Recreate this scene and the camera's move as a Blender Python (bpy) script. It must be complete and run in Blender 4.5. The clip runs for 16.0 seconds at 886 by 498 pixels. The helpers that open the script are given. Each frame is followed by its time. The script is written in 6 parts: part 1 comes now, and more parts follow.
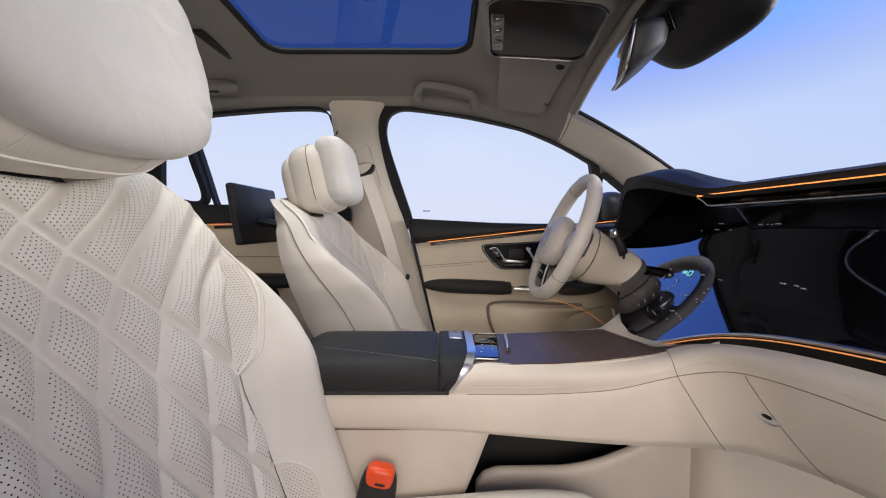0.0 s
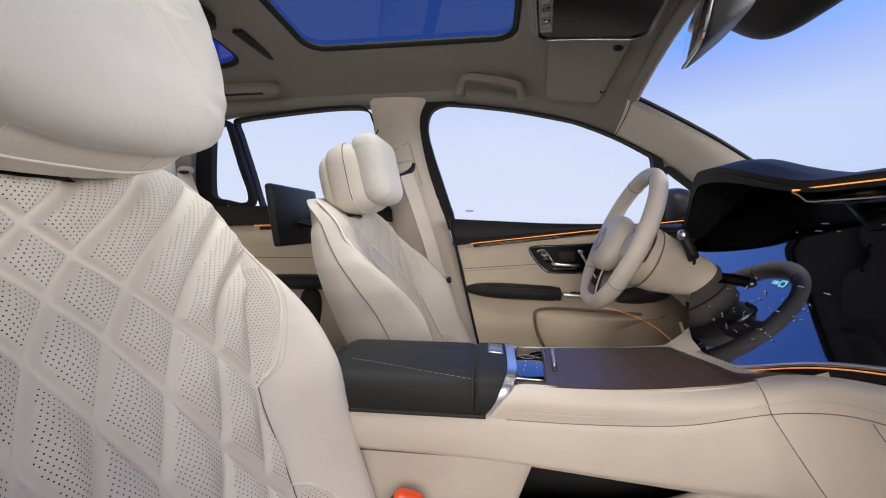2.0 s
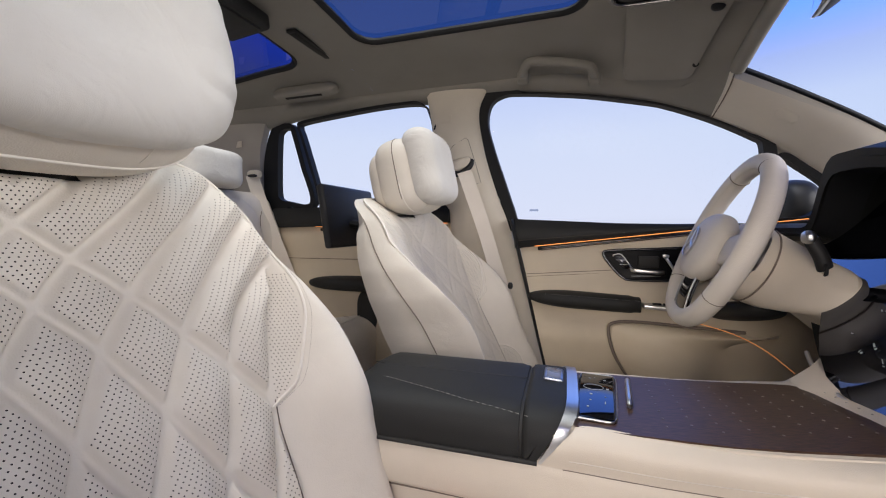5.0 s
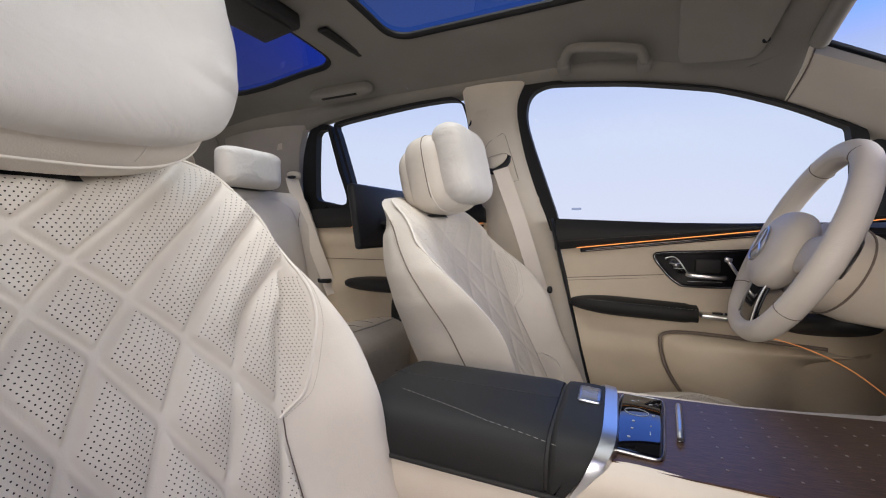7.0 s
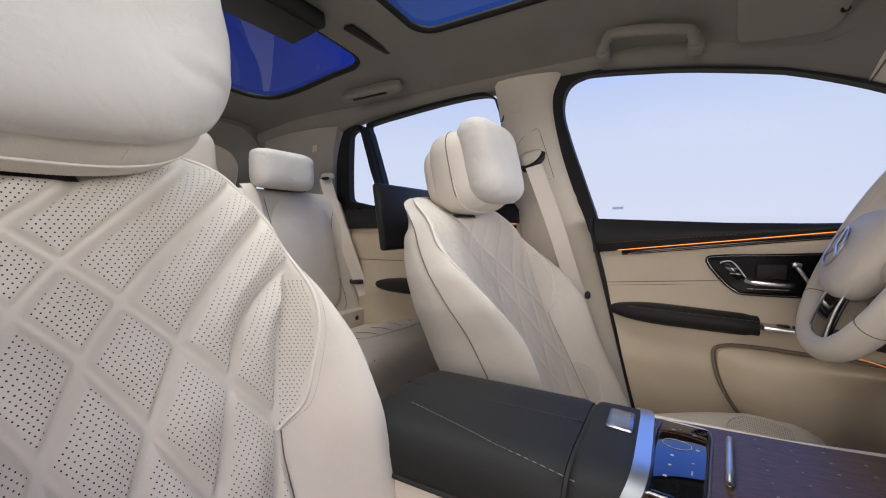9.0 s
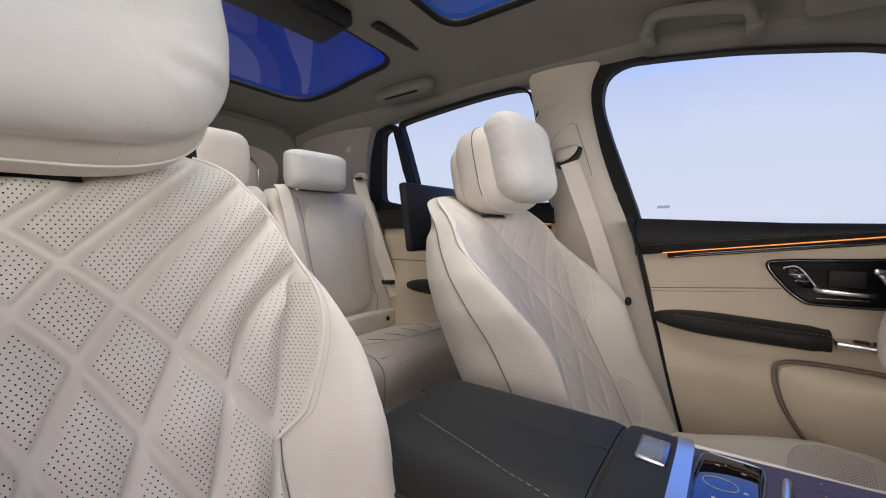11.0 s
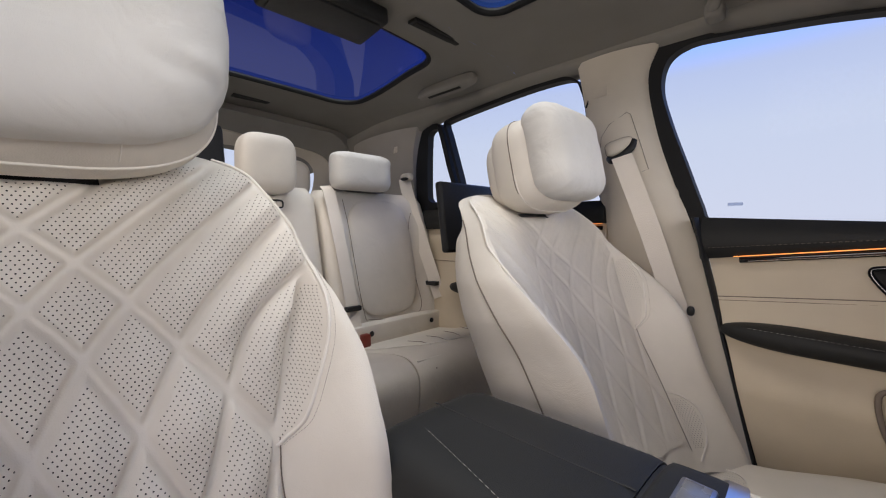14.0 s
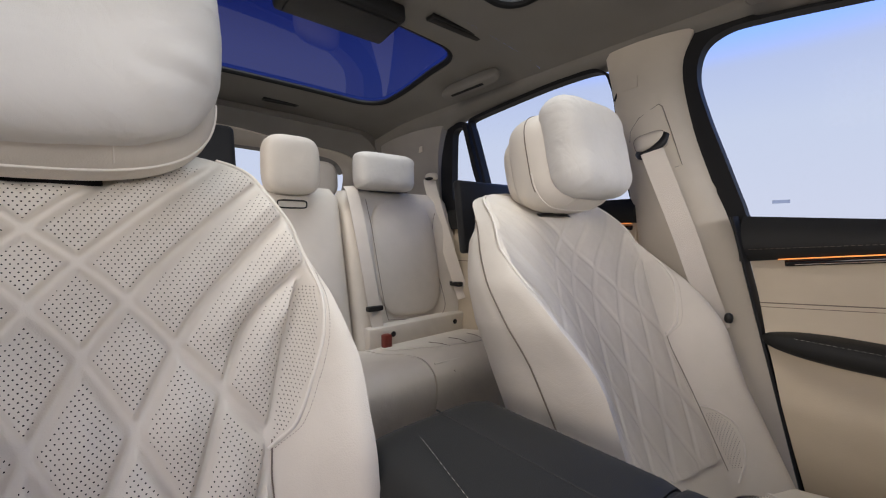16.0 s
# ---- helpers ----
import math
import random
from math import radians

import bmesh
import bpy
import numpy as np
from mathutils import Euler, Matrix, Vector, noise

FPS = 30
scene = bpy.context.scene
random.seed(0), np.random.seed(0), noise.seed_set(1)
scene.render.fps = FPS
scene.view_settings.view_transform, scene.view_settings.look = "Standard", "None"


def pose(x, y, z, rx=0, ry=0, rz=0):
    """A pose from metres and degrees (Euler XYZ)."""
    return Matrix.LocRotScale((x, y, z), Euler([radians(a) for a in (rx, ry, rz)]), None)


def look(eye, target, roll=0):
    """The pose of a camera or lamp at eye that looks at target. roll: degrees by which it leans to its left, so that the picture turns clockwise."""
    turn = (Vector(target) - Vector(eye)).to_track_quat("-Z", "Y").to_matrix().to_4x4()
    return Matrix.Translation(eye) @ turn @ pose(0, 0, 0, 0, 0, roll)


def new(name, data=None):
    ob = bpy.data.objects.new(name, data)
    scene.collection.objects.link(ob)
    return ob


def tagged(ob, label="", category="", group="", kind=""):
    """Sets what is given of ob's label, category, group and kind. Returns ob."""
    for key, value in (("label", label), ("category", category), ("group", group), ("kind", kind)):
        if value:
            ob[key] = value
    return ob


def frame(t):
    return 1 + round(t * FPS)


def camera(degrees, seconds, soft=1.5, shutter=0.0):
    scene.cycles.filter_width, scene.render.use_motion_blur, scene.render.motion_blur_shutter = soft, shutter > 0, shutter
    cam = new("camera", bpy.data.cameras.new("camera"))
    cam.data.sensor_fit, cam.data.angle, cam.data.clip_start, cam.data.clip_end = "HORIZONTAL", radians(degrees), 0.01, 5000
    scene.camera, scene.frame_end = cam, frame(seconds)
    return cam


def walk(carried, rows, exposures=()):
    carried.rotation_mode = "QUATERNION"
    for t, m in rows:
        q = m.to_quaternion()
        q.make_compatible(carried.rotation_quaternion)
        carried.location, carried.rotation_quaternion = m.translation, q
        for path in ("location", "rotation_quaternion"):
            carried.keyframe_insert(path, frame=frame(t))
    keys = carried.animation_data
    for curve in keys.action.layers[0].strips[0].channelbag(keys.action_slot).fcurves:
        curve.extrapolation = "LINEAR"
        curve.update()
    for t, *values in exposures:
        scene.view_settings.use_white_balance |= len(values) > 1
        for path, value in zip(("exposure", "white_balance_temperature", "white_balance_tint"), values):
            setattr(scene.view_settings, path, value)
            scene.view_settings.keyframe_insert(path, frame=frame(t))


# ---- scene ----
from mathutils.bvhtree import BVHTree
cam = camera(96.6, 16.0, 1.1)
METRES, EYE, TILT, LEAN, TURN = 0.46, 0.70, -3.5, 0.0, 0.0
ROWS = [
    (0.0, 0.0, 0.0, 0.0, -0.0, 0.0, 0.0),
    (0.5, 0.0112, 0.0389, 0.0039, 1.68, -0.01, -0.06),
    (1.0, 0.0176, 0.0809, 0.0066, 3.44, 0.01, -0.17),
    (1.5, 0.0256, 0.1185, 0.0093, 5.12, 0.01, -0.25),
    (2.0, 0.0365, 0.1596, 0.0121, 7.01, 0.03, -0.32),
    (2.5, 0.0441, 0.1972, 0.0143, 8.7, 0.04, -0.39),
    (3.0, 0.0517, 0.235, 0.0171, 10.5, 0.04, -0.52),
    (3.5, 0.0593, 0.2689, 0.019, 12.2, 0.03, -0.56),
    (4.0, 0.0669, 0.3063, 0.0205, 14.01, 0.04, -0.65),
    (6.5, 0.1106, 0.4728, 0.0298, 22.11, 0.04, -0.92),
    (7.0, 0.1158, 0.5024, 0.0326, 23.83, -0.02, -1.04),
    (7.5, 0.1218, 0.5303, 0.0342, 25.32, -0.03, -1.12),
    (8.0, 0.1308, 0.5632, 0.0368, 26.93, -0.06, -1.2),
    (8.5, 0.1397, 0.5946, 0.0382, 28.43, -0.06, -1.25),
    (9.0, 0.1488, 0.6261, 0.0396, 30.0, -0.04, -1.32),
    (11.5, 0.1788, 0.7565, 0.0499, 37.58, -0.28, -1.8),
    (12.0, 0.1848, 0.7791, 0.0515, 39.06, -0.33, -1.86),
    (12.5, 0.1907, 0.8014, 0.0525, 40.44, -0.35, -1.92),
    (13.0, 0.1979, 0.8257, 0.0539, 41.9, -0.37, -1.98),
    (13.5, 0.2048, 0.8489, 0.0554, 43.31, -0.45, -2.0),
    (14.0, 0.2121, 0.8723, 0.0564, 44.72, -0.45, -2.08),
    (14.5, 0.2195, 0.8956, 0.0582, 46.05, -0.52, -2.14),
    (15.0, 0.2275, 0.9218, 0.0598, 47.45, -0.57, -2.2),
    (15.5, 0.2349, 0.9451, 0.0608, 48.67, -0.61, -2.24),
    (16.0, 0.2415, 0.9674, 0.0621, 49.84, -0.66, -2.29),
]
walk(cam, [(t, pose(0, -0.72, EYE, TILT, LEAN, TURN) @ pose(METRES * x, METRES * y, METRES * z, 90 + pitch, roll, yaw)) for t, x, y, z, yaw, pitch, roll in ROWS], [(0.0, 0.02), (4.0, 0.01), (9.0, -0.06), (12.5, -0.12), (16.0, -0.19)])

# ---- world and light ----
world = bpy.data.worlds.new("studio")
scene.world = world
world.use_nodes = True
wn = world.node_tree.nodes
wl = world.node_tree.links
w_bg = wn["Background"]
w_co = wn.new("ShaderNodeTexCoord")
w_sep = wn.new("ShaderNodeSeparateXYZ")
w_ramp = wn.new("ShaderNodeValToRGB")
wl.new(w_co.outputs["Generated"], w_sep.inputs[0])
w_mr = wn.new("ShaderNodeMapRange")
w_mr.inputs[1].default_value, w_mr.inputs[2].default_value = -1.0, 1.0
wl.new(w_sep.outputs[2], w_mr.inputs[0])
wl.new(w_mr.outputs[0], w_ramp.inputs[0])
wl.new(w_ramp.outputs[0], w_bg.inputs[0])
stops = [(0.0, (0.38, 0.33, 0.285)), (0.44, (0.43, 0.40, 0.385)), (0.475, (0.60, 0.62, 0.72)), (0.51, (0.76, 0.81, 1.0)), (0.60, (0.70, 0.78, 1.0)),
         (0.69, (0.52, 0.63, 1.0)), (0.77, (0.22, 0.34, 0.90)), (0.84, (0.06, 0.10, 0.42)), (1.0, (0.02, 0.03, 0.10))]
el = w_ramp.color_ramp.elements
el[0].position, el[0].color = stops[0][0], (*stops[0][1], 1)
el[1].position, el[1].color = stops[-1][0], (*stops[-1][1], 1)
for p, c in stops[1:-1]:
    e = el.new(p)
    e.color = (*c, 1)
w_noise = wn.new("ShaderNodeTexNoise")
w_noise.inputs["Scale"].default_value, w_noise.inputs["Detail"].default_value = 1.6, 3.0
wl.new(w_co.outputs["Generated"], w_noise.inputs["Vector"])
w_wob = wn.new("ShaderNodeMath")
w_wob.operation, w_wob.inputs[1].default_value = "MULTIPLY_ADD", 0.55
wl.new(w_noise.outputs["Fac"], w_wob.inputs[0])
wl.new(w_sep.outputs[0], w_wob.inputs[2])
w_front = wn.new("ShaderNodeMapRange")
w_front.interpolation_type = "SMOOTHSTEP"
w_front.inputs[1].default_value, w_front.inputs[2].default_value, w_front.inputs[4].default_value = 0.40, 1.15, 0.85
wl.new(w_wob.outputs[0], w_front.inputs[0])
w_mix = wn.new("ShaderNodeMix")
w_mix.data_type, w_mix.blend_type = "RGBA", "MULTIPLY"
wl.new(w_front.outputs[0], w_mix.inputs[0])
wl.new(w_ramp.outputs[0], w_mix.inputs[6])
w_mix.inputs[7].default_value = (0.80, 0.89, 1.0, 1)
w_back, w_high, w_fac = wn.new("ShaderNodeMapRange"), wn.new("ShaderNodeMapRange"), wn.new("ShaderNodeMath")
w_back.interpolation_type = w_high.interpolation_type = "SMOOTHSTEP"
w_back.inputs[1].default_value, w_back.inputs[2].default_value, w_back.inputs[3].default_value, w_back.inputs[4].default_value = -0.75, -0.35, 1.0, 0.0
w_high.inputs[1].default_value, w_high.inputs[2].default_value = 0.36, 0.60
w_fac.operation = "MULTIPLY"
wl.new(w_sep.outputs[0], w_back.inputs[0])
wl.new(w_sep.outputs[2], w_high.inputs[0])
wl.new(w_back.outputs[0], w_fac.inputs[0])
wl.new(w_high.outputs[0], w_fac.inputs[1])
w_dim = wn.new("ShaderNodeMix")      # the studio's ceiling darkens towards the rear
w_dim.data_type, w_dim.blend_type = "RGBA", "MULTIPLY"
wl.new(w_fac.outputs[0], w_dim.inputs[0])
wl.new(w_mix.outputs[2], w_dim.inputs[6])
w_dim.inputs[7].default_value = (0.22, 0.20, 0.26, 1)
w_side, w_band, w_top, w_fac2, w_fac3 = wn.new("ShaderNodeMapRange"), wn.new("ShaderNodeMapRange"), wn.new("ShaderNodeMapRange"), wn.new("ShaderNodeMath"), wn.new("ShaderNodeMath")
for w_n, w_a, w_b, w_0, w_1 in ((w_side, 0.55, 0.80, 0.0, 1.0), (w_band, 0.30, 0.40, 0.0, 1.0), (w_top, 0.56, 0.72, 1.0, 0.0)):
    w_n.interpolation_type = "SMOOTHSTEP"
    for w_k, w_v in zip((1, 2, 3, 4), (w_a, w_b, w_0, w_1)):
        w_n.inputs[w_k].default_value = w_v
wl.new(w_sep.outputs[1], w_side.inputs[0])
wl.new(w_sep.outputs[2], w_band.inputs[0])
wl.new(w_sep.outputs[2], w_top.inputs[0])
w_fac2.operation = w_fac3.operation = "MULTIPLY"
wl.new(w_side.outputs[0], w_fac2.inputs[0])
wl.new(w_band.outputs[0], w_fac2.inputs[1])
wl.new(w_fac2.outputs[0], w_fac3.inputs[0])
wl.new(w_top.outputs[0], w_fac3.inputs[1])
w_blue = wn.new("ShaderNodeMix")      # bright blue band added over the driver's side for the screen to reflect
w_blue.data_type = "RGBA"
wl.new(w_fac3.outputs[0], w_blue.inputs[0])
wl.new(w_dim.outputs[2], w_blue.inputs[6])
w_blue.inputs[7].default_value = (0.32, 0.68, 2.1, 1)
wl.new(w_blue.outputs[2], w_bg.inputs[0])
w_bg.inputs[1].default_value = 1.0


def softbox(name, eye, target, sx, sy, watts, colour):
    d = bpy.data.lights.new(name, "AREA")
    d.shape, d.size, d.size_y, d.energy, d.color = "RECTANGLE", sx, sy, watts, colour
    ob = new(name, d)
    ob.matrix_world = look(eye, target)
    return ob


# unseen softboxes added as fill light: ahead of the windscreen, by the open passenger door and off its front corner,
# and two above the glass roof
softbox("softbox_front", (2.4, -0.05, 1.25), (-0.3, 0.1, 0.75), 1.8, 0.6, 42, (1.0, 0.95, 0.90))
softbox("softbox_side", (0.05, -2.15, 1.15), (0.15, 0.3, 0.65), 1.6, 0.7, 31, (1.0, 0.865, 0.735))
softbox("softbox_corner", (1.7, -1.35, 1.35), (-0.3, -0.2, 0.65), 1.2, 0.8, 6, (1.0, 0.90, 0.80))
softbox("softbox_top", (-0.15, -0.62, 3.3), (-0.2, 0.3, 0.6), 2.2, 0.8, 54, (1.0, 0.945, 0.88))
softbox("softbox_rear", (-0.45, 0.45, 3.2), (-1.05, 0.35, 0.6), 1.0, 0.8, 36, (0.84, 0.92, 1.0))


# ---- materials ----
def mat(name, colour, rough=0.5, metal=0.0, grain=0.0, grain_size=900.0, vary=0.06, emit=None, power=0.0, coat=0.0, spec=0.5, crease=0.0):
    m = bpy.data.materials.new(name)
    m.use_nodes = True
    nt = m.node_tree
    b = nt.nodes["Principled BSDF"]
    b.inputs["Roughness"].default_value = rough
    b.inputs["Metallic"].default_value = metal
    b.inputs["Specular IOR Level"].default_value = spec
    b.inputs["Coat Weight"].default_value = coat
    b.inputs["Base Color"].default_value = (*colour, 1)
    co = nt.nodes.new("ShaderNodeTexCoord")
    if vary:
        n1 = nt.nodes.new("ShaderNodeTexNoise")
        n1.inputs["Scale"].default_value, n1.inputs["Detail"].default_value = 9.0, 6.0
        nt.links.new(co.outputs["Object"], n1.inputs["Vector"])
        r = nt.nodes.new("ShaderNodeValToRGB")
        r.color_ramp.elements[0].position, r.color_ramp.elements[1].position = 0.3, 0.7
        r.color_ramp.elements[0].color = (*[c * (1 - vary) for c in colour], 1)
        r.color_ramp.elements[1].color = (*[min(1, c * (1 + vary)) for c in colour], 1)
        nt.links.new(n1.outputs["Fac"], r.inputs[0])
        nt.links.new(r.outputs[0], b.inputs["Base Color"])
        mr = nt.nodes.new("ShaderNodeMapRange")
        mr.inputs[3].default_value, mr.inputs[4].default_value = max(0, rough - 0.06), min(1, rough + 0.06)
        nt.links.new(n1.outputs["Fac"], mr.inputs[0])
        nt.links.new(mr.outputs[0], b.inputs["Roughness"])
    if grain:
        n2 = nt.nodes.new("ShaderNodeTexVoronoi")
        n2.inputs["Scale"].default_value = grain_size
        nt.links.new(co.outputs["Object"], n2.inputs["Vector"])
        bp = nt.nodes.new("ShaderNodeBump")
        bp.inputs["Strength"].default_value, bp.inputs["Distance"].default_value = grain, 0.0006
        nt.links.new(n2.outputs["Distance"], bp.inputs["Height"])
        nt.links.new(bp.outputs[0], b.inputs["Normal"])
        if crease:
            n3 = nt.nodes.new("ShaderNodeTexNoise")
            n3.inputs["Scale"].default_value, n3.inputs["Detail"].default_value, n3.inputs["Distortion"].default_value = 16.0, 4.0, 0.6
            nt.links.new(co.outputs["Object"], n3.inputs["Vector"])
            b3 = nt.nodes.new("ShaderNodeBump")
            b3.inputs["Strength"].default_value, b3.inputs["Distance"].default_value = crease, 0.012
            nt.links.new(n3.outputs["Fac"], b3.inputs["Height"])
            nt.links.new(b3.outputs[0], bp.inputs["Normal"])
    if emit:
        b.inputs["Emission Color"].default_value = (*emit, 1)
        b.inputs["Emission Strength"].default_value = power
    return m


def glass(name, tint, gloss=1.0):
    m = bpy.data.materials.new(name)
    m.use_nodes = True
    nt = m.node_tree
    nt.nodes.remove(nt.nodes["Principled BSDF"])
    tr = nt.nodes.new("ShaderNodeBsdfTransparent")
    tr.inputs[0].default_value = (*tint, 1)
    gl = nt.nodes.new("ShaderNodeBsdfGlossy")
    gl.inputs["Roughness"].default_value = 0.02
    gl.inputs[0].default_value = (gloss, gloss, gloss, 1)
    lw = nt.nodes.new("ShaderNodeLayerWeight")
    lw.inputs[0].default_value = 0.5
    pw = nt.nodes.new("ShaderNodeMath")
    pw.operation, pw.inputs[1].default_value = "POWER", 4.0
    fr = nt.nodes.new("ShaderNodeMath")
    fr.operation, fr.inputs[1].default_value, fr.inputs[2].default_value = "MULTIPLY_ADD", 0.55, 0.035
    nt.links.new(lw.outputs["Facing"], pw.inputs[0])
    nt.links.new(pw.outputs[0], fr.inputs[0])
    mx = nt.nodes.new("ShaderNodeMixShader")
    nt.links.new(fr.outputs[0], mx.inputs[0])
    nt.links.new(tr.outputs[0], mx.inputs[1])
    nt.links.new(gl.outputs[0], mx.inputs[2])
    nt.links.new(mx.outputs[0], nt.nodes["Material Output"].inputs[0])
    return m


LEATHER = mat("cream_leather", (0.64, 0.59, 0.52), 0.56, grain=0.3, grain_size=700, crease=0.22)
PILLOW = mat("pillow_fabric", (0.625, 0.605, 0.57), 0.78, grain=0.3, grain_size=1500, vary=0.04, crease=0.45)
TRIM = mat("cream_trim", (0.62, 0.55, 0.455), 0.48, grain=0.25, grain_size=900, crease=0.12)
# TRIM darkened for the doors, their weaker light put into the colour
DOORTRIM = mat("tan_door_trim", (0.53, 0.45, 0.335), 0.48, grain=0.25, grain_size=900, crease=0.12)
DARK = mat("graphite_leather", (0.017, 0.017, 0.0166), 0.58, grain=0.3, grain_size=800, vary=0.12, spec=0.26)
# kept well below PILLAR: the dimness under the roof is in this colour
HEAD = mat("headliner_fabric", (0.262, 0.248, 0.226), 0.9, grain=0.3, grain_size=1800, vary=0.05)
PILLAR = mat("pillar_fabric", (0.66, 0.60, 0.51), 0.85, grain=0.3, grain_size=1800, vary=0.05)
GREIGE_SEAM = mat("greige_joint", (0.30, 0.27, 0.23), 0.8, vary=0.04)
# PILLAR darkened for the C pillar, the rear's shade put into the colour
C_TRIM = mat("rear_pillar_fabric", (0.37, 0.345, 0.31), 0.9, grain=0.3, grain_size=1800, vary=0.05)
# PILLAR lightened for the driver's A pillar, missing light put into its colour
A_TRIM = mat("pale_pillar_fabric", (0.76, 0.70, 0.61), 0.85, grain=0.3, grain_size=1800, vary=0.04)
PIPING = mat("piping", (0.70, 0.655, 0.59), 0.5, vary=0.03)
SEAM = mat("seam_shadow", (0.17, 0.135, 0.11), 0.8, vary=0.05)
STITCH = mat("stitch_thread", (0.62, 0.58, 0.52), 0.7, vary=0.03)
DARKCHROME = mat("black_chrome", (0.20, 0.20, 0.21), 0.25, 1.0, vary=0.05)
LAMPBOWL = mat("smoked_lamp_plastic", (0.008, 0.008, 0.009), 0.16, vary=0.0, spec=0.3)
LIDSTITCH = mat("grey_thread", (0.34, 0.32, 0.29), 0.7, vary=0.03)
BLACK = mat("piano_black", (0.006, 0.006, 0.007), 0.08, vary=0.0)
PLASTIC = mat("black_plastic", (0.014, 0.014, 0.015), 0.45, grain=0.3, grain_size=1200, vary=0.1, spec=0.35)
RUBBER = mat("black_rubber", (0.008, 0.0085, 0.010), 0.6, vary=0.1, spec=0.3)
CHROME = mat("satin_chrome", (0.62, 0.61, 0.60), 0.30, 1.0, vary=0.05)
BELT = mat("belt_webbing", (0.66, 0.60, 0.53), 0.8, grain=0.5, grain_size=600, vary=0.05)
CARPET = mat("floor_carpet", (0.07, 0.06, 0.055), 0.95, grain=0.8, grain_size=500, vary=0.15)
GLOW = mat("amber_light_strip", (0.9, 0.35, 0.08), 0.4, vary=0, emit=(1.0, 0.33, 0.08), power=1.25)
GLOW_SOFT = mat("soft_amber_strip", (0.8, 0.4, 0.15), 0.35, vary=0, emit=(1.0, 0.34, 0.10), power=0.42)
RED = mat("red_button", (0.75, 0.07, 0.01), 0.35, vary=0.05)
DARKRED = mat("dark_red_plastic", (0.16, 0.02, 0.012), 0.4, vary=0.05)
SCREEN = mat("screen_glass", (0.002, 0.002, 0.0025), 0.03, vary=0.0, spec=0.8)
SCREEN.node_tree.nodes["Principled BSDF"].inputs["Specular Tint"].default_value = (0.85, 1.0, 1.45, 1)      # blue put into the reflections, in place of bluer light
VISOR = mat("visor_fabric", (0.27, 0.255, 0.232), 0.9, grain=0.3, grain_size=1800, vary=0.05)
STAR = mat("star_inlay_metal", (0.22, 0.20, 0.18), 0.4, vary=0)
ICON = mat("screen_icon", (0.25, 0.26, 0.27), 0.4, vary=0, emit=(0.75, 0.85, 0.9), power=0.09)
PERF = mat("perforation", (0.035, 0.029, 0.026), 0.9, vary=0)
PANE = glass("clear_glass", (0.96, 0.97, 0.98), 0.04)
ROOFGLASS = glass("tinted_roof_glass", (0.058, 0.080, 0.118), 0.75)
# own tint for the rear pane, the dimmer studio behind put into it
REARGLASS = glass("dark_rear_roof_glass", (0.026, 0.044, 0.18), 0.9)
# near-black for slots and hollows, their shade put into the colour
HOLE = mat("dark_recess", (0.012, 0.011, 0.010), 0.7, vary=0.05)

# wood with grain along the console
WOOD = mat("open_pore_wood", (0.10, 0.05, 0.03), 0.36, vary=0.0, spec=0.35)
_nt = WOOD.node_tree
_co = _nt.nodes.new("ShaderNodeTexCoord")
_mp = _nt.nodes.new("ShaderNodeMapping")
_mp.inputs["Scale"].default_value = (14, 160, 160)
_ns = _nt.nodes.new("ShaderNodeTexNoise")
_ns.inputs["Detail"].default_value = 8
_cr = _nt.nodes.new("ShaderNodeValToRGB")
_cr.color_ramp.elements[0].position, _cr.color_ramp.elements[0].color = 0.35, (0.030, 0.017, 0.011, 1)
_cr.color_ramp.elements[1].position, _cr.color_ramp.elements[1].color = 0.68, (0.095, 0.048, 0.027, 1)
_nt.links.new(_co.outputs["Object"], _mp.inputs[0])
_nt.links.new(_mp.outputs[0], _ns.inputs["Vector"])
_nt.links.new(_ns.outputs["Fac"], _cr.inputs[0])
_nt.links.new(_cr.outputs[0], _nt.nodes["Principled BSDF"].inputs["Base Color"])


# ---- building helpers ----
def mesh_of(bm, material, name):
    me = bpy.data.meshes.new(name)
    bm.normal_update()
    for e in bm.edges:
        if len(e.link_faces) == 2 and e.calc_face_angle(0.0) > 0.75:
            e.smooth = False
    bm.to_mesh(me)
    bm.free()
    me.materials.append(material)
    for p in me.polygons:
        p.use_smooth = True
    return me


def part(name, bm, material, parent=None, label=""):
    ob = new(name, mesh_of(bm, material, name))
    if parent is not None:
        ob.parent = parent
    if label:
        ob["label"] = label
    return ob


def thing(name, label, category, group="", kind=""):
    return tagged(new(name), label, category, group, kind)


def raw(verts, faces):
    me = bpy.data.meshes.new("raw")
    me.from_pydata([tuple(v) for v in verts], [], faces)
    bm = bmesh.new()
    bm.from_mesh(me)
    bpy.data.meshes.remove(me)
    return bm


def loft(rings, closed=True, caps=True):
    n = len(rings[0])
    vs = [p for r in rings for p in r]
    fs = []
    for i in range(len(rings) - 1):
        for j in range(n if closed else n - 1):
            k = (j + 1) % n
            fs.append((i * n + j, i * n + k, (i + 1) * n + k, (i + 1) * n + j))
    bm = raw(vs, fs)
    if caps and closed:
        bm.verts.ensure_lookup_table()
        for i in (0, len(rings) - 1):
            try:
                bm.faces.new([bm.verts[i * n + j] for j in range(n)])
            except ValueError:
                pass
    bmesh.ops.recalc_face_normals(bm, faces=bm.faces)
    return bm


def smooth(a, b, x):
    t = max(0.0, min(1.0, (x - a) / (b - a)))
    return t * t * (3 - 2 * t)


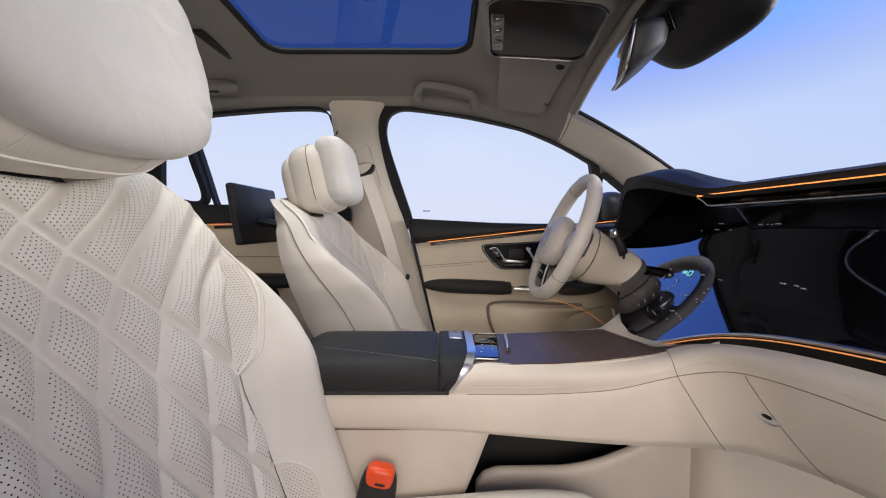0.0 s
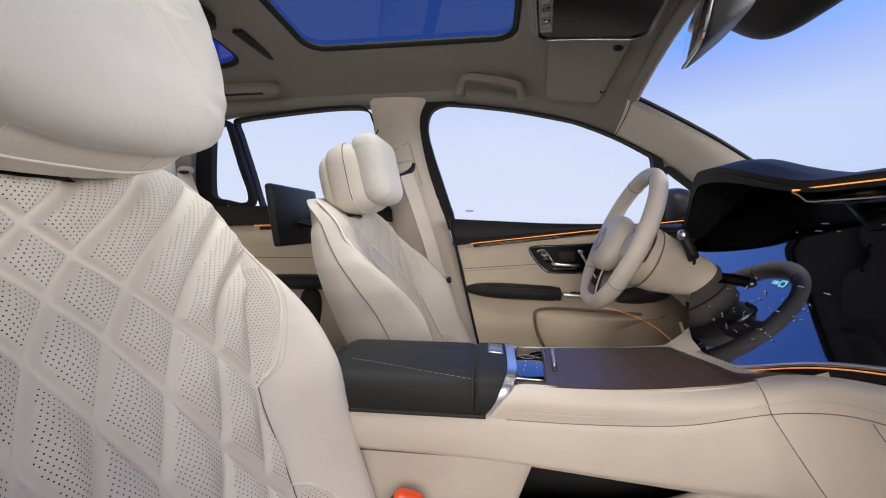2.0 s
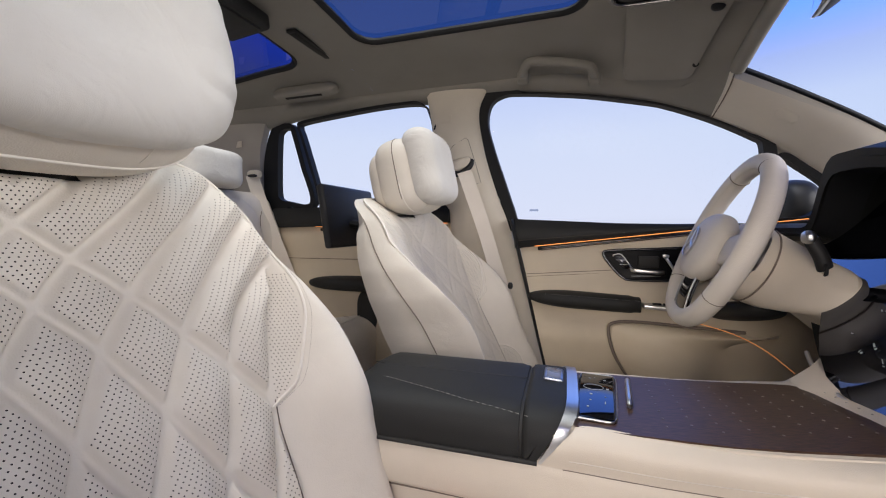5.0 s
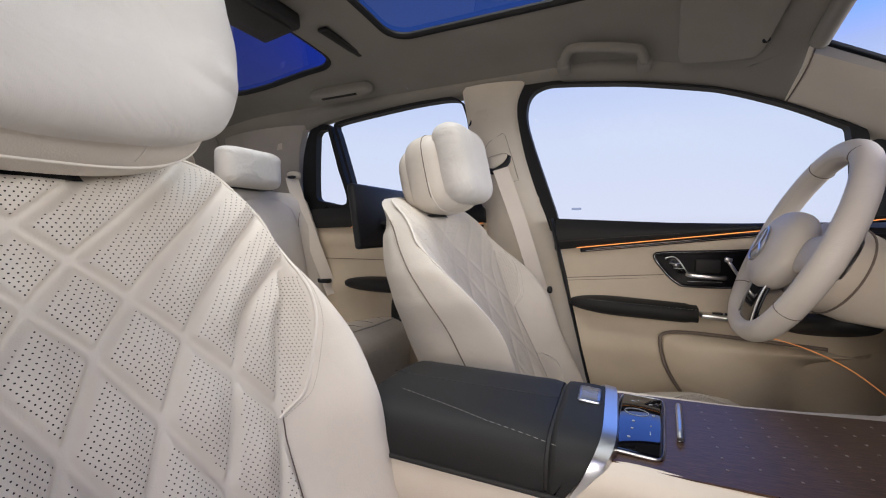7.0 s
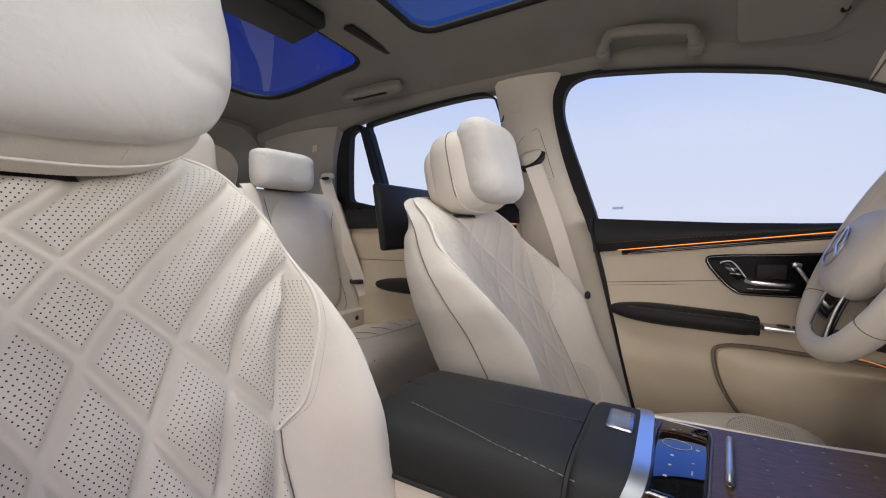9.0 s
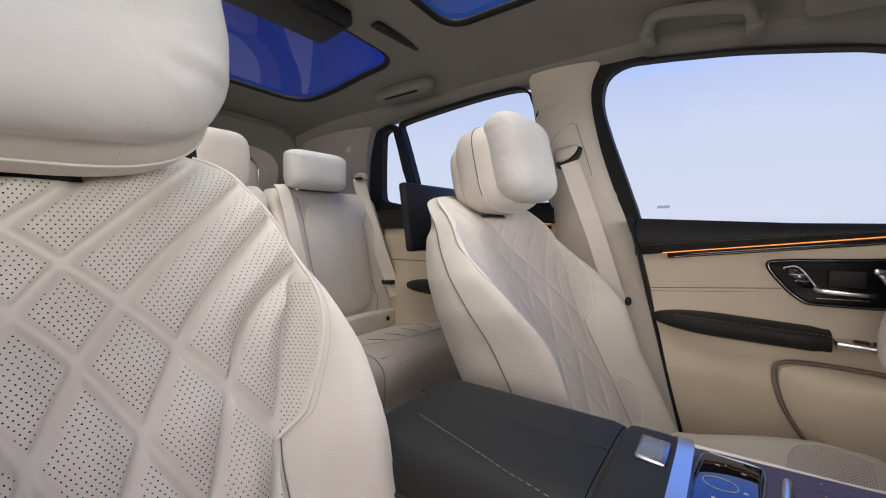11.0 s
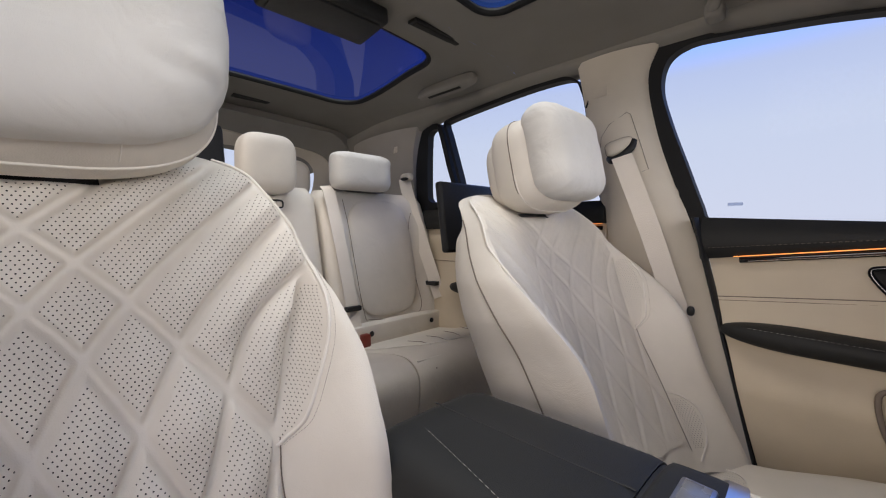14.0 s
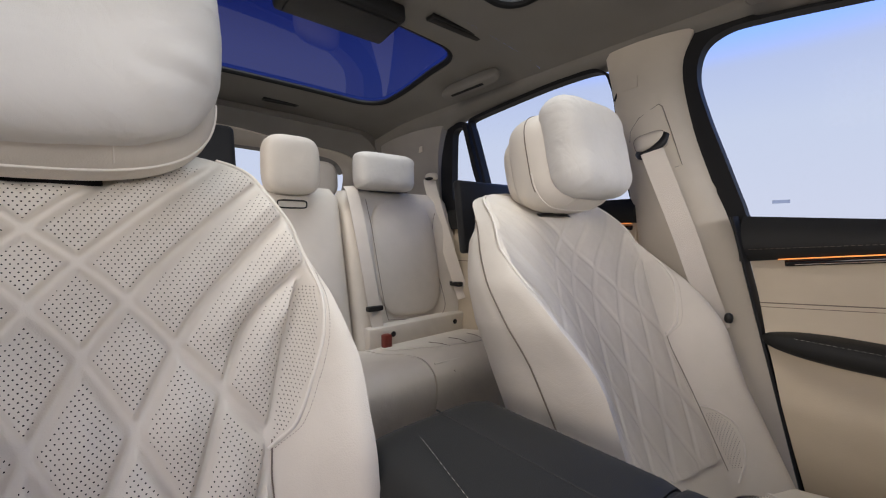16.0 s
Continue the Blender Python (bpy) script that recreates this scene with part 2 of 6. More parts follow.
def interp(x, pts):
    """Piecewise smooth value at x from (x, value) pairs."""
    if x <= pts[0][0]:
        return pts[0][1]
    for (a, va), (b, vb) in zip(pts, pts[1:]):
        if x <= b:
            return va + (vb - va) * (x - a) / (b - a)
    return pts[-1][1]


def spline(pts, n):
    """n points along a Catmull-Rom curve through pts."""
    P = [Vector(p) for p in pts]
    P = [2 * P[0] - P[1]] + P + [2 * P[-1] - P[-2]]
    m = len(P) - 3
    out = []
    for i in range(n):
        s = i / (n - 1) * m
        k = min(int(s), m - 1)
        t = s - k
        a, b, c, d = P[k:k + 4]
        out.append(0.5 * (2 * b + (c - a) * t + (2 * a - 5 * b + 4 * c - d) * t * t + (3 * b - a - 3 * c + d) * t ** 3))
    return out


def ring_spline(pts, n):
    """n points round a closed Catmull-Rom curve through pts."""
    P = [Vector(p) for p in pts]
    m = len(P)
    out = []
    for i in range(n):
        s = i / n * m
        k = int(s) % m
        t = s - int(s)
        a, b, c, d = P[(k - 1) % m], P[k], P[(k + 1) % m], P[(k + 2) % m]
        out.append(0.5 * (2 * b + (c - a) * t + (2 * a - 5 * b + 4 * c - d) * t * t + (3 * b - a - 3 * c + d) * t ** 3))
    return out


def sweep(path, ra, rb=None, up=(0, 0, 1), closed=False, sides=10, power=2.0):
    """A tube along path: half sizes ra (sideways) and rb (along up); power above 2 squares it."""
    rb = ra if rb is None else rb
    P = [Vector(p) for p in path]
    rings = []
    n = len(P)
    for i, p in enumerate(P):
        a = P[(i - 1) % n] if closed or i else p
        b = P[(i + 1) % n] if closed or i < n - 1 else p
        d = (b - a).normalized()
        s = d.cross(Vector(up))
        s = s.normalized() if s.length > 1e-6 else Vector((1, 0, 0))
        u = s.cross(d)
        r = []
        for k in range(sides):
            t = 2 * math.pi * k / sides
            c, q = math.cos(t), math.sin(t)
            e = 2 / power
            c = math.copysign(abs(c) ** e, c)
            q = math.copysign(abs(q) ** e, q)
            r.append(p + s * ra * c + u * rb * q)
        rings.append(r)
    if closed:
        rings.append(rings[0])
        bm = loft(rings, True, False)
        bmesh.ops.remove_doubles(bm, verts=bm.verts, dist=1e-6)
        return bm
    return loft(rings)


def box(x0, x1, y0, y1, z0, z1, bevel=0.003, seg=2):
    bm = bmesh.new()
    bmesh.ops.create_cube(bm, size=1)
    for v in bm.verts:
        v.co = Vector(((x0 + x1) / 2 + v.co.x * (x1 - x0), (y0 + y1) / 2 + v.co.y * (y1 - y0), (z0 + z1) / 2 + v.co.z * (z1 - z0)))
    if bevel:
        bmesh.ops.bevel(bm, geom=list(bm.edges), offset=bevel, segments=seg, profile=0.5, affect="EDGES")
    return bm


def cushion(sx, sy, sz, power=3.0, nu=40, nv=24, wobble=0.0, scale=14.0, seed=0.0):
    """A stuffed block, rounded as a superellipsoid, half sizes sx, sy, sz."""
    e = 2 / power
    f = lambda c: math.copysign(abs(c) ** e, c)
    rings = []
    for j in range(nv + 1):
        t = -math.pi / 2 + math.pi * (0.004 + 0.992 * j / nv)
        r = []
        for i in range(nu):
            a = 2 * math.pi * i / nu
            p = Vector((sx * f(math.cos(t)) * f(math.cos(a)), sy * f(math.cos(t)) * f(math.sin(a)), sz * f(math.sin(t))))
            if wobble:
                k = 1 + wobble * noise.noise(p * scale + Vector((seed, 0, 0)))
                p = p * k
            r.append(p)
        rings.append(r)
    return loft(rings)


def turned(bm, m):
    bmesh.ops.transform(bm, matrix=m, verts=bm.verts)
    return bm


def join(*bms):
    out = bmesh.new()
    for b in bms:
        me = bpy.data.meshes.new("tmp")
        b.to_mesh(me)
        b.free()
        out.from_mesh(me)
        bpy.data.meshes.remove(me)
    return out


def sheet(f, us, vs, thick=None):
    """A sheet of points f(u, v); with thick, a second skin moved by that vector closes it."""
    nu, nv = len(us), len(vs)
    P = [Vector(f(u, v)) for u in us for v in vs]
    F = [(i * nv + j, (i + 1) * nv + j, (i + 1) * nv + j + 1, i * nv + j + 1) for i in range(nu - 1) for j in range(nv - 1)]
    if thick is not None:
        t = Vector(thick)
        n = len(P)
        P = P + [p + t for p in P]
        F = F + [tuple(n + k for k in reversed(q)) for q in F]
        edge = [i * nv for i in range(nu)] + [(nu - 1) * nv + j for j in range(1, nv)] + [i * nv + nv - 1 for i in range(nu - 2, -1, -1)] + list(range(nv - 2, 0, -1))
        F += [(edge[i], edge[(i + 1) % len(edge)], n + edge[(i + 1) % len(edge)], n + edge[i]) for i in range(len(edge))]
    bm = raw(P, F)
    bmesh.ops.recalc_face_normals(bm, faces=bm.faces)
    return bm


def lin(a, b, n):
    return [a + (b - a) * i / (n - 1) for i in range(n)]


def band(inner, outer, thick=(0, 0, 0)):
    """A closed band between two loops of equal length, thickened by a vector."""
    n = len(inner)
    t = Vector(thick)
    rings = [inner, outer, [Vector(p) + t for p in outer], [Vector(p) + t for p in inner], inner]
    bm = loft([[Vector(p) for p in r] for r in rings], True, False)
    bmesh.ops.remove_doubles(bm, verts=bm.verts, dist=1e-6)
    bmesh.ops.recalc_face_normals(bm, faces=bm.faces)
    return bm


def dashes(path, length=0.005, gap=0.0035, r=0.0007, up=(0, 0, 1)):
    """Stitches: short threads laid along a path."""
    P = [Vector(p) for p in path]
    out, acc = [], 0.0
    step = length + gap
    for a, b in zip(P, P[1:]):
        d = (b - a).length
        while acc < d:
            s = a + (b - a) * (acc / d)
            e = s + (b - a).normalized() * length
            out.append(sweep([s, e], r, r, up, sides=4))
            acc += step
        acc -= d
    return join(*out)


# ---- cabin shell ----
YC = 0.03            # centre line of the cabin
SIDE = 0.765         # driver's window plane at the belt


def roof(x, y):
    v = y - YC
    z = 1.203 - 0.10 * v * v - 1.6 * max(0.0, abs(v) - 0.58) ** 2
    z -= 0.30 * max(0.0, x - 0.10) ** 2 + 0.32 * v * v * smooth(0.0, 0.42, x)
    z -= 0.10 * max(0.0, -x - 1.10) ** 2
    return z


def side_y(z):
    return SIDE - 0.10 * (z - 0.72)


def rounded_rect(x0, x1, y0, y1, r, n=8):
    out = []
    for cx, cy, a0 in ((x1 - r, y1 - r, 0), (x0 + r, y1 - r, 90), (x0 + r, y0 + r, 180), (x1 - r, y0 + r, 270)):
        for i in range(n + 1):
            a = radians(a0 + 90 * i / n)
            out.append((cx + r * math.cos(a), cy + r * math.sin(a)))
    # even spacing along straight runs
    res = []
    for a, b in zip(out, out[1:] + out[:1]):
        d = math.dist(a, b)
        k = max(1, int(d / 0.05))
        for i in range(k):
            res.append((a[0] + (b[0] - a[0]) * i / k, a[1] + (b[1] - a[1]) * i / k))
    return res


def roof_ring(hole, x0, x1, y0, y1):
    """Headliner round one roof opening, out to the rectangle given."""
    cx, cy = (x0 + x1) / 2, (y0 + y1) / 2
    hx, hy = sum(p[0] for p in hole) / len(hole), sum(p[1] for p in hole) / len(hole)
    outer = []
    for px, py in hole:
        dx, dy = px - hx, py - hy
        k = min(((x1 - hx) if dx > 0 else (x0 - hx)) / dx if abs(dx) > 1e-6 else 1e9, ((y1 - hy) if dy > 0 else (y0 - hy)) / dy if abs(dy) > 1e-6 else 1e9)
        outer.append((hx + dx * k, hy + dy * k))
    yl = lambda x: interp(x, [(0.0, 0.735), (0.14, 0.70), (0.31, 0.632), (0.40, 0.545)])
    cl = lambda x, y: max(2 * YC - yl(x), min(yl(x), y))
    rings = []
    lip = [Vector((hx + (p[0] - hx) * 1.0, hy + (p[1] - hy) * 1.0, roof(*p) + 0.035)) for p in hole]
    rings.append([Vector((p[0], p[1], roof(*p) + 0.006)) for p in hole])
    for s in [0.03, 0.08, 0.2, 0.35, 0.5, 0.65, 0.8, 0.9, 1.0]:
        r = []
        for a, b in zip(hole, outer):
            x, y = a[0] + (b[0] - a[0]) * s, a[1] + (b[1] - a[1]) * s
            y = cl(x, y)
            r.append(Vector((x, y, roof(x, y))))
        rings.append(r)
    return loft(rings, True, False)


Y_ROOF = 0.735
hole_f = rounded_rect(-0.497, 0.075, 2 * YC - 0.445, 0.438, 0.06)
hole_r = [(x - 0.045 * (1 - ((y - YC) / 0.5) ** 2) * smooth(-0.95, -1.22, x), YC + (y - YC) * (1 + 0.10 * smooth(-0.75, -1.15, x))) for x, y in rounded_rect(-1.255, -0.712, 2 * YC - 0.497, 0.497, 0.085)]
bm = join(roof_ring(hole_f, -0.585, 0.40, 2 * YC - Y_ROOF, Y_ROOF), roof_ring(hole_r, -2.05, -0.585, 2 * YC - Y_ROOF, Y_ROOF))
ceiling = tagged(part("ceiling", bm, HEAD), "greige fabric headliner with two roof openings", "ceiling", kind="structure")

for hole, tint in ((hole_f, ROOFGLASS), (hole_r, REARGLASS)):
    sun = thing("panoramic_roof", "dark tinted glass roof panel with black rubber frame", "sunroof")
    x0, x1 = min(p[0] for p in hole), max(p[0] for p in hole)
    y0, y1 = min(p[1] for p in hole), max(p[1] for p in hole)
    part("glass_pane", sheet(lambda x, y: (x, y, roof(x, y) + 0.014), lin(x0 - 0.01, x1 + 0.01, 12), lin(y0 - 0.01, y1 + 0.01, 12)), tint, sun).visible_shadow = False
    part("rubber_frame", sweep([Vector((p[0] * 1.0, p[1], roof(*p) + 0.008)) for p in hole], 0.009, 0.009, closed=True, sides=8), RUBBER, sun)

# window outlines on the driver's side (x, z)
FW = [(-0.108, 0.716), (-0.05, 0.712), (0.05, 0.706), (0.19, 0.699), (0.34, 0.696), (0.50, 0.697), (0.556, 0.70), (0.562, 0.74), (0.554, 0.84), (0.544, 0.90), (0.538, 0.924),
      (0.525, 0.933), (0.46, 0.969), (0.395, 1.0), (0.31, 1.034), (0.251, 1.051), (0.10, 1.083), (0.0, 1.098), (-0.09, 1.109), (-0.15, 1.111), (-0.193, 1.088), (-0.206, 1.03), (-0.188, 0.95), (-0.156, 0.85), (-0.125, 0.755)]
TRI = [(0.590, 0.715), (0.66, 0.725), (0.705, 0.775), (0.68, 0.81), (0.63, 0.85), (0.59, 0.878), (0.583, 0.86), (0.585, 0.78)]
RW = [(-0.352, 0.733), (-0.47, 0.736), (-0.60, 0.742), (-0.72, 0.752), (-0.815, 0.762), (-0.838, 0.775), (-0.868, 0.90), (-0.902, 1.035), (-0.913, 1.072), (-0.895, 1.085), (-0.75, 1.099),
      (-0.58, 1.111), (-0.46, 1.112), (-0.415, 1.10), (-0.400, 1.07), (-0.391, 1.03), (-0.376, 0.90), (-0.360, 0.80), (-0.350, 0.75)]
RQ = [(-0.893, 0.794), (-1.0, 0.800), (-1.032, 0.812), (-1.037, 0.84), (-1.028, 0.93), (-1.012, 1.035), (-1.003, 1.06), (-0.984, 1.071), (-0.955, 1.070), (-0.948, 1.055), (-0.92, 0.93)]


def wall_loop(pts, grow=0.0, off=0.0, n=120):
    c = Vector((sum(p[0] for p in pts) / len(pts), sum(p[1] for p in pts) / len(pts)))
    L = ring_spline([(p[0], p[1], 0) for p in pts], n)
    out = []
    for i, p in enumerate(L):
        d = L[(i + 1) % n] - L[i - 1]
        nn = Vector((d.y, -d.x)).normalized()
        if (Vector((p.x, p.y)) - c).dot(nn) < 0:
            nn = -nn
        g = grow(p.x, p.y) if callable(grow) else grow
        q = Vector((p.x, p.y)) + nn * g
        out.append(Vector((q.x, side_y(q.y) + off, q.y)))
    return out


def side_window(name, label, outline, seal, pane=PANE):
    w = thing(name, label, "window", kind="structure")
    lo = wall_loop(outline, 0.0, 0.0)
    cx = sum((p for p in lo), Vector()) / len(lo)
    vs = [cx + Vector((0, 0.012, 0))] + [p + Vector((0, 0.012, 0)) for p in lo]
    n = len(lo)
    g = raw(vs, [(0, 1 + i, 1 + (i + 1) % n) for i in range(n)])
    part("glass_pane", g, pane, w).visible_shadow = False
    part("rubber_seal", band(wall_loop(outline, -0.002, -0.012), wall_loop(outline, seal, -0.012), (0, 0.03, 0)), RUBBER, w)
    return w


side_window("window_1", "clear front door window in a black rubber seal", FW, lambda x, z: 0.0045 + 0.040 * smooth(-0.09, -0.17, x) + 0.024 * smooth(0.50, 0.54, x) * smooth(0.95, 0.90, z) + 0.03 * smooth(-0.06, -0.11, x) * smooth(0.80, 0.74, z))
side_window("window_2", "small clear triangular window before the front door glass", TRI, 0.014)
side_window("window_3", "clear rear door window in a black rubber seal", RW, lambda x, z: 0.009 - 0.006 * smooth(-0.45, -0.41, x))
side_window("window_4", "small clear quarter window behind a black bar", RQ, lambda x, z: 0.018 + 0.045 * smooth(-0.99, -1.03, x))


def wall_strip(lower, upper, n, bulge=0.0, out=0.03):
    """Trim between two curves, with a soft bulge into the cabin."""
    A, B = spline(lower, n), spline(upper, n)
    return sheet(lambda i, s: A[i].lerp(B[i], s) + Vector((0, -bulge * math.sin(math.pi * s), 0)), list(range(n)), lin(0, 1, 9), (0, out, 0))


def sp(x, z, off=0.0):
    return (x, side_y(z) + off, z)


def rp(x, y):
    return (x, y, roof(x, y))


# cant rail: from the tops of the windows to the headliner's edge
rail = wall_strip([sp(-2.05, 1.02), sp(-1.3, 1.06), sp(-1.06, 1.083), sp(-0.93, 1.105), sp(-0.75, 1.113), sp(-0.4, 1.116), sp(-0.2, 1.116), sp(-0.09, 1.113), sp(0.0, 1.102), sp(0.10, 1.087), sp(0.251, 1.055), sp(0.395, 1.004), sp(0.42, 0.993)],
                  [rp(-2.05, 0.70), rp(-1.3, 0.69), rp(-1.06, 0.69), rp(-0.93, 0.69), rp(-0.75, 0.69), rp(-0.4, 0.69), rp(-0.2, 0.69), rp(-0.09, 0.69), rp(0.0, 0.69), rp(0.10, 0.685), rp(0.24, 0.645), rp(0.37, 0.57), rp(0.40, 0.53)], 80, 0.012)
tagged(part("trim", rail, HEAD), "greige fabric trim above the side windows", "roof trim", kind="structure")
mir = Matrix.Translation((0, 2 * YC, 0)) @ Matrix.Diagonal((1, -1, 1, 1))

# B pillar and C pillar
def pillar(name, label, left, right, bulge, mt, n=30):
    L, R = spline(left, n), spline(right, n)
    def f(i, s):
        p = L[i].lerp(R[i], s)
        w = math.sin(math.pi * s) ** 0.6 if 0 < s < 1 else 0
        return p + Vector((0, -bulge(p.z) * w, 0))
    return tagged(part(name, sheet(f, list(range(n)), lin(0, 1, 15), (0, 0.03, 0)), mt), label, "pillar trim", kind="structure")


B_L = [sp(-0.405, 1.135, -0.02), sp(-0.392, 1.04, -0.014), sp(-0.377, 0.92, -0.014), sp(-0.357, 0.79, -0.014), sp(-0.340, 0.65, -0.014), sp(-0.31, 0.40, -0.01), sp(-0.26, 0.15, -0.01)]
B_R = [sp(-0.205, 1.130, -0.02), sp(-0.232, 1.06, -0.012), sp(-0.214, 0.93, -0.012), sp(-0.176, 0.80, -0.012), sp(-0.140, 0.70, -0.012), sp(-0.072, 0.45, -0.01), sp(0.0, 0.15, -0.01)]
B_BULGE = lambda z: interp(z, [(0.2, 0.006), (0.52, 0.008), (0.70, 0.035), (0.9, 0.055), (1.1, 0.022)])


def b_pt(z, x, off=0.0):
    """Point on the pillar trim's face at height z and length x."""
    l = interp(z, [(p[2], p[0]) for p in reversed(B_L)])
    r = interp(z, [(p[2], p[0]) for p in reversed(B_R)])
    s = min(0.98, max(0.02, (x - l) / (r - l)))
    return Vector((x, side_y(z) - 0.014 * (1 - s) - 0.012 * s - B_BULGE(z) * math.sin(math.pi * s) ** 0.6 - off, z))


pillar("trim_b_pillar", "cream pillar trim between the side windows",
       B_L, B_R, B_BULGE, PILLAR)
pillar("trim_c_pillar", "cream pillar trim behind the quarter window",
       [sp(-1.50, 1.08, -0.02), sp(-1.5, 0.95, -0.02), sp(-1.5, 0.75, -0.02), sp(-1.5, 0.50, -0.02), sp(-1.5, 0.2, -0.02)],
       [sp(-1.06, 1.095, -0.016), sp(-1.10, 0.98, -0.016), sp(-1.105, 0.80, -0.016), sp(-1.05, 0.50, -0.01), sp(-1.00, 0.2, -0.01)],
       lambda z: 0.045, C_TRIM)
tagged(part("airbag_tag", turned(box(-0.018, 0.018, -0.001, 0.001, -0.012, 0.012, 0.001), Matrix.Translation((-1.165, side_y(1.018) - 0.050, 1.018)) @ Matrix.Rotation(radians(-8), 4, "Z")), PILLAR), "small embossed tag on the rear pillar", "tag")
# A pillar
A_w = [(0.400, 0.530, 1.058), (0.52, 0.565, 1.01), (0.66, 0.60, 0.945), (0.80, 0.635, 0.87), (0.95, 0.66, 0.79)]
A_s = [sp(0.415, 0.995), sp(0.525, 0.938), sp(0.60, 0.888), sp(0.695, 0.812), sp(0.80, 0.72)]
tagged(part("trim_a_pillar", wall_strip(A_s, A_w, 24, 0.030), A_TRIM), "cream windscreen pillar trim", "pillar trim", kind="structure")
_al, _au = spline(A_s, 24), spline(A_w, 24)
def a_pt(i, s, off=0.0):
    k = min(22, int(i))
    p = _al[k].lerp(_al[k + 1], i - k).lerp(_au[k].lerp(_au[k + 1], i - k), s)
    return p + Vector((0, -0.030 * math.sin(math.pi * s) - off, -0.3 * off))
tagged(part("airbag_tag", sheet(lambda u, v: a_pt(5.6 + 2.6 * u, 0.5 + 0.20 * (v - 0.5) * (1 - abs(2 * u - 1) ** 5) ** 0.5, 0.0012 + 0.0014 * (1 - max(abs(2 * u - 1), abs(2 * v - 1)) ** 4)), lin(0, 1, 14), lin(0, 1, 10)), A_TRIM), "small embossed tag on the windscreen pillar", "tag")
tagged(part("trim_joint", sweep([a_pt(0.15, s, 0.001) for s in lin(0, 1, 12)], 0.0016, 0.0016), SEAM), "thin dark joint between headliner and pillar", "trim joint", kind="structure")
tagged(part("trim_pillar_base", wall_strip([sp(0.53, 0.70), sp(0.65, 0.705), sp(0.80, 0.70)], [sp(0.53, 0.715, -0.02), sp(0.66, 0.722, -0.02), sp(0.80, 0.73, -0.02)], 12, 0.004), DARK), "black trim below the small window", "door trim", kind="structure")

# windscreen
WS_TOP = lambda y: Vector((0.402, y, 1.172 - 0.40 * (y - YC) ** 2 - 0.02))
WS_LOW = lambda y: Vector((1.08 - 0.35 * (y - YC) ** 2, y * 1.2, 0.80))
wind = thing("windscreen", "clear raked windscreen tinted along its top edge", "window", kind="structure")
WSG = glass("windscreen_glass", (0.95, 0.97, 1.0), 0.12)
nt = WSG.node_tree
tc = nt.nodes.new("ShaderNodeTexCoord")
sx = nt.nodes.new("ShaderNodeSeparateXYZ")
rp_ = nt.nodes.new("ShaderNodeValToRGB")
mr_ = nt.nodes.new("ShaderNodeMapRange")
mr_.inputs[1].default_value, mr_.inputs[2].default_value = 0.99, 1.13
nt.links.new(tc.outputs["Object"], sx.inputs[0])
nt.links.new(sx.outputs[2], mr_.inputs[0])
nt.links.new(mr_.outputs[0], rp_.inputs[0])
rp_.color_ramp.elements[0].color = (0.95, 0.97, 1.0, 1)
rp_.color_ramp.elements[1].color = (0.52, 0.62, 0.95, 1)
tr_ = [n for n in nt.nodes if n.type == "BSDF_TRANSPARENT"][0]
nt.links.new(rp_.outputs[0], tr_.inputs[0])
part("glass_pane", sheet(lambda y, s: WS_TOP(y).lerp(WS_LOW(y), s) + Vector((0, 0, 0.05 * math.sin(math.pi * s) * max(0.0, 1 - ((y - YC) / 0.52) ** 2))), lin(2 * YC - 0.55, 0.55, 20), lin(0, 1, 16)), WSG, wind).visible_shadow = False
part("rubber_seal", sweep(spline([(p[0] + 0.004, p[1] + 0.002, p[2] + 0.003) for p in A_w], 20), 0.006, 0.006), RUBBER, wind)
part("header_seal", sweep([WS_TOP(y) + Vector((0.004, 0, 0.004)) for y in lin(2 * YC - 0.53, 0.53, 24)], 0.016, 0.018), HEAD, wind, "greige fabric edge above the windscreen")

# floor, rear wall and passenger side
tagged(part("floor", box(-2.1, 1.1, -0.74, 0.78, -0.04, 0.0, 0.0), CARPET), "dark carpeted cabin floor", "floor", kind="structure")
tagged(part("wall_front", box(1.08, 1.12, -0.74, 0.78, 0.0, 0.79, 0.0), CARPET), "dark bulkhead below the windscreen", "wall", kind="structure")

# rear end with its window
def rear_pt(y, z):
    return Vector((-1.66 - 0.5 * (1.08 - z), y, z))
RWIN = [(-0.40, 0.80), (-0.1, 0.79), (0.2, 0.79), (0.50, 0.80), (0.605, 0.85), (0.625, 0.92), (0.600, 1.000), (0.500, 1.043), (0.2, 1.050), (-0.1, 1.050), (-0.43, 1.043), (-0.54, 1.0), (-0.565, 0.92), (-0.545, 0.85)]
inner = [rear_pt(p.x, p.y) for p in ring_spline([(a, b, 0) for a, b in RWIN], 64)]
cen = sum(inner, Vector()) / len(inner)
mid = [p + (p - cen).normalized() * 0.06 + Vector((0.05, 0, 0)) for p in inner]
outer = []
for p in inner:
    d = p - cen
    k = min((0.76 / abs(d.y)) if abs(d.y) > 1e-4 else 99, (0.27 / d.z) if d.z > 1e-4 else ((-0.92 / d.z) if d.z < -1e-4 else 99))
    q = cen + Vector((0, d.y * k, d.z * k))
    outer.append(Vector((rear_pt(0, q.z).x + 0.05, q.y, q.z)))
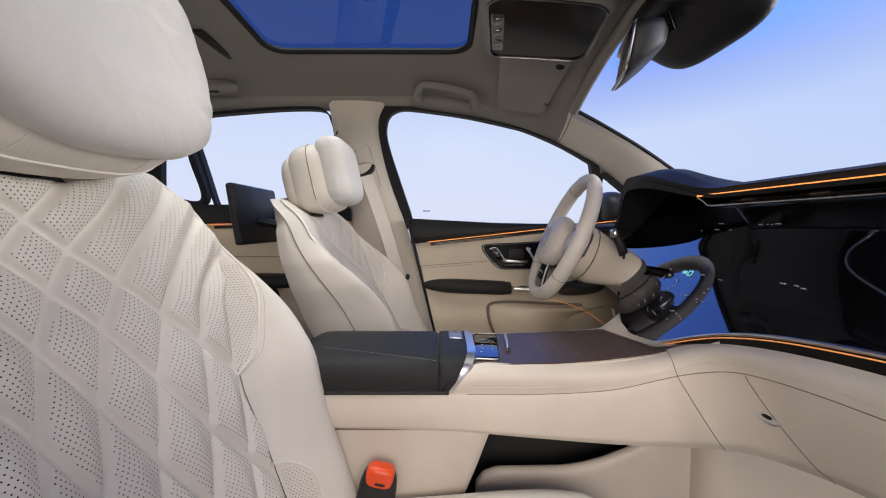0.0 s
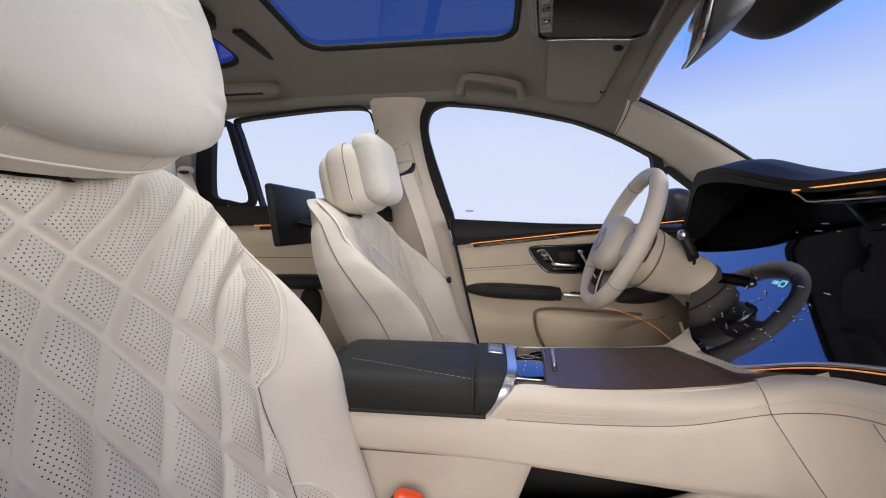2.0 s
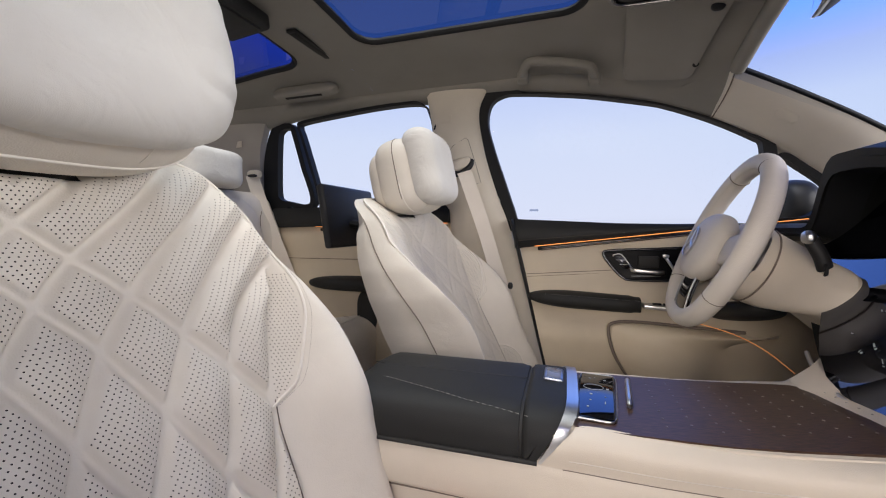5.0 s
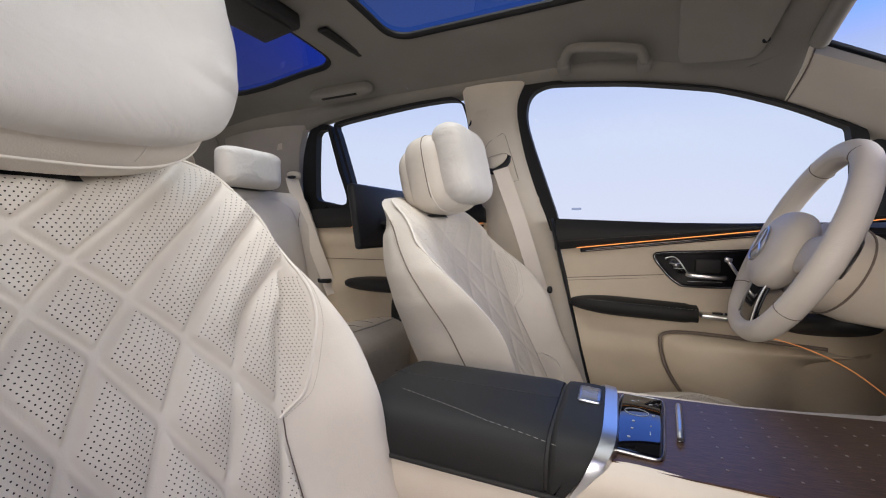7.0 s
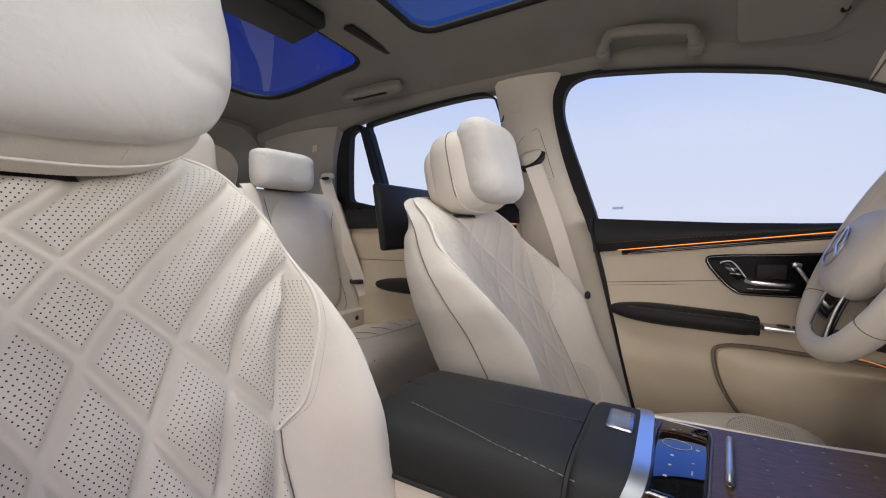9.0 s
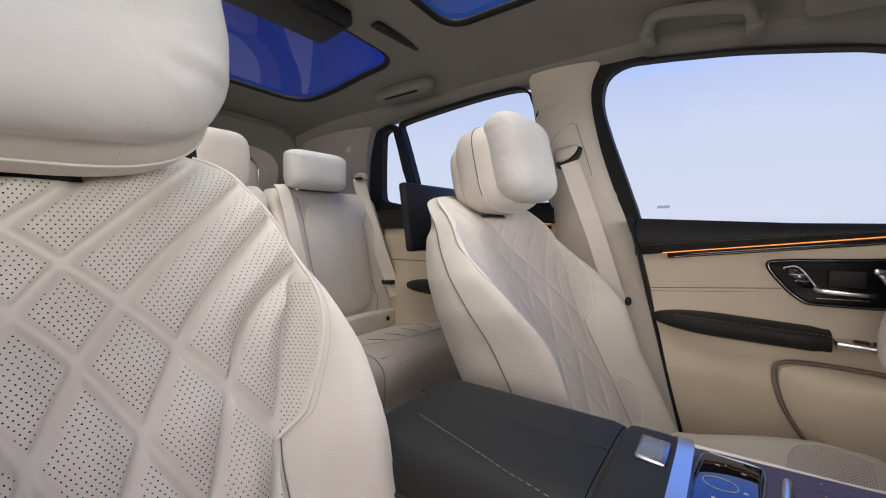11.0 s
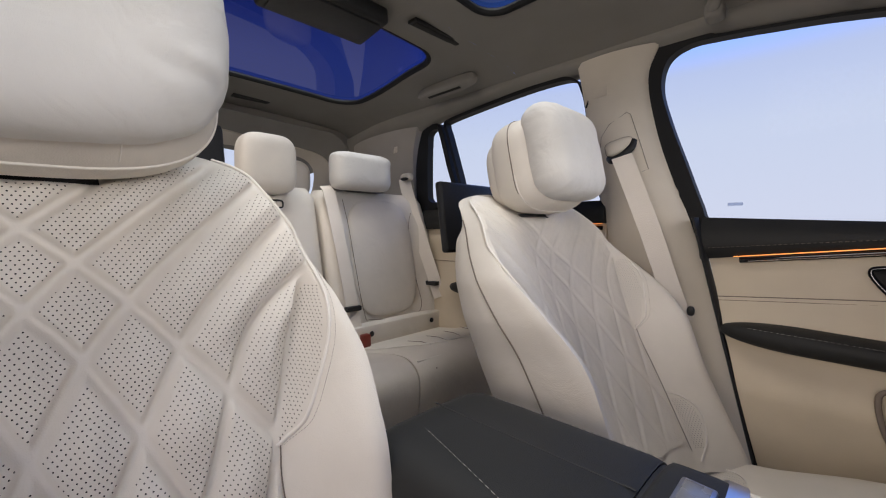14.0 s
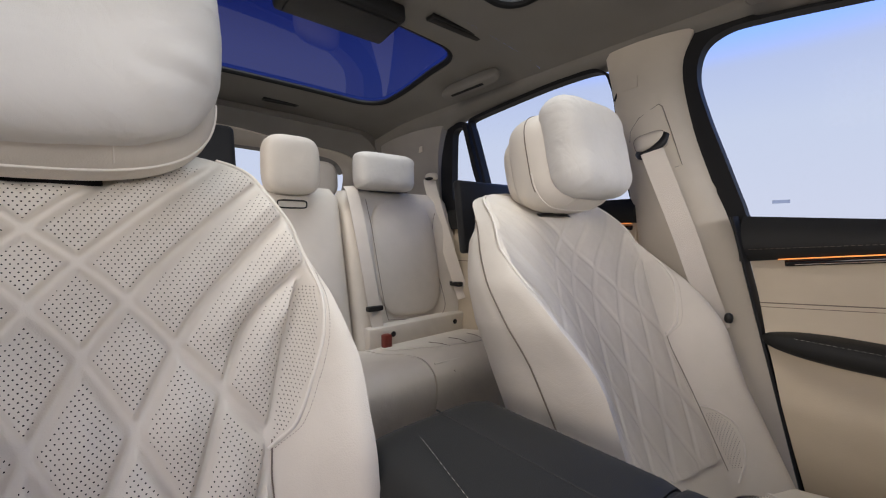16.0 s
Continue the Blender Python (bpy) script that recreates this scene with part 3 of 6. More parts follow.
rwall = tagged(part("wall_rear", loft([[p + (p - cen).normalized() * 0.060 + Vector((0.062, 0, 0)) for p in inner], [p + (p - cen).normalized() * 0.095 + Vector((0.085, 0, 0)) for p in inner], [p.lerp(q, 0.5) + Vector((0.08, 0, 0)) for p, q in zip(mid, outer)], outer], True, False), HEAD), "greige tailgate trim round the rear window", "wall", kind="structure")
part("window_frame", loft([inner, [p + (p - cen).normalized() * 0.012 + Vector((0.030, 0, 0)) for p in inner], [p + (p - cen).normalized() * 0.034 + Vector((0.058, 0, 0)) for p in inner], [p + (p - cen).normalized() * 0.052 + Vector((0.066, 0, 0)) for p in inner], [p + (p - cen).normalized() * 0.062 + Vector((0.060, 0, 0)) for p in inner]], True, False), PILLAR, rwall, "cream rounded frame of the rear window")
rwin = thing("window_5", "clear rear window", "window", kind="structure")
part("glass_pane", raw([cen] + inner, [(0, 1 + i, 1 + (i + 1) % 64) for i in range(64)]), PANE, rwin).visible_shadow = False

# passenger side: rear door, pillar and the roof rail, with the front door open
def pside(x0, x1, z0, z1):
    return box(x0, x1, 2 * YC - 0.80, 2 * YC - 0.75, z0, z1, 0.004)
tagged(part("wall_passenger_rear", join(pside(-2.05, -0.16, 0.0, 0.72), pside(-0.42, -0.16, 0.724, 1.12), pside(-2.05, -1.05, 0.724, 1.12)), TRIM), "cream rear door and pillar on the passenger side", "wall", kind="structure")
# raised sill out of view, added to keep softbox_side off the tray
tagged(part("trim_passenger_sill", pside(-0.155, 1.07, 0.0, 0.34), TRIM), "cream door sill on the passenger side", "sill", kind="structure")
tagged(part("trim_passenger_rail", turned(wall_strip([sp(-2.05, 1.02), sp(-1.06, 1.09), sp(-0.4, 1.126), sp(0.14, 1.102), sp(0.42, 1.010)],
       [rp(-2.05, 0.70), rp(-1.06, 0.69), rp(-0.4, 0.69), rp(0.14, 0.68), rp(0.40, 0.53)], 30, 0.012), mir), HEAD), "greige trim above the passenger windows", "roof trim", kind="structure")
tagged(part("trim_passenger_a_pillar", turned(wall_strip(A_s, A_w, 24, 0.015), mir), PILLAR), "cream windscreen pillar trim", "pillar trim", kind="structure")

# ---- driver's door ----
PROF = [(0.20, 0.705), (0.28, 0.695), (0.36, 0.692), (0.42, 0.702), (0.45, 0.705), (0.475, 0.700), (0.51, 0.715), (0.56, 0.728), (0.62, 0.732), (0.66, 0.728), (0.69, 0.735), (0.735, 0.752)]


def prof(z):
    k = [(a, b) for a, b in PROF]
    return interp(z, k)


def x_edge(z):
    return -0.122 + (0.72 - z) * 0.235


def z_strip(x):
    return 0.636 + (x + 0.06) * 0.112


def dp(x, z, off=0.0):
    return Vector((x, prof(z) + off, z))


door = thing("door_1", "cream front door with dark upper trim and amber light strip", "door", kind="structure")
part("upper_trim", sheet(lambda s, t: dp(x_edge(0.7) + (0.95 - x_edge(0.7)) * s, z_strip(x_edge(0.7) + (0.95 - x_edge(0.7)) * s) * (1 - t) + interp(x_edge(0.7) + (0.95 - x_edge(0.7)) * s, [(-0.12, 0.7235), (0.19, 0.7075), (0.34, 0.7045), (0.6, 0.706), (0.95, 0.71)]) * t, -0.008 - 0.012 * math.sin(math.pi * t)), lin(0, 1, 40), lin(0, 1, 10), (0, 0.04, 0)), DARK, door, "graphite leather upper trim")
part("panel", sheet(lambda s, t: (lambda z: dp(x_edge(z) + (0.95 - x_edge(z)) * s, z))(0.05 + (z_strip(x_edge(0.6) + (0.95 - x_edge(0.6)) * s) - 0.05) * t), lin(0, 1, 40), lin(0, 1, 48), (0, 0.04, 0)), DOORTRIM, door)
sl = [dp(x, z_strip(x) + 0.001, -0.012) for x in lin(-0.055, 0.665, 30)] + [dp(0.667, z, -0.014) for z in (0.712, 0.702)]
part("light_strip", sweep(sl, 0.0011, 0.0010), GLOW, door, "glowing amber light strip")
part("strip_trim", sweep([dp(x, z_strip(x) - 0.0072, -0.0065) for x in lin(-0.045, 0.80, 30)], 0.004, 0.0062), BLACK, door, "black gloss strip")
part("chrome_line", sweep([dp(x, z_strip(x) - 0.0105, -0.0110) for x in lin(-0.030, 0.80, 30)], 0.0012, 0.0008), CHROME, door)
part("stitch_line", dashes([dp(x, z_strip(x) + 0.024 - 0.03 * max(0, x + 0.1) , -0.0195) for x in lin(-0.10, 0.20, 20)], r=0.0004), SEAM, door)
part("panel_seam", sweep([dp(x, 0.548 + 0.075 * (x + 0.09), 0.0004) for x in lin(-0.085, 0.17, 14)], 0.0012, 0.0012), SEAM, door)
part("panel_seam", sweep([dp(x, 0.540 + 0.075 * (x + 0.09), 0.0004) for x in lin(-0.083, 0.165, 14)], 0.0008, 0.0008), SEAM, door)
part("door_gap", sweep([Vector((x_edge(z) - 0.006, 0.722, z)) for z in lin(0.722, 0.05, 40)], 0.006, 0.020, (0, 1, 0)), RUBBER, door, "black rubber door seal")
# handle panel
SATIN = mat("satin_black_panel", (0.006, 0.006, 0.007), 0.3, vary=0.0, spec=0.06)
HP = [(0.146, 0.618), (0.165, 0.585), (0.198, 0.55), (0.235, 0.541), (0.40, 0.548), (0.46, 0.58), (0.465, 0.635), (0.40, 0.638), (0.28, 0.632), (0.17, 0.627)]
hp = [dp(p.x, p.y, -0.006) for p in ring_spline([(a, b, 0) for a, b in HP], 48)]
hc = sum(hp, Vector()) / 48
part("handle_panel", join(raw([hc] + hp, [(0, 1 + i, 1 + (i + 1) % 48) for i in range(48)]), sweep(hp, 0.004, 0.004, (0, 1, 0), True, 8)), SATIN, door, "piano black handle panel")
part("panel_rim", sweep([p + Vector((0, -0.0042, 0)) for p in hp], 0.0010, 0.0008, (0, 1, 0), True, 6), DARKCHROME, door, "thin dark chrome rim")
part("door_handle", sweep(spline([(0.222, 0.718, 0.573), (0.232, 0.711, 0.569), (0.270, 0.709, 0.5665), (0.298, 0.710, 0.5655), (0.306, 0.716, 0.566)], 16), 0.0050, 0.0055, sides=10, power=3), CHROME, door, "chrome door handle")
part("handle_line", sweep([(0.224, 0.7175, 0.5530), (0.30, 0.7175, 0.5545)], 0.0009, 0.0009), CHROME, door)
part("seat_switch", loft([[Vector((x, y, z)) for x, z in ((0.1725, 0.6125), (0.1975, 0.6135), (0.2240, 0.5740), (0.2030, 0.5740))] for y in (0.722, 0.7150)]), DARKCHROME, door, "dark seat switch cluster with chrome edge")
part("switch_rim", sweep(spline([(0.1720, 0.7145, 0.610), (0.1745, 0.7140, 0.6145), (0.196, 0.7140, 0.6140), (0.225, 0.7140, 0.5725)], 30), 0.0016, 0.0018), CHROME, door, "bent chrome edge")
for xa, xz, zz in ((0.1800, 0.2060, 0.600), (0.1900, 0.2150, 0.587)):
    part("switch_key", sweep([(xa, 0.7147, zz), (xz, 0.7147, zz)], 0.0008, 0.0008), CHROME, door, "small chrome key line")
part("lock_lever", sweep(spline([(0.305, 0.716, 0.617), (0.316, 0.712, 0.600), (0.334, 0.711, 0.571), (0.343, 0.712, 0.563), (0.372, 0.716, 0.562)], 16), 0.0028, 0.004, sides=10), CHROME, door, "chrome lock lever")
part("lever_head", turned(box(-0.008, 0.008, -0.003, 0.003, -0.0055, 0.0055, 0.002, 2), Matrix.Translation((0.311, 0.713, 0.612)) @ Matrix.Rotation(radians(12), 4, "Y")), CHROME, door, "square lever head")
# near-black block painting the shade of the hollow behind the handle
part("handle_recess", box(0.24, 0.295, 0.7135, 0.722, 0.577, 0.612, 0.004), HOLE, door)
# armrest
rings = []
for i in range(25):
    s = i / 24
    x = -0.078 + 0.322 * s
    hgt = 0.026 * (1 - (1 - min(1, s / 0.45)) ** 2.2) ** 0.5 if s < 0.45 else 0.026 - 0.003 * (s - 0.45)
    if s > 0.95:
        hgt *= 0.90
    zc = 0.483 - 0.012 * s
    d = 0.052 * (hgt / 0.026)
    r = []
    for k in range(20):
        a = 2 * math.pi * k / 20
        c, q = math.cos(a), math.sin(a)
        r.append(Vector((x, 0.712 - d * math.copysign(abs(c) ** 0.7, c) if c > 0 else 0.712 - 0.02 * c, zc + max(hgt, 0.002) * math.copysign(abs(q) ** 0.8, q))))
    rings.append(r)
part("armrest", loft(rings), DARK, door, "graphite leather armrest pad")
part("armrest_stitch", dashes([Vector((x, 0.665 + 0.02 * max(0, 0.05 - x) , 0.500 - 0.012 * (x + 0.078) / 0.322)) for x in lin(-0.02, 0.235, 20)], r=0.00025), LIDSTITCH, door)
part("switch_plate", turned(box(-0.07, 0.08, -0.022, 0.022, -0.006, 0.006, 0.004), Matrix.Translation((0.318, 0.684, 0.470)) @ Matrix.Rotation(radians(3), 4, "Y")), CHROME, door, "bright metal window switch plate")
for k in range(4):
    part("window_switch", turned(box(-0.011, 0.011, -0.007, 0.007, 0, 0.008, 0.002), Matrix.Translation((0.285 + 0.027 * k, 0.682, 0.474))), PLASTIC, door)
# map pocket and lower light line
pk = spline([dp(0.50, 0.412, -0.012), dp(0.38, 0.418, -0.014), dp(0.24, 0.424, -0.014), dp(0.175, 0.418, -0.014), dp(0.160, 0.395, -0.014), dp(0.175, 0.33, -0.012), dp(0.215, 0.26, -0.006), dp(0.26, 0.20, -0.004)], 40)
part("pocket_gap", sweep(pk, 0.0045, 0.005, (0, 1, 0)), SEAM, door)
def pocket(s, t):
    a = pk[int(s * 39)]
    b = Vector((0.62, 0.69, 0.415 - 0.25 * s))
    p = a.lerp(b, t)
    return p + Vector((0, -0.045 * math.sin(math.pi * min(1, t * 1.6 + 0.02)) ** 0.7 if t < 0.6 else -0.045 * (math.sin(math.pi * min(0.98, t * 1.6 + 0.02)) if t * 1.6 < 0.98 else 0.06), 0))
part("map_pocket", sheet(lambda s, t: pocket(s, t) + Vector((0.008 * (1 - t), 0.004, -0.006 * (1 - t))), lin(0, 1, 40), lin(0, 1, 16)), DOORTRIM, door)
part("lower_light_strip", sweep(spline([(0.37, 0.655, 0.440), (0.45, 0.64, 0.420), (0.52, 0.63, 0.385), (0.58, 0.62, 0.335)], 20), 0.0011, 0.0011), GLOW_SOFT, door, "glowing amber line above the footwell")

# outside mirror
mirror_out = thing("side_mirror", "dark grey outside mirror housing by the front door", "side mirror")
part("housing", turned(cushion(0.055, 0.11, 0.075, 2.6, 24, 16), Matrix.Translation((0.71, 0.98, 0.765))), PLASTIC, mirror_out)
part("foot", sweep([(0.72, 0.86, 0.70), (0.70, 0.78, 0.68)], 0.02, 0.015), PLASTIC, mirror_out)

# ---- rear door ----
rdoor = thing("door_2", "cream rear door with dark upper trim and amber light strip", "door", kind="structure")
def rz(x):
    return 0.713 + (x + 0.36) * 0.02
part("upper_trim", sheet(lambda x, t: (x, prof(0.66 + 0.08 * t) - 0.008 - 0.012 * math.sin(math.pi * t), rz(x) * (1 - t) + 0.775 * t), lin(-1.06, -0.335, 28), lin(0, 1, 8), (0, 0.04, 0)), DARK, rdoor, "graphite leather upper trim")
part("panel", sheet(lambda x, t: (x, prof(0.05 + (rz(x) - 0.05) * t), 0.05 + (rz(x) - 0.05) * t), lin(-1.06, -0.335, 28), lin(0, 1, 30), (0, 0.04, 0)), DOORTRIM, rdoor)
part("light_strip", sweep([(x, prof(rz(x)) - 0.012, rz(x)) for x in lin(-0.86, -0.345, 14)], 0.0026, 0.0019), GLOW, rdoor, "glowing amber light strip")
part("strip_trim", sweep([(x, prof(rz(x)) - 0.006, rz(x) - 0.012) for x in lin(-0.84, -0.345, 14)], 0.004, 0.006), BLACK, rdoor)
part("panel_seam", sweep([(x, prof(0.58) - 0.001, 0.583) for x in lin(-1.0, -0.45, 12)], 0.0012), SEAM, rdoor)
part("armrest", turned(cushion(0.20, 0.05, 0.026, 2.6, 28, 12), Matrix.Translation((-0.66, 0.69, 0.500))), DARK, rdoor, "graphite leather armrest pad")
part("door_pull", turned(cushion(0.04, 0.02, 0.075, 3, 16, 12), Matrix.Translation((-0.63, 0.70, 0.40))), HOLE, rdoor)

# ---- front seats ----
def s_base(z):
    return -0.316 - 0.38 * (z - 0.482) - 5.0 * max(0.0, z - 0.705) ** 2


S_P = [(0.20, 0.085), (0.39, 0.094), (0.50, 0.112), (0.55, 0.100), (0.60, 0.076), (0.65, 0.040), (0.70, 0.015), (0.77, 0.0)]
S_R = [(0.20, 0.160), (0.40, 0.160), (0.49, 0.165), (0.55, 0.190), (0.60, 0.209), (0.64, 0.222), (0.70, 0.212)]      # where the bolster begins to rise
S_W = [(0.20, 0.246), (0.45, 0.252), (0.52, 0.256), (0.57, 0.264), (0.63, 0.260), (0.67, 0.247), (0.70, 0.236), (0.727, 0.224), (0.75, 0.213), (0.771, 0.199), (0.783, 0.182), (0.792, 0.155), (0.797, 0.12)]
S_I = [(0.20, 0.165), (0.352, 0.170), (0.46, 0.172), (0.503, 0.178), (0.54, 0.190), (0.588, 0.205), (0.623, 0.217), (0.654, 0.232), (0.668, 0.236), (0.70, 0.2295), (0.727, 0.2175), (0.75, 0.2065), (0.769, 0.1965), (0.781, 0.181), (0.788, 0.163), (0.793, 0.14)]
S_G = [(0.20, -0.203), (0.26, -0.178), (0.40, -0.1195), (0.50, -0.076), (0.55, -0.052), (0.60, -0.024), (0.634, 0.0), (0.66, 0.0228), (0.70, 0.0638), (0.74, 0.1108), (0.79, 0.175)]


def rounded(pts, r):
    """A look-up of the curve through pts with its corners rounded over r."""
    z0, step, n = 0.19, 0.001, 640
    tab = [sum(interp(z0 + step * i + r * k / 6, pts) for k in range(-6, 7)) / 13 for i in range(n)]
    def get(z):
        f = max(0.0, min(n - 1.001, (z - z0) / step))
        i = int(f)
        return tab[i] + (tab[i + 1] - tab[i]) * (f - i)
    return get


f_P, f_R, f_W, f_I, f_G = rounded(S_P, 0.02), rounded(S_R, 0.02), rounded(S_W, 0.006), rounded(S_I, 0.008), rounded(S_G, 0.02)


def s_front(u, z):
    U = abs(u)
    hollow = -0.020 * smooth(0.76, 0.66, z) * (1 - smooth(0.0, 0.165, U))
    return s_base(z) + 0.45 * min(U, 0.23) ** 2 + hollow + max(0.0, f_P(z) - 0.022) * smooth(f_R(z), 0.945 * f_W(z), U)


def s_ins(z):
    return min(f_I(z), f_W(z) - 0.004)


def s_quilt(u, z):
    """Distance to the nearest quilting seam: two mirrored families of curves, the inner one ending at the top chevron."""
    U = abs(u)
    z -= 0.005 * smooth(0.63, 0.59, z) + 0.052 * (max(0.0, U - 0.10) / 0.074) ** 1.3 * smooth(0.66, 0.57, z)      # the outer ends ride up
    g = f_G(z)
    a, b = (U + g) / 0.070, (U - g) / 0.070
    slope = (f_G(z + 0.004) - f_G(z - 0.004)) / 0.008
    k = 0.070 / math.hypot(1, slope)
    da = abs(a - round(a)) if a < 1.5 else abs(a - 1)
    if a > 1:
        da = a - 1
    return da * k, abs(b - round(b)) * k


def s_skin(u, z, lift=0.0, q=1.0):
    da, db = s_quilt(u, z)
    edge = s_ins(z) - abs(u)
    puff = lambda r: smooth(0.0, r, da) * smooth(0.0, r, db)
    h = q * (0.0068 * smooth(0.001, 0.0085, da) * smooth(0.001, 0.0085, db) + 0.0090 * puff(0.032)) * smooth(0.0, 0.008, edge) * smooth(0.795, 0.765, z)
    return Vector((s_front(u, z) + 0.0015 + h + lift, u, z))


def s_ring(z, shrink=0.0):
    W = f_W(z) - shrink
    T = interp(z, [(0.2, 0.11), (0.5, 0.10), (0.66, 0.075), (0.72, 0.058), (0.765, 0.040), (0.797, 0.020)])
    q = 1 - 0.20 * smooth(0.70, 0.797, z)
    k = 0.965
    half = [(u, s_front(u, z)) for u in lin(0, k * W, 40)]
    xe = half[-1][1]
    b = s_base(z)
    half += [((k + (0.985 - k) * 0.6) * W, xe - 0.008), ((k + (0.985 - k) * 0.92) * W + 0.001, xe - 0.024), (W, min(xe - 0.055 * (0.3 + 0.7 * smooth(0.79, 0.66, z)), b - 0.01)), (0.985 * W * (0.4 + 0.6 * q), b - 0.55 * T), (0.92 * W * q, b - 0.88 * T), (0.75 * W * q, b - T), (0.4 * W * q, b - T - 0.012), (0, b - T - 0.015)]
    sink = lambda x: z - 0.045 * smooth(0.70, 0.797, z) * smooth(0.02, 0.075, xe - x)
    pts = [Vector((x, u, sink(x))) for u, x in half] + [Vector((x, -u, sink(x))) for u, x in reversed(half[1:-1])]
    return pts


def pad(sx, sy, sz, n=3.0, p=5.0, soft=0.0, seed=0.0, na=96, nr=20, low=None):
    """A stuffed pad facing +x: outline of power n, faces domed by power p, creased by soft."""
    f = lambda c, m=n: math.copysign(abs(c) ** (2 / m), c)
    rs = [1 - (1 - i / nr) ** 1.7 for i in range(1, nr + 1)]
    rings = []
    for side, seq in ((1, rs), (-1, rs[-2::-1])):
        for r in seq:
            ring = []
            for k in range(na):
                a = 2 * math.pi * k / na
                m = low if low and math.sin(a) < 0 else n
                y, z = sy * f(math.cos(a), m), sz * f(math.sin(a), m)
                if soft:
                    e = Vector((math.cos(a), math.sin(a), seed))
                    g = 1 + soft * (0.045 * noise.noise(e * 1.7) + 0.018 * noise.noise(e * 5) + 0.010 * noise.noise(e * 11)) * r * r
                    y, z = y * g, z * g
                y, z = y * r, z * r
                x = side * sx * (1 - r ** p) ** 0.5
                if soft:
                    v = Vector((side + seed, y, z))
                    x += soft * side * (0.006 * noise.noise(v * 13) + 0.0030 * noise.noise(v * 31) * r + 0.0045 * r ** 5 * noise.noise(Vector((math.cos(a) * 6, math.sin(a) * 6, seed + 3 * r))))
                    fold = max(0.0, 0.16 - abs(noise.noise(v * 8 + Vector((2, 5, 1))))) / 0.16
                    x -= soft * side * 0.0050 * fold * smooth(0.35, 0.95, r)
                ring.append(Vector((x, y, z)))
            rings.append(ring)
    return loft(rings)


def front_seat(head=(1.0, 1.0, 1.0), quilt=1.0, dot=0.0008, seed=0.0, body_w=0.154, drop=0.0, soft=1.0, square=(3.4, 2.5), body_h=0.108, tilt=-13, body_n=3.1, thick=0.044, pillow=(0.147, 0.116)):
    s = thing("front_seat", "cream leather front seat with quilted perforated back and pillow headrest", "car seat", "front seats")
    zs = lin(0.20, 0.74, 90) + [0.750, 0.760, 0.771, 0.778, 0.784, 0.790, 0.794, 0.797]
    rings = [s_ring(z) for z in zs]
    top = rings[-1]
    c = sum(top, Vector()) / len(top)
    rings.append([c + (p - c) * 0.7 + Vector((0, 0, 0.004)) for p in top])
    part("backrest", loft(rings), LEATHER, s)
    # quilted insert
    vs = lin(0.26, 0.792, 300)
    us = lin(-1, 1, 220)
    part("quilted_insert", sheet(lambda u, z: s_skin(u * s_ins(z), z, 0.0, quilt), us, vs), LEATHER, s, "diamond-quilted perforated cream leather")
    # perforation
    verts, faces = [], []
    du, dz = 0.0052, 0.0037
    for j in range(int((0.780 - 0.27) / dz)):
        z = 0.27 + j * dz
        wi = s_ins(z)
        for i in range(-52, 53):
            u = (i + 0.5 * (j % 2)) * du
            U = abs(u)
            if U < wi - 0.007:
                if min(s_quilt(u, z)) < 0.0066:
                    continue
                p = s_skin(u, z, 0.0006, quilt)
            else:
                continue
            f = lambda a, b: s_skin(a, b, 0.0, quilt)
            tu = (f(u + 0.002, z) - f(u - 0.002, z)).normalized()
            tz = (f(u, z + 0.002) - f(u, z - 0.002)).normalized()
            r = dot
            n = len(verts)
            for k in range(6):
                a = math.pi / 3 * k
                verts.append(p + tu * r * math.cos(a) + tz * r * math.sin(a))
            faces.append(tuple(range(n, n + 6)))
    # dots of the side patches, spaced along the curved surface
    f = lambda a, b: Vector((s_front(a, b), a, b))
    for sg in (1, -1):
        for j in range(40):
            z = 0.492 + j * 0.0037
            pw = interp(z, [(0.482, 0.175), (0.502, 0.193), (0.518, 0.202), (0.538, 0.211), (0.555, 0.221), (0.58, 0.2285), (0.62, 0.239), (0.64, 0.240), (0.655, 0.2345)])
            U, run, goal = s_ins(z) + 0.003, 0.0, 0.0026 * (j % 2)
            while U < pw - 0.0035:
                if run >= goal:
                    goal += 0.0052
                    p = f(sg * U, z) + Vector((0.0016, 0, 0))
                    tu = (f(sg * U + 0.001, z) - f(sg * U - 0.001, z)).normalized()
                    tz = (f(sg * U, z + 0.002) - f(sg * U, z - 0.002)).normalized()
                    p += tu.cross(tz).normalized() * 0.0006
                    n = len(verts)
                    for k in range(6):
                        a = math.pi / 3 * k
                        verts.append(p + tu * 0.00085 * math.cos(a) + tz * 0.00085 * math.sin(a))
                    faces.append(tuple(range(n, n + 6)))
                run += (f(U + 0.0004, z) - f(U, z)).length
                U += 0.0004
    for sg in (1, -1):
        for j in range(26):
            for i in range(12):
                z, U = 0.245 + j * 0.0037, 0.1745 + (i + 0.5 * (j % 2)) * 0.0034
                if U > interp(z, [(0.25, 0.186), (0.288, 0.195), (0.322, 0.195), (0.338, 0.188), (0.346, 0.178)]):
                    continue
                p = f(sg * U, z) + Vector((0.0022, 0, 0))
                tu = (f(sg * U + 0.001, z) - f(sg * U - 0.001, z)).normalized()
                tz = (f(sg * U, z + 0.002) - f(sg * U, z - 0.002)).normalized()
                n = len(verts)
                for k in range(6):
                    a = math.pi / 3 * k
                    verts.append(p + tu * 0.0008 * math.cos(a) + tz * 0.0008 * math.sin(a))
                faces.append(tuple(range(n, n + 6)))
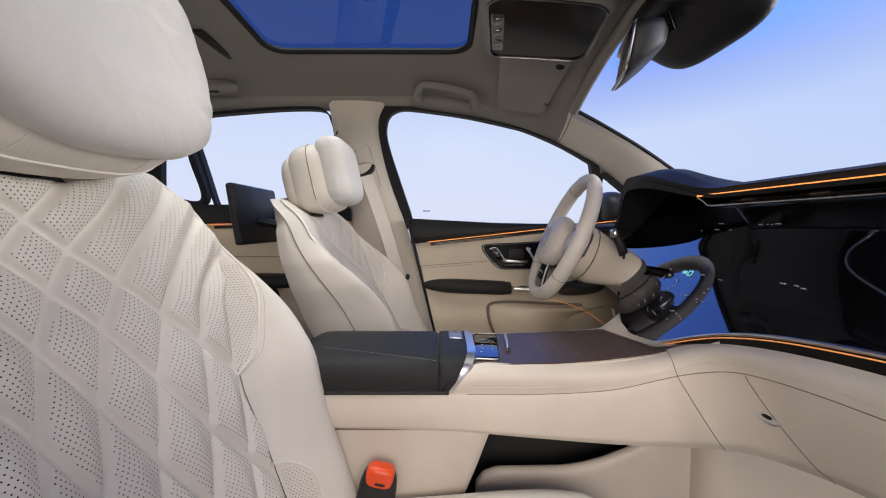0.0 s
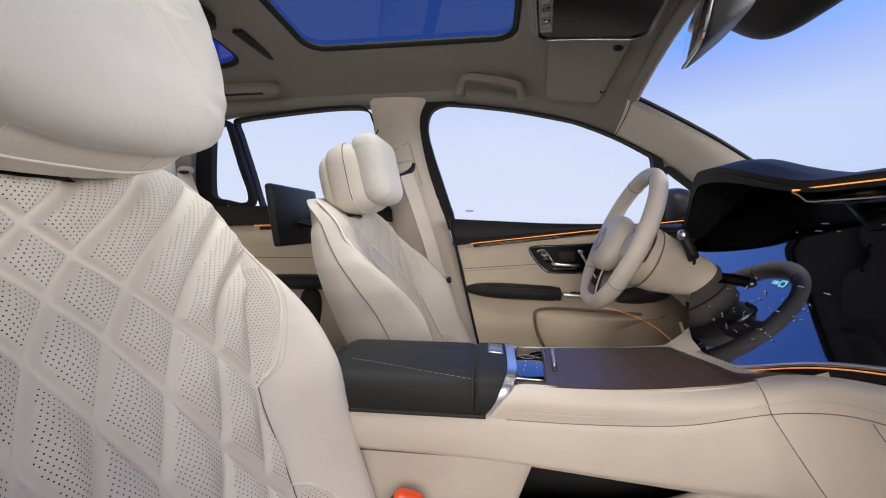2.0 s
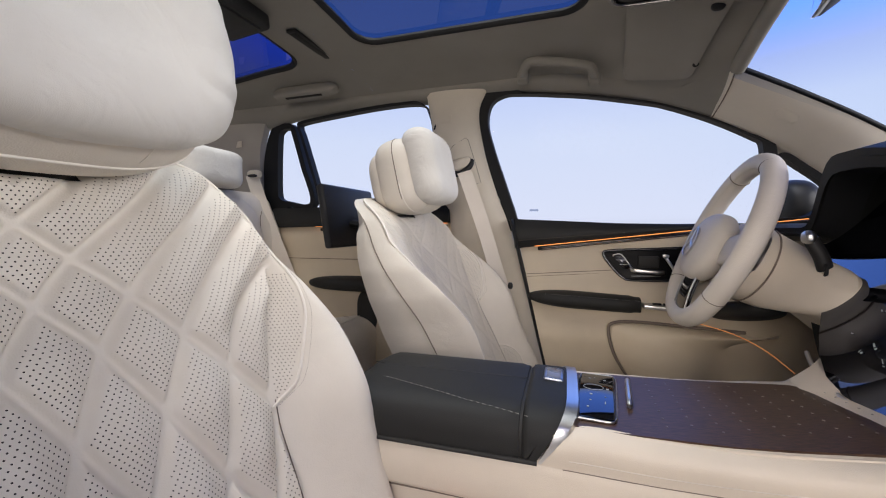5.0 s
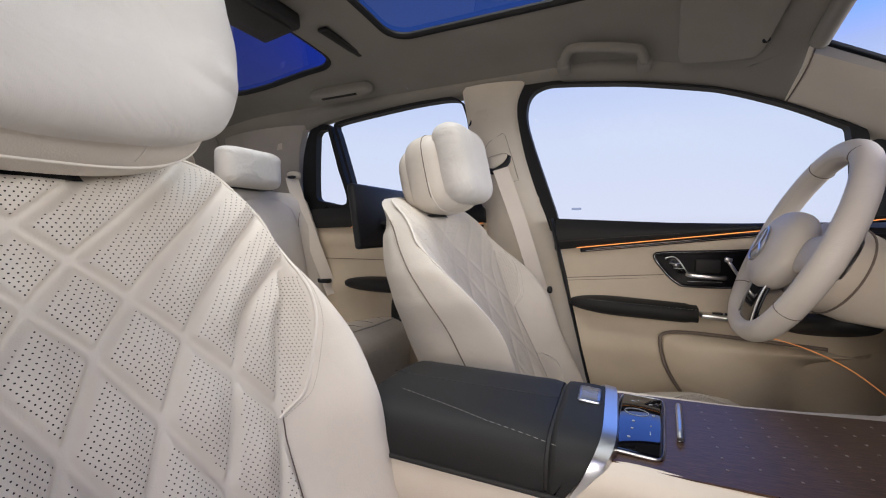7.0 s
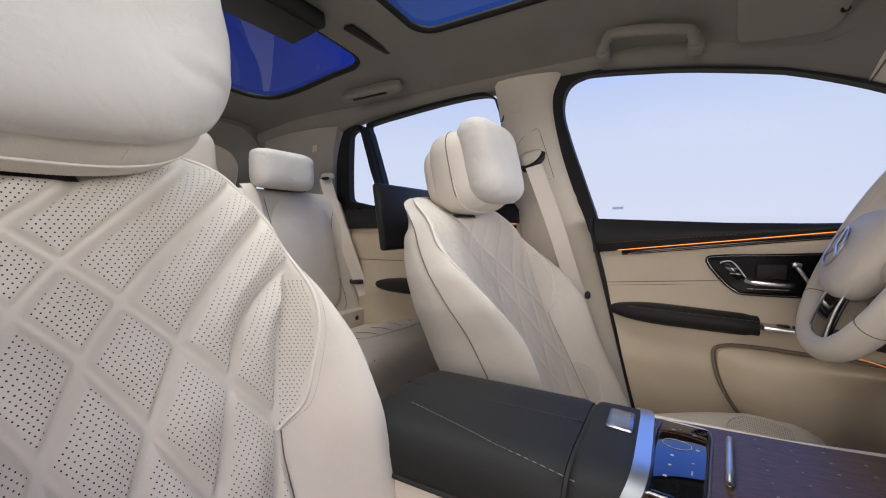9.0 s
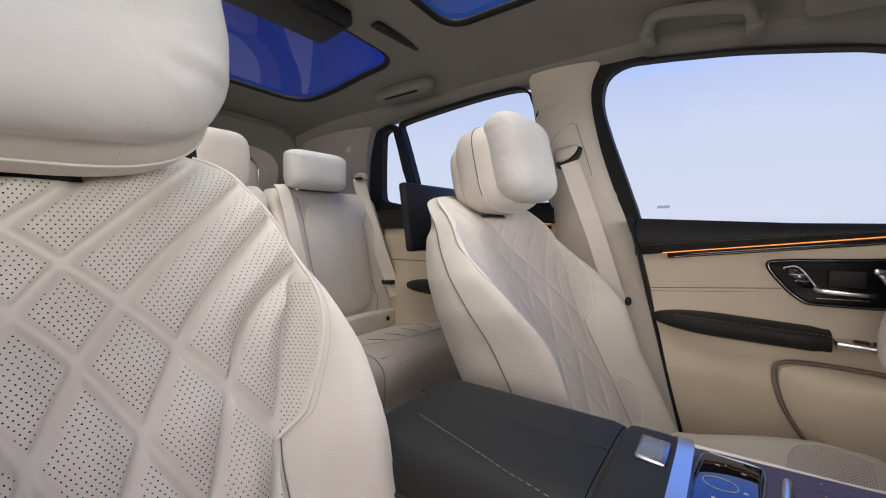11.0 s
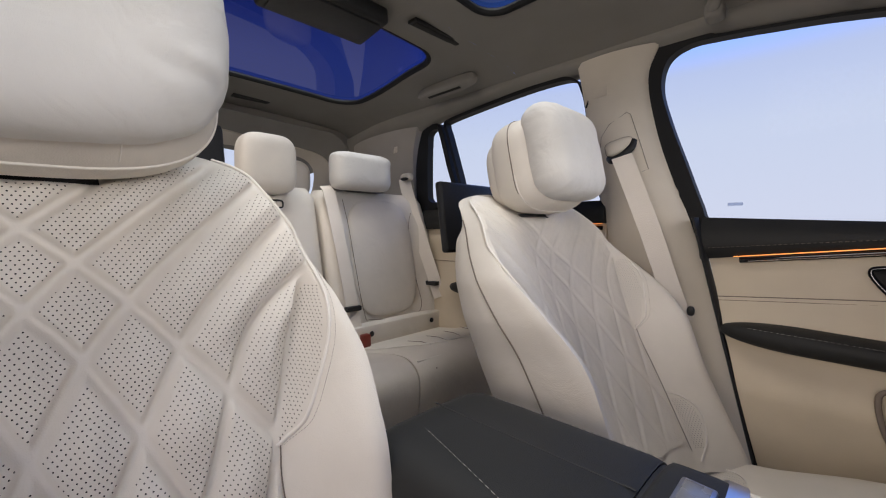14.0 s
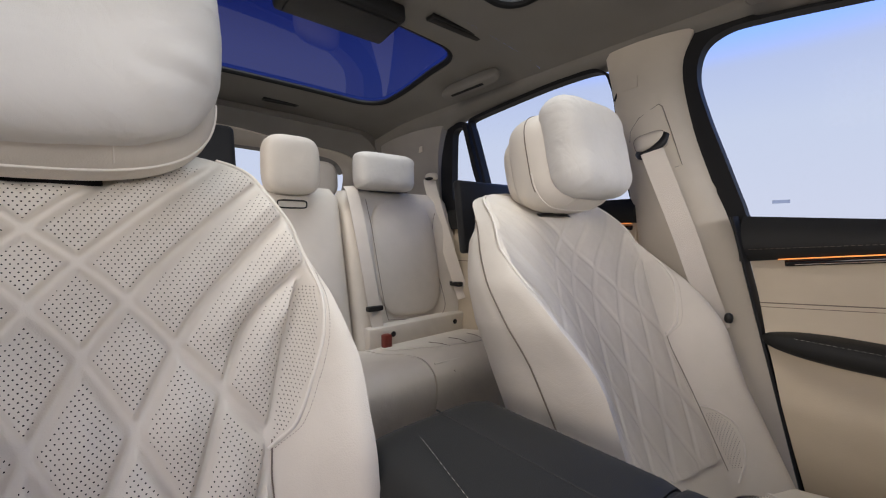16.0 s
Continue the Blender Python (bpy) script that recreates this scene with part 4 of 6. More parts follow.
    tagged(part("perforation", raw(verts, faces), PERF, s), kind="stuff")
    patch_w = [(0.482, 0.175), (0.502, 0.193), (0.518, 0.202), (0.538, 0.211), (0.555, 0.221), (0.58, 0.2285), (0.62, 0.239), (0.64, 0.240), (0.655, 0.2345)]
    for sg in (1, -1):
        part("side_patch", sheet(lambda t, z: (lambda u: Vector((s_front(u, z) + 0.001, sg * u, z)))(s_ins(z) + (max(s_ins(z), interp(z, patch_w)) - s_ins(z)) * t), lin(0, 1, 24), lin(0.488, 0.658, 60)), LEATHER, s, "perforated side patch")
    # piping round shoulder and patch, both sides
    for sg in (1, -1):
        pp = [(0.165, 0.788), (0.183, 0.781), (0.198, 0.769), (0.208, 0.749), (0.219, 0.727), (0.231, 0.700), (0.237, 0.664), (0.240, 0.64), (0.239, 0.62), (0.2285, 0.58), (0.211, 0.538), (0.202, 0.518), (0.193, 0.502), (0.174, 0.482)]
        P = spline([(u, z, 0) for u, z in pp], 50)
        part("piping", sweep([Vector((s_front(q.x, q.y) + 0.001, sg * q.x, q.y)) for q in P], 0.0022, 0.0022, (1, 0, 0), sides=8), PIPING, s)
        st = [Vector((s_front(q.x + 0.0038, q.y) + 0.0008, sg * (q.x + 0.0038), q.y)) for q in P if q.y < 0.66]
        part("patch_stitch", dashes(st, 0.0018, 0.0020, 0.0003, (1, 0, 0)), SEAM, s)
        pl = spline([(0.171, 0.352, 0), (0.186, 0.345, 0), (0.199, 0.322, 0), (0.199, 0.288, 0), (0.19, 0.25, 0), (0.175, 0.22, 0)], 24)
        part("piping", sweep([Vector((s_front(q.x, q.y) + 0.001, sg * q.x, q.y)) for q in pl], 0.002, 0.002, (1, 0, 0), sides=8), PIPING, s)
        # seam down the side of the backrest
        side = []
        for z in lin(0.74, 0.24, 30):
            W = f_W(z)
            side.append(Vector((s_base(z) - 0.012 + 0.03 * smooth(0.70, 0.50, z), sg * (W + 0.0008), z)))
        part("side_seam", sweep(side, 0.0011, 0.0014, (0, 1, 0), sides=6), SEAM, s)
        for za, zb_, r in ((0.49, 0.24, 0.0007),):
            ins = [Vector((s_front(u, z) + 0.0015, sg * u, z)) for u, z in ((s_ins(z) + 0.001, z) for z in lin(za, zb_, 30))]
            part("insert_seam", sweep(ins, r, r, (1, 0, 0), sides=6), SEAM, s)
    # seat cushion
    cr = []
    for i in range(31):
        t = i / 30
        x = -0.34 + 0.62 * t
        w = 0.245 * (1 - 0.18 * max(0, (t - 0.75) / 0.25) ** 2)
        zt = interp(t, [(0, 0.235), (0.3, 0.245), (0.7, 0.268), (0.9, 0.276), (0.97, 0.262), (1.0, 0.225)])
        zt -= drop
        zb = 0.12 - drop
        ring = []
        for k in range(40):
            a = 2 * math.pi * k / 40
            c, q = math.cos(a), math.sin(a)
            y = w * math.copysign(abs(c) ** 0.45, c)
            z = (zt + zb) / 2 + (zt - zb) / 2 * math.copysign(abs(q) ** 0.45, q)
            if q > 0:
                z += 0.022 * smooth(0.14, 0.20, abs(y)) * (1 - smooth(0.225, 0.25, abs(y)))
            ring.append(Vector((x, y, z)))
        cr.append(ring)
    part("seat_cushion", loft(cr), LEATHER, s)
    for sg in (1, -1):
        ct = lambda t: interp(t, [(0, 0.235), (0.3, 0.245), (0.7, 0.268), (0.9, 0.276), (0.97, 0.262), (1.0, 0.225)]) - drop
        part("cushion_piping", sweep([Vector((-0.34 + 0.62 * t, sg * (0.150 + 0.03 * math.sin(3.0 * t)), ct(t) + 0.004 + 0.010 * smooth(0.14, 0.20, 0.150 + 0.03 * math.sin(3.0 * t)))) for t in lin(0.05, 0.94, 40)], 0.0022, 0.0022), PIPING, s)
    part("seat_base", box(-0.30, 0.26, -0.20, 0.20, 0.0, 0.16, 0.02), PLASTIC, s)
    # headrest: everything above the slot, scaled about its foot
    foot = Vector((-0.40, 0, 0.775))
    fit = Matrix.Translation(foot) @ Matrix.Diagonal((*head, 1)) @ Matrix.Translation(-foot)
    hm = fit @ Matrix.Translation((-0.398, 0, 0.857)) @ Matrix.Rotation(radians(tilt), 4, "Y")
    swell = lambda z: 1 + 0.16 * smooth(-0.055, -0.098, z)
    body = pad(0.060, body_w, body_h, body_n, 7.0, 0, 0, 96, 30)
    for v in body.verts:
        if v.co.x > 0:
            v.co.x *= swell(v.co.z)
    lip_tree = BVHTree.FromBMesh(body)
    for yy in (-0.42 * body_w, 0.42 * body_w):
        run = [lip_tree.ray_cast(Vector((0.3, yy, zz * body_h)), Vector((-1, 0, 0)))[0] for zz in lin(-0.30, -0.985, 24)]
        part("lip_seam", turned(sweep([q + Vector((0.0004, 0, 0)) for q in run if q is not None], 0.0008, 0.0008, (0, 1, 0), sides=6), hm), PIPING, s)
    part("headrest", turned(body, hm), LEATHER, s)
    part("headrest_shell", turned(pad(0.045, 0.118, 0.092, 3.2, 4.0), hm @ Matrix.Translation((-0.050, 0, -0.004))), LEATHER, s)
    f = lambda c, n: math.copysign(abs(c) ** (2 / n), c)
    def edge(a, r):
        y, z = body_w * r * f(math.cos(a), body_n), body_h * r * f(math.sin(a), body_n)
        return Vector((0.060 * (1 - r ** 7) ** 0.5 * swell(z), y, z))
    part("headrest_seam", turned(sweep([edge(a, 0.997) for a in lin(-0.15 * math.pi, 1.15 * math.pi, 71)], 0.0014, 0.0014, (1, 0, 0), sides=6), hm), SEAM, s)
    part("lip_piping", turned(sweep([edge(a, 0.995) for a in lin(math.pi * 1.03, math.pi * 1.97, 70)], 0.0017, 0.0017, (1, 0, 0), sides=8), hm), PIPING, s)
    part("pillow", turned(pad(thick, pillow[0], pillow[1], square[0], 6.5, soft, seed, 180, 44, square[1]), hm @ Matrix.Translation((0.066, 0.005, 0.013))), PILLOW, s, "soft puffy pale pillow on the headrest")
    part("slot_mouth", sheet(lambda u, z: Vector((s_skin(u, z).x + 0.003, u, z)), lin(-0.056, 0.056, 16), lin(0.7465, 0.7535, 4)), HOLE, s)
    part("headrest_slot", box(-0.50, -0.448, -0.065, 0.065, 0.75, 0.803, 0.004), HOLE, s)
    return s


P_SEAT = (0.0, -0.334, 0.0)
D_SEAT = (0.0824, 0.427, 0.0)
seat_p = front_seat(quilt=1.12, seed=0.7, soft=0.52, square=(3.8, 2.9))
seat_p.location = P_SEAT
seat_d = front_seat((0.92, 0.81, 0.87), 0.30, 0.00038, seed=6.1, drop=0.045, soft=0.4, square=(5.5, 4.4), thick=0.046, body_w=0.142, body_n=3.8, tilt=-5, pillow=(0.138, 0.108))
recline = Matrix.Translation((-0.34775, 0, 0.487)) @ Matrix.Rotation(radians(-6.5), 4, "Y") @ Matrix.Translation((0.35, 0, -0.5))      # set further back than its twin
for o in seat_d.children:
    if o.name.split(".")[0] in ("seat_cushion", "cushion_piping", "seat_base"):
        o.data.transform(Matrix.Translation((0.004, 0.03, 0)))
    else:
        o.data.transform(recline)
# fuller outer bolster of the cushion, with a perforated patch edged in piping
for o in seat_d.children:
    if o.name.startswith("seat_cushion"):
        for v in o.data.vertices:
            if v.co.z > 0.12:
                v.co.z += interp(v.co.x, [(-0.15, 0.0), (-0.06, 0.010), (0.05, 0.032), (0.14, 0.042), (0.25, 0.036)]) * smooth(0.12, 0.185, v.co.y) * (1 - smooth(0.232, 0.25, v.co.y))
        tree = BVHTree.FromPolygons([v.co.copy() for v in o.data.vertices], [tuple(p.vertices) for p in o.data.polygons])
def on_cushion(x, u, up=0.001):
    p = tree.ray_cast(Vector((x, u, 0.6)), Vector((0, 0, -1)))[0]
    return Vector((x, u, 0.2)) if p is None else p + Vector((0, 0, up))
for edge_, x0, x1, u0, u1 in (([(0.094, 0.150), (0.097, 0.178), (0.108, 0.200), (0.135, 0.213), (0.175, 0.213), (0.215, 0.200)], 0.094, 0.215, 0.150, 0.213),
                              ([(-0.150, 0.195), (-0.132, 0.200), (-0.105, 0.194), (-0.090, 0.178), (-0.086, 0.150)], -0.150, -0.086, 0.150, 0.2)):
    rim = spline([(a, b, 0) for a, b in edge_], 30)
    part("piping", sweep([on_cushion(p.x, p.y) for p in rim], 0.0018, 0.0018), PIPING, seat_d)
    line = sorted((p.x, p.y) for p in rim)
    verts, faces = [], []
    for i in range(int((x1 - x0) / 0.0038)):
        for j in range(int((u1 - u0) / 0.0044)):
            x, u = x0 + 0.003 + 0.0038 * i, u0 + 0.0044 * (j + 0.5 * (i % 2))
            if u > interp(x, line) - 0.004:
                continue
            n = len(verts)
            for k in range(6):
                a = math.pi / 3 * k
                verts.append(on_cushion(x + 0.0008 * math.cos(a), u + 0.0008 * math.sin(a), 0.0006))
            faces.append(tuple(range(n, n + 6)))
    tagged(part("perforation", raw(verts, faces), PERF, seat_d), kind="stuff")
seat_d.location = D_SEAT


def seat_screen(seat_at, off):
    t = thing("rear_seat_screen", "black tablet screen mounted behind a front headrest", "screen", "rear screens")
    m = Matrix.Translation(Vector(seat_at) + Vector(off)) @ Matrix.Rotation(radians(-8), 4, "Y")
    part("housing", turned(box(-0.011, 0.011, -0.135, 0.135, -0.085, 0.085, 0.008, 3), m), PLASTIC, t)
    part("display", turned(box(-0.0135, -0.0115, -0.125, 0.125, -0.075, 0.075, 0.001), m), SCREEN, t)
    part("bracket", turned(sweep([(0.01, 0, -0.02), (0.10, 0, -0.05)], 0.03, 0.012), m), PLASTIC, t)
    return t


seat_screen(P_SEAT, (-0.545, 0.073, 0.772))
seat_screen((0.040, 0.468, 0.0), (-0.600, 0.004, 0.729))

# ---- seat belts ----
def ribbon(path, width, across, th=0.0012):
    P = [Vector(p) for p in path]
    A = Vector(across).normalized()
    rings = []
    for i, p in enumerate(P):
        d = (P[min(i + 1, len(P) - 1)] - P[max(i - 1, 0)]).normalized()
        s = (A - d * A.dot(d)).normalized()
        n = s.cross(d)
        rings.append([p + s * width / 2 + n * th, p - s * width / 2 + n * th, p - s * width / 2 - n * th, p + s * width / 2 - n * th])
    return loft(rings)


belt = thing("seat_belt", "cream seat belt hanging from the pillar beside the driver's seat", "seat belt", "seat belts")
part("webbing", ribbon(spline([(-0.262, 0.640, 0.868), (-0.245, 0.642, 0.82), (-0.206, 0.672, 0.69), (-0.171, 0.706, 0.553), (-0.160, 0.716, 0.515), (-0.152, 0.722, 0.48)], 24), 0.046, (0.85, 0.5, 0.2)), BELT, belt)
gm = Matrix.Translation((-0.276, 0.668, 0.893)) @ Matrix.Rotation(radians(-14), 4, "Y") @ Matrix.Rotation(radians(12), 4, "Z") @ Matrix.Diagonal((0.72, 0.9, 0.85, 1))
part("guide_cover", turned(cushion(0.046, 0.026, 0.023, 3.4, 32, 18), gm), PILLAR, belt, "cream belt guide cover")
part("cover_seam", turned(sweep([Vector((0.0455 * math.copysign(abs(math.cos(a)) ** 0.6, math.cos(a)), -0.012, 0.0228 * math.copysign(abs(math.sin(a)) ** 0.6, math.sin(a)))) for a in lin(0, 2 * math.pi, 33)[:-1]], 0.0009, 0.0009, (0, 1, 0), True, 6), gm), SEAM, belt)
part("guide_loop", turned(sweep(spline([(-0.040, -0.004, -0.020), (-0.030, -0.018, -0.032), (0.0, -0.022, -0.030), (0.034, -0.020, -0.014), (0.045, -0.010, 0.006)], 18), 0.011, 0.009, (0, 1, 0), sides=10), gm), PLASTIC, belt, "black plastic belt loop")
part("keeper", turned(cushion(0.008, 0.008, 0.011, 2.5, 12, 8), Matrix.Translation((-0.128, 0.703, 0.512))), PLASTIC, belt)
part("adjuster_plate", sweep([b_pt(z, x, 0.0005) for x, z in [(-0.236, 0.836), (-0.223, 0.840), (-0.240, 0.905), (-0.262, 0.975), (-0.270, 0.981), (-0.310, 0.957), (-0.331, 0.930), (-0.333, 0.905)]], 0.0009, 0.0009), GREIGE_SEAM, belt, "outline of the belt height adjuster")

# ---- rear seats ----
def rear_x(z):
    return -0.965 - 0.20 * (z - 0.35)


def rear_back(name, y0, y1, label, panel=True):
    s = thing(name, label, "rear seat", "rear seats")
    w, c = (y1 - y0) / 2, (y0 + y1) / 2
    rings = []
    for z in lin(0.26, 0.80, 20) + [0.815, 0.825, 0.83]:
        r = 0.0 if z < 0.80 else (z - 0.80) * 0.6
        ring = []
        for k in range(44):
            a = 2 * math.pi * k / 44
            cc, q = math.cos(a), math.sin(a)
            y = c + (w - r) * math.copysign(abs(q) ** 0.4, q)
            x = rear_x(z) - 0.06 + (0.06 - r) * math.copysign(abs(cc) ** 0.5, cc)
            if cc > 0 and panel:
                x += 0.025 * smooth(0.5 * w, 0.85 * w, abs(y - c)) * (1 - smooth(0.70, 0.80, z))
            ring.append(Vector((x, y, z)))
        rings.append(ring)
    part("backrest", loft(rings), LEATHER, s)
    return s


rs = rear_back("rear_bench_section", 0.295, 0.745, "cream leather outer rear seat with panelled backrest")
# stitched panel on the backrest
pl = [(0.372, 0.80), (0.385, 0.60), (0.40, 0.43), (0.43, 0.405), (0.60, 0.395), (0.645, 0.42), (0.64, 0.50), (0.625, 0.60), (0.64, 0.72), (0.655, 0.76)]
part("panel_seam", sweep([Vector((rear_x(q.y) + 0.006 + 0.025 * smooth(0.112, 0.19, abs(q.x - 0.52)) * (1 - smooth(0.70, 0.80, q.y)), q.x, q.y)) for q in spline([(a, b, 0) for a, b in pl], 50)], 0.001, 0.001, (1, 0, 0), sides=6), SEAM, rs)
part("panel_pad", turned(cushion(0.014, 0.132, 0.20, 3.6, 40, 24), Matrix.Translation((rear_x(0.605) + 0.000, 0.510, 0.605)) @ Matrix.Rotation(radians(-11.3), 4, "Y")), LEATHER, rs)
part("headrest", turned(pad(0.046, 0.111, 0.062, 6.0, 6.0, 0.5, 1.5, 80, 20), Matrix.Translation((-1.04, 0.440, 0.892))), PILLOW, rs, "soft pale pillow headrest")
part("headrest_foot", box(-1.09, -1.04, 0.40, 0.535, 0.828, 0.85, 0.006), PLASTIC, rs)
rc = rear_back("rear_bench_section", 0.045, 0.290, "cream leather middle rear seat with tall headrest", False)
part("headrest", turned(cushion(0.045, 0.078, 0.083, 3.8, 36, 24), Matrix.Translation((-1.04, 0.128, 0.885))), LEATHER, rc)
part("pull_tag", join(sweep([Vector((rear_x(0.775) + 0.005, 0.132 + 0.042 * math.copysign(abs(math.cos(a)) ** 0.4, math.cos(a)), 0.776 + 0.011 * math.copysign(abs(math.sin(a)) ** 0.4, math.sin(a)))) for a in lin(0, 2 * math.pi, 33)[:-1]], 0.0022, 0.0022, (1, 0, 0), True, 6)), PLASTIC, rc, "grey framed release tab")
rp2 = rear_back("rear_bench_section", -0.69, 0.040, "cream leather outer rear seat beside the middle seat")
part("headrest", turned(pad(0.046, 0.111, 0.062, 6.0, 6.0, 0.5, 1.5, 80, 20), Matrix.Translation((-1.04, -0.40, 0.892))), PILLOW, rp2)
# third-row headrest behind
far = thing("third_row_seat", "cream leather seat of the back row with headrest", "rear seat", "rear seats")
part("headrest", turned(cushion(0.035, 0.085, 0.075, 3.2, 32, 20), Matrix.Translation((-1.45, 0.375, 0.905))), LEATHER, far)
part("backrest", loft([[Vector((-1.47 + 0.05 * (lambda c: math.copysign(abs(c) ** 0.5, c))(math.cos(a)), 0.36 + (0.21 - 0.02 * max(0, z - 0.76) / 0.06) * (lambda c: math.copysign(abs(c) ** 0.5, c))(math.sin(a)), z)) for a in lin(0, 2 * math.pi, 33)[:-1]] for z in lin(0.0, 0.82, 14)]), LEATHER, far)
# bench cushion
def bench(y0, y1, label):
    s = thing("rear_seat_cushion", label, "seat cushion", "rear seats")
    rings = []
    for y in lin(y0, y1, 21):
        e = min(1, min(y - y0, y1 - y) / 0.03)
        k = 0.012 * (1 - e)
        pr = [(-0.99, 0.22), (-1.0, 0.31), (-0.95, 0.335), (-0.85, 0.35), (-0.74, 0.375), (-0.66, 0.385), (-0.615, 0.37), (-0.595, 0.335), (-0.60, 0.26), (-0.62, 0.16), (-0.70, 0.10), (-0.95, 0.12)]
        c = (-0.8, 0.27)
        rings.append([Vector((c[0] + (p.x - c[0]) * (1 - k * 2), y, c[1] + (p.y - c[1]) * (1 - k * 3))) for p in ring_spline([(a, b, 0) for a, b in pr], 48)])
    part("cushion", loft(rings), LEATHER, s)
    return s


b1 = bench(0.305, 0.73, "cream leather rear seat cushion")
part("piping", sweep([(-0.622, y, 0.374 + 0.004 * math.sin(9 * y)) for y in lin(0.315, 0.715, 24)], 0.002, 0.002), PIPING, b1)
TOP = [(-0.95, 0.3365), (-0.85, 0.3515), (-0.74, 0.3765), (-0.66, 0.3865), (-0.63, 0.378), (-0.61, 0.362)]
bt = lambda x: interp(x, TOP)
arc = spline([(-0.90, 0.33, 0), (-0.80, 0.345, 0), (-0.72, 0.385, 0), (-0.675, 0.46, 0), (-0.655, 0.56, 0), (-0.655, 0.70, 0)], 30)
part("piping", sweep([Vector((p.x, p.y, bt(p.x) + 0.0012)) for p in arc], 0.0018, 0.0018), PIPING, b1)
for k in range(5):
    y0 = 0.42 + 0.06 * k
    part("tuft_seam", sweep([Vector((-0.685 - 0.14 * t, y0 + 0.035 * t + 0.02 * k * t, bt(-0.685 - 0.14 * t) + 0.0002)) for t in lin(0, 1, 12)], 0.0010, 0.0008), SEAM, b1)
part("side_seam", sweep([Vector((-0.60 - 0.004 * t, 0.36 + 0.02 * t, 0.355 - 0.16 * t)) for t in lin(0, 1, 8)], 0.001, 0.001), SEAM, b1)
bench(-0.66, 0.30, "cream leather rear seat cushion across the middle")
base = tagged(part("rear_seat_skirt", box(-0.985, -0.93, 0.31, 0.72, 0.325, 0.40, 0.01), LEATHER), "cream panel between rear cushion and backrest", "seat panel")
for yy in (0.395, 0.655):
    o = part("anchor_button", turned(cushion(0.004, 0.009, 0.009, 2, 14, 8), Matrix.Translation((-0.928, yy, 0.372))), PLASTIC, base)
rb = thing("seat_belt", "cream rear seat belt with its buckle resting on the bench", "seat belt", "seat belts")
part("webbing", ribbon(spline([(-1.06, 0.318, 0.84), (-1.035, 0.322, 0.80), (-0.985, 0.335, 0.60), (-0.952, 0.345, 0.44), (-0.935, 0.350, 0.36)], 18), 0.04, (0.1, 1, 0)), BELT, rb)
part("tongue", box(-0.965, -0.945, 0.318, 0.372, 0.448, 0.464, 0.004), PLASTIC, rb, "black belt tongue")
part("latch_plate", box(-0.958, -0.950, 0.333, 0.358, 0.415, 0.448, 0.002), CHROME, rb)
part("buckle", turned(box(-0.012, 0.012, -0.014, 0.014, -0.03, 0.012, 0.005), Matrix.Translation((-0.915, 0.362, 0.368))), DARKRED, rb, "dark red belt buckle")
rb2 = thing("seat_belt", "cream rear seat belt beside the window", "seat belt", "seat belts")
part("webbing", ribbon(spline([(-1.092, 0.672, 0.895), (-1.07, 0.668, 0.84), (-1.01, 0.683, 0.66), (-0.93, 0.70, 0.45)], 18), 0.045, (0.6, 0.7, 0.2)), BELT, rb2)
part("guide", turned(cushion(0.03, 0.018, 0.016, 2.5, 16, 10), Matrix.Translation((-1.092, 0.684, 0.902))), PILLAR, rb2, "cream belt guide")
part("guide_slot", turned(cushion(0.020, 0.010, 0.006, 2.5, 16, 8), Matrix.Translation((-1.088, 0.668, 0.894))), PLASTIC, rb2, "black belt slot")
part("tongue", turned(box(-0.03, 0.03, -0.012, 0.012, -0.008, 0.008, 0.003), Matrix.Translation((-0.965, 0.69, 0.50))), PLASTIC, rb2)

# ---- centre console ----
CY = 0.010
con = thing("centre_console", "cream floating centre console with wood panel and dark armrest", "console")


def eased(v, pts, r=0.10):
    """The same curve with its corners rounded."""
    return sum((9 - abs(k)) * interp(v + r * k / 8, pts) for k in range(-8, 9)) / 81


def con_edge(x):
    """Height and side of the console's shoulder seam."""
    return eased(x, [(-0.30, 0.426), (0.03, 0.424), (0.151, 0.429), (0.212, 0.432), (0.29, 0.445), (0.355, 0.468), (0.42, 0.497), (0.5, 0.53)], 0.04)


def con_top(x, y=-0.08):
    a = interp(x, [(-0.3, 0.462), (0.10, 0.4705), (0.208, 0.4755), (0.287, 0.484), (0.356, 0.497), (0.44, 0.514)])
    b = interp(x, [(-0.3, 0.462), (0.10, 0.4705), (0.26, 0.473), (0.387, 0.477), (0.44, 0.480)])
    k = max(0.0, min(1.0, (y + 0.09) / 0.19))
    return a + (b - a) * k


def con_far(x):
    return interp(x, [(-0.3, 0.103), (0.151, 0.112), (0.262, 0.126), (0.345, 0.142), (0.40, 0.185), (0.44, 0.235)])


def con_half(x):
    return eased(x, [(-0.3, 0.103), (0.03, 0.104), (0.151, 0.112), (0.262, 0.126), (0.33, 0.139), (0.37, 0.149), (0.395, 0.165), (0.415, 0.195), (0.43, 0.24), (0.46, 0.265)], 0.025)


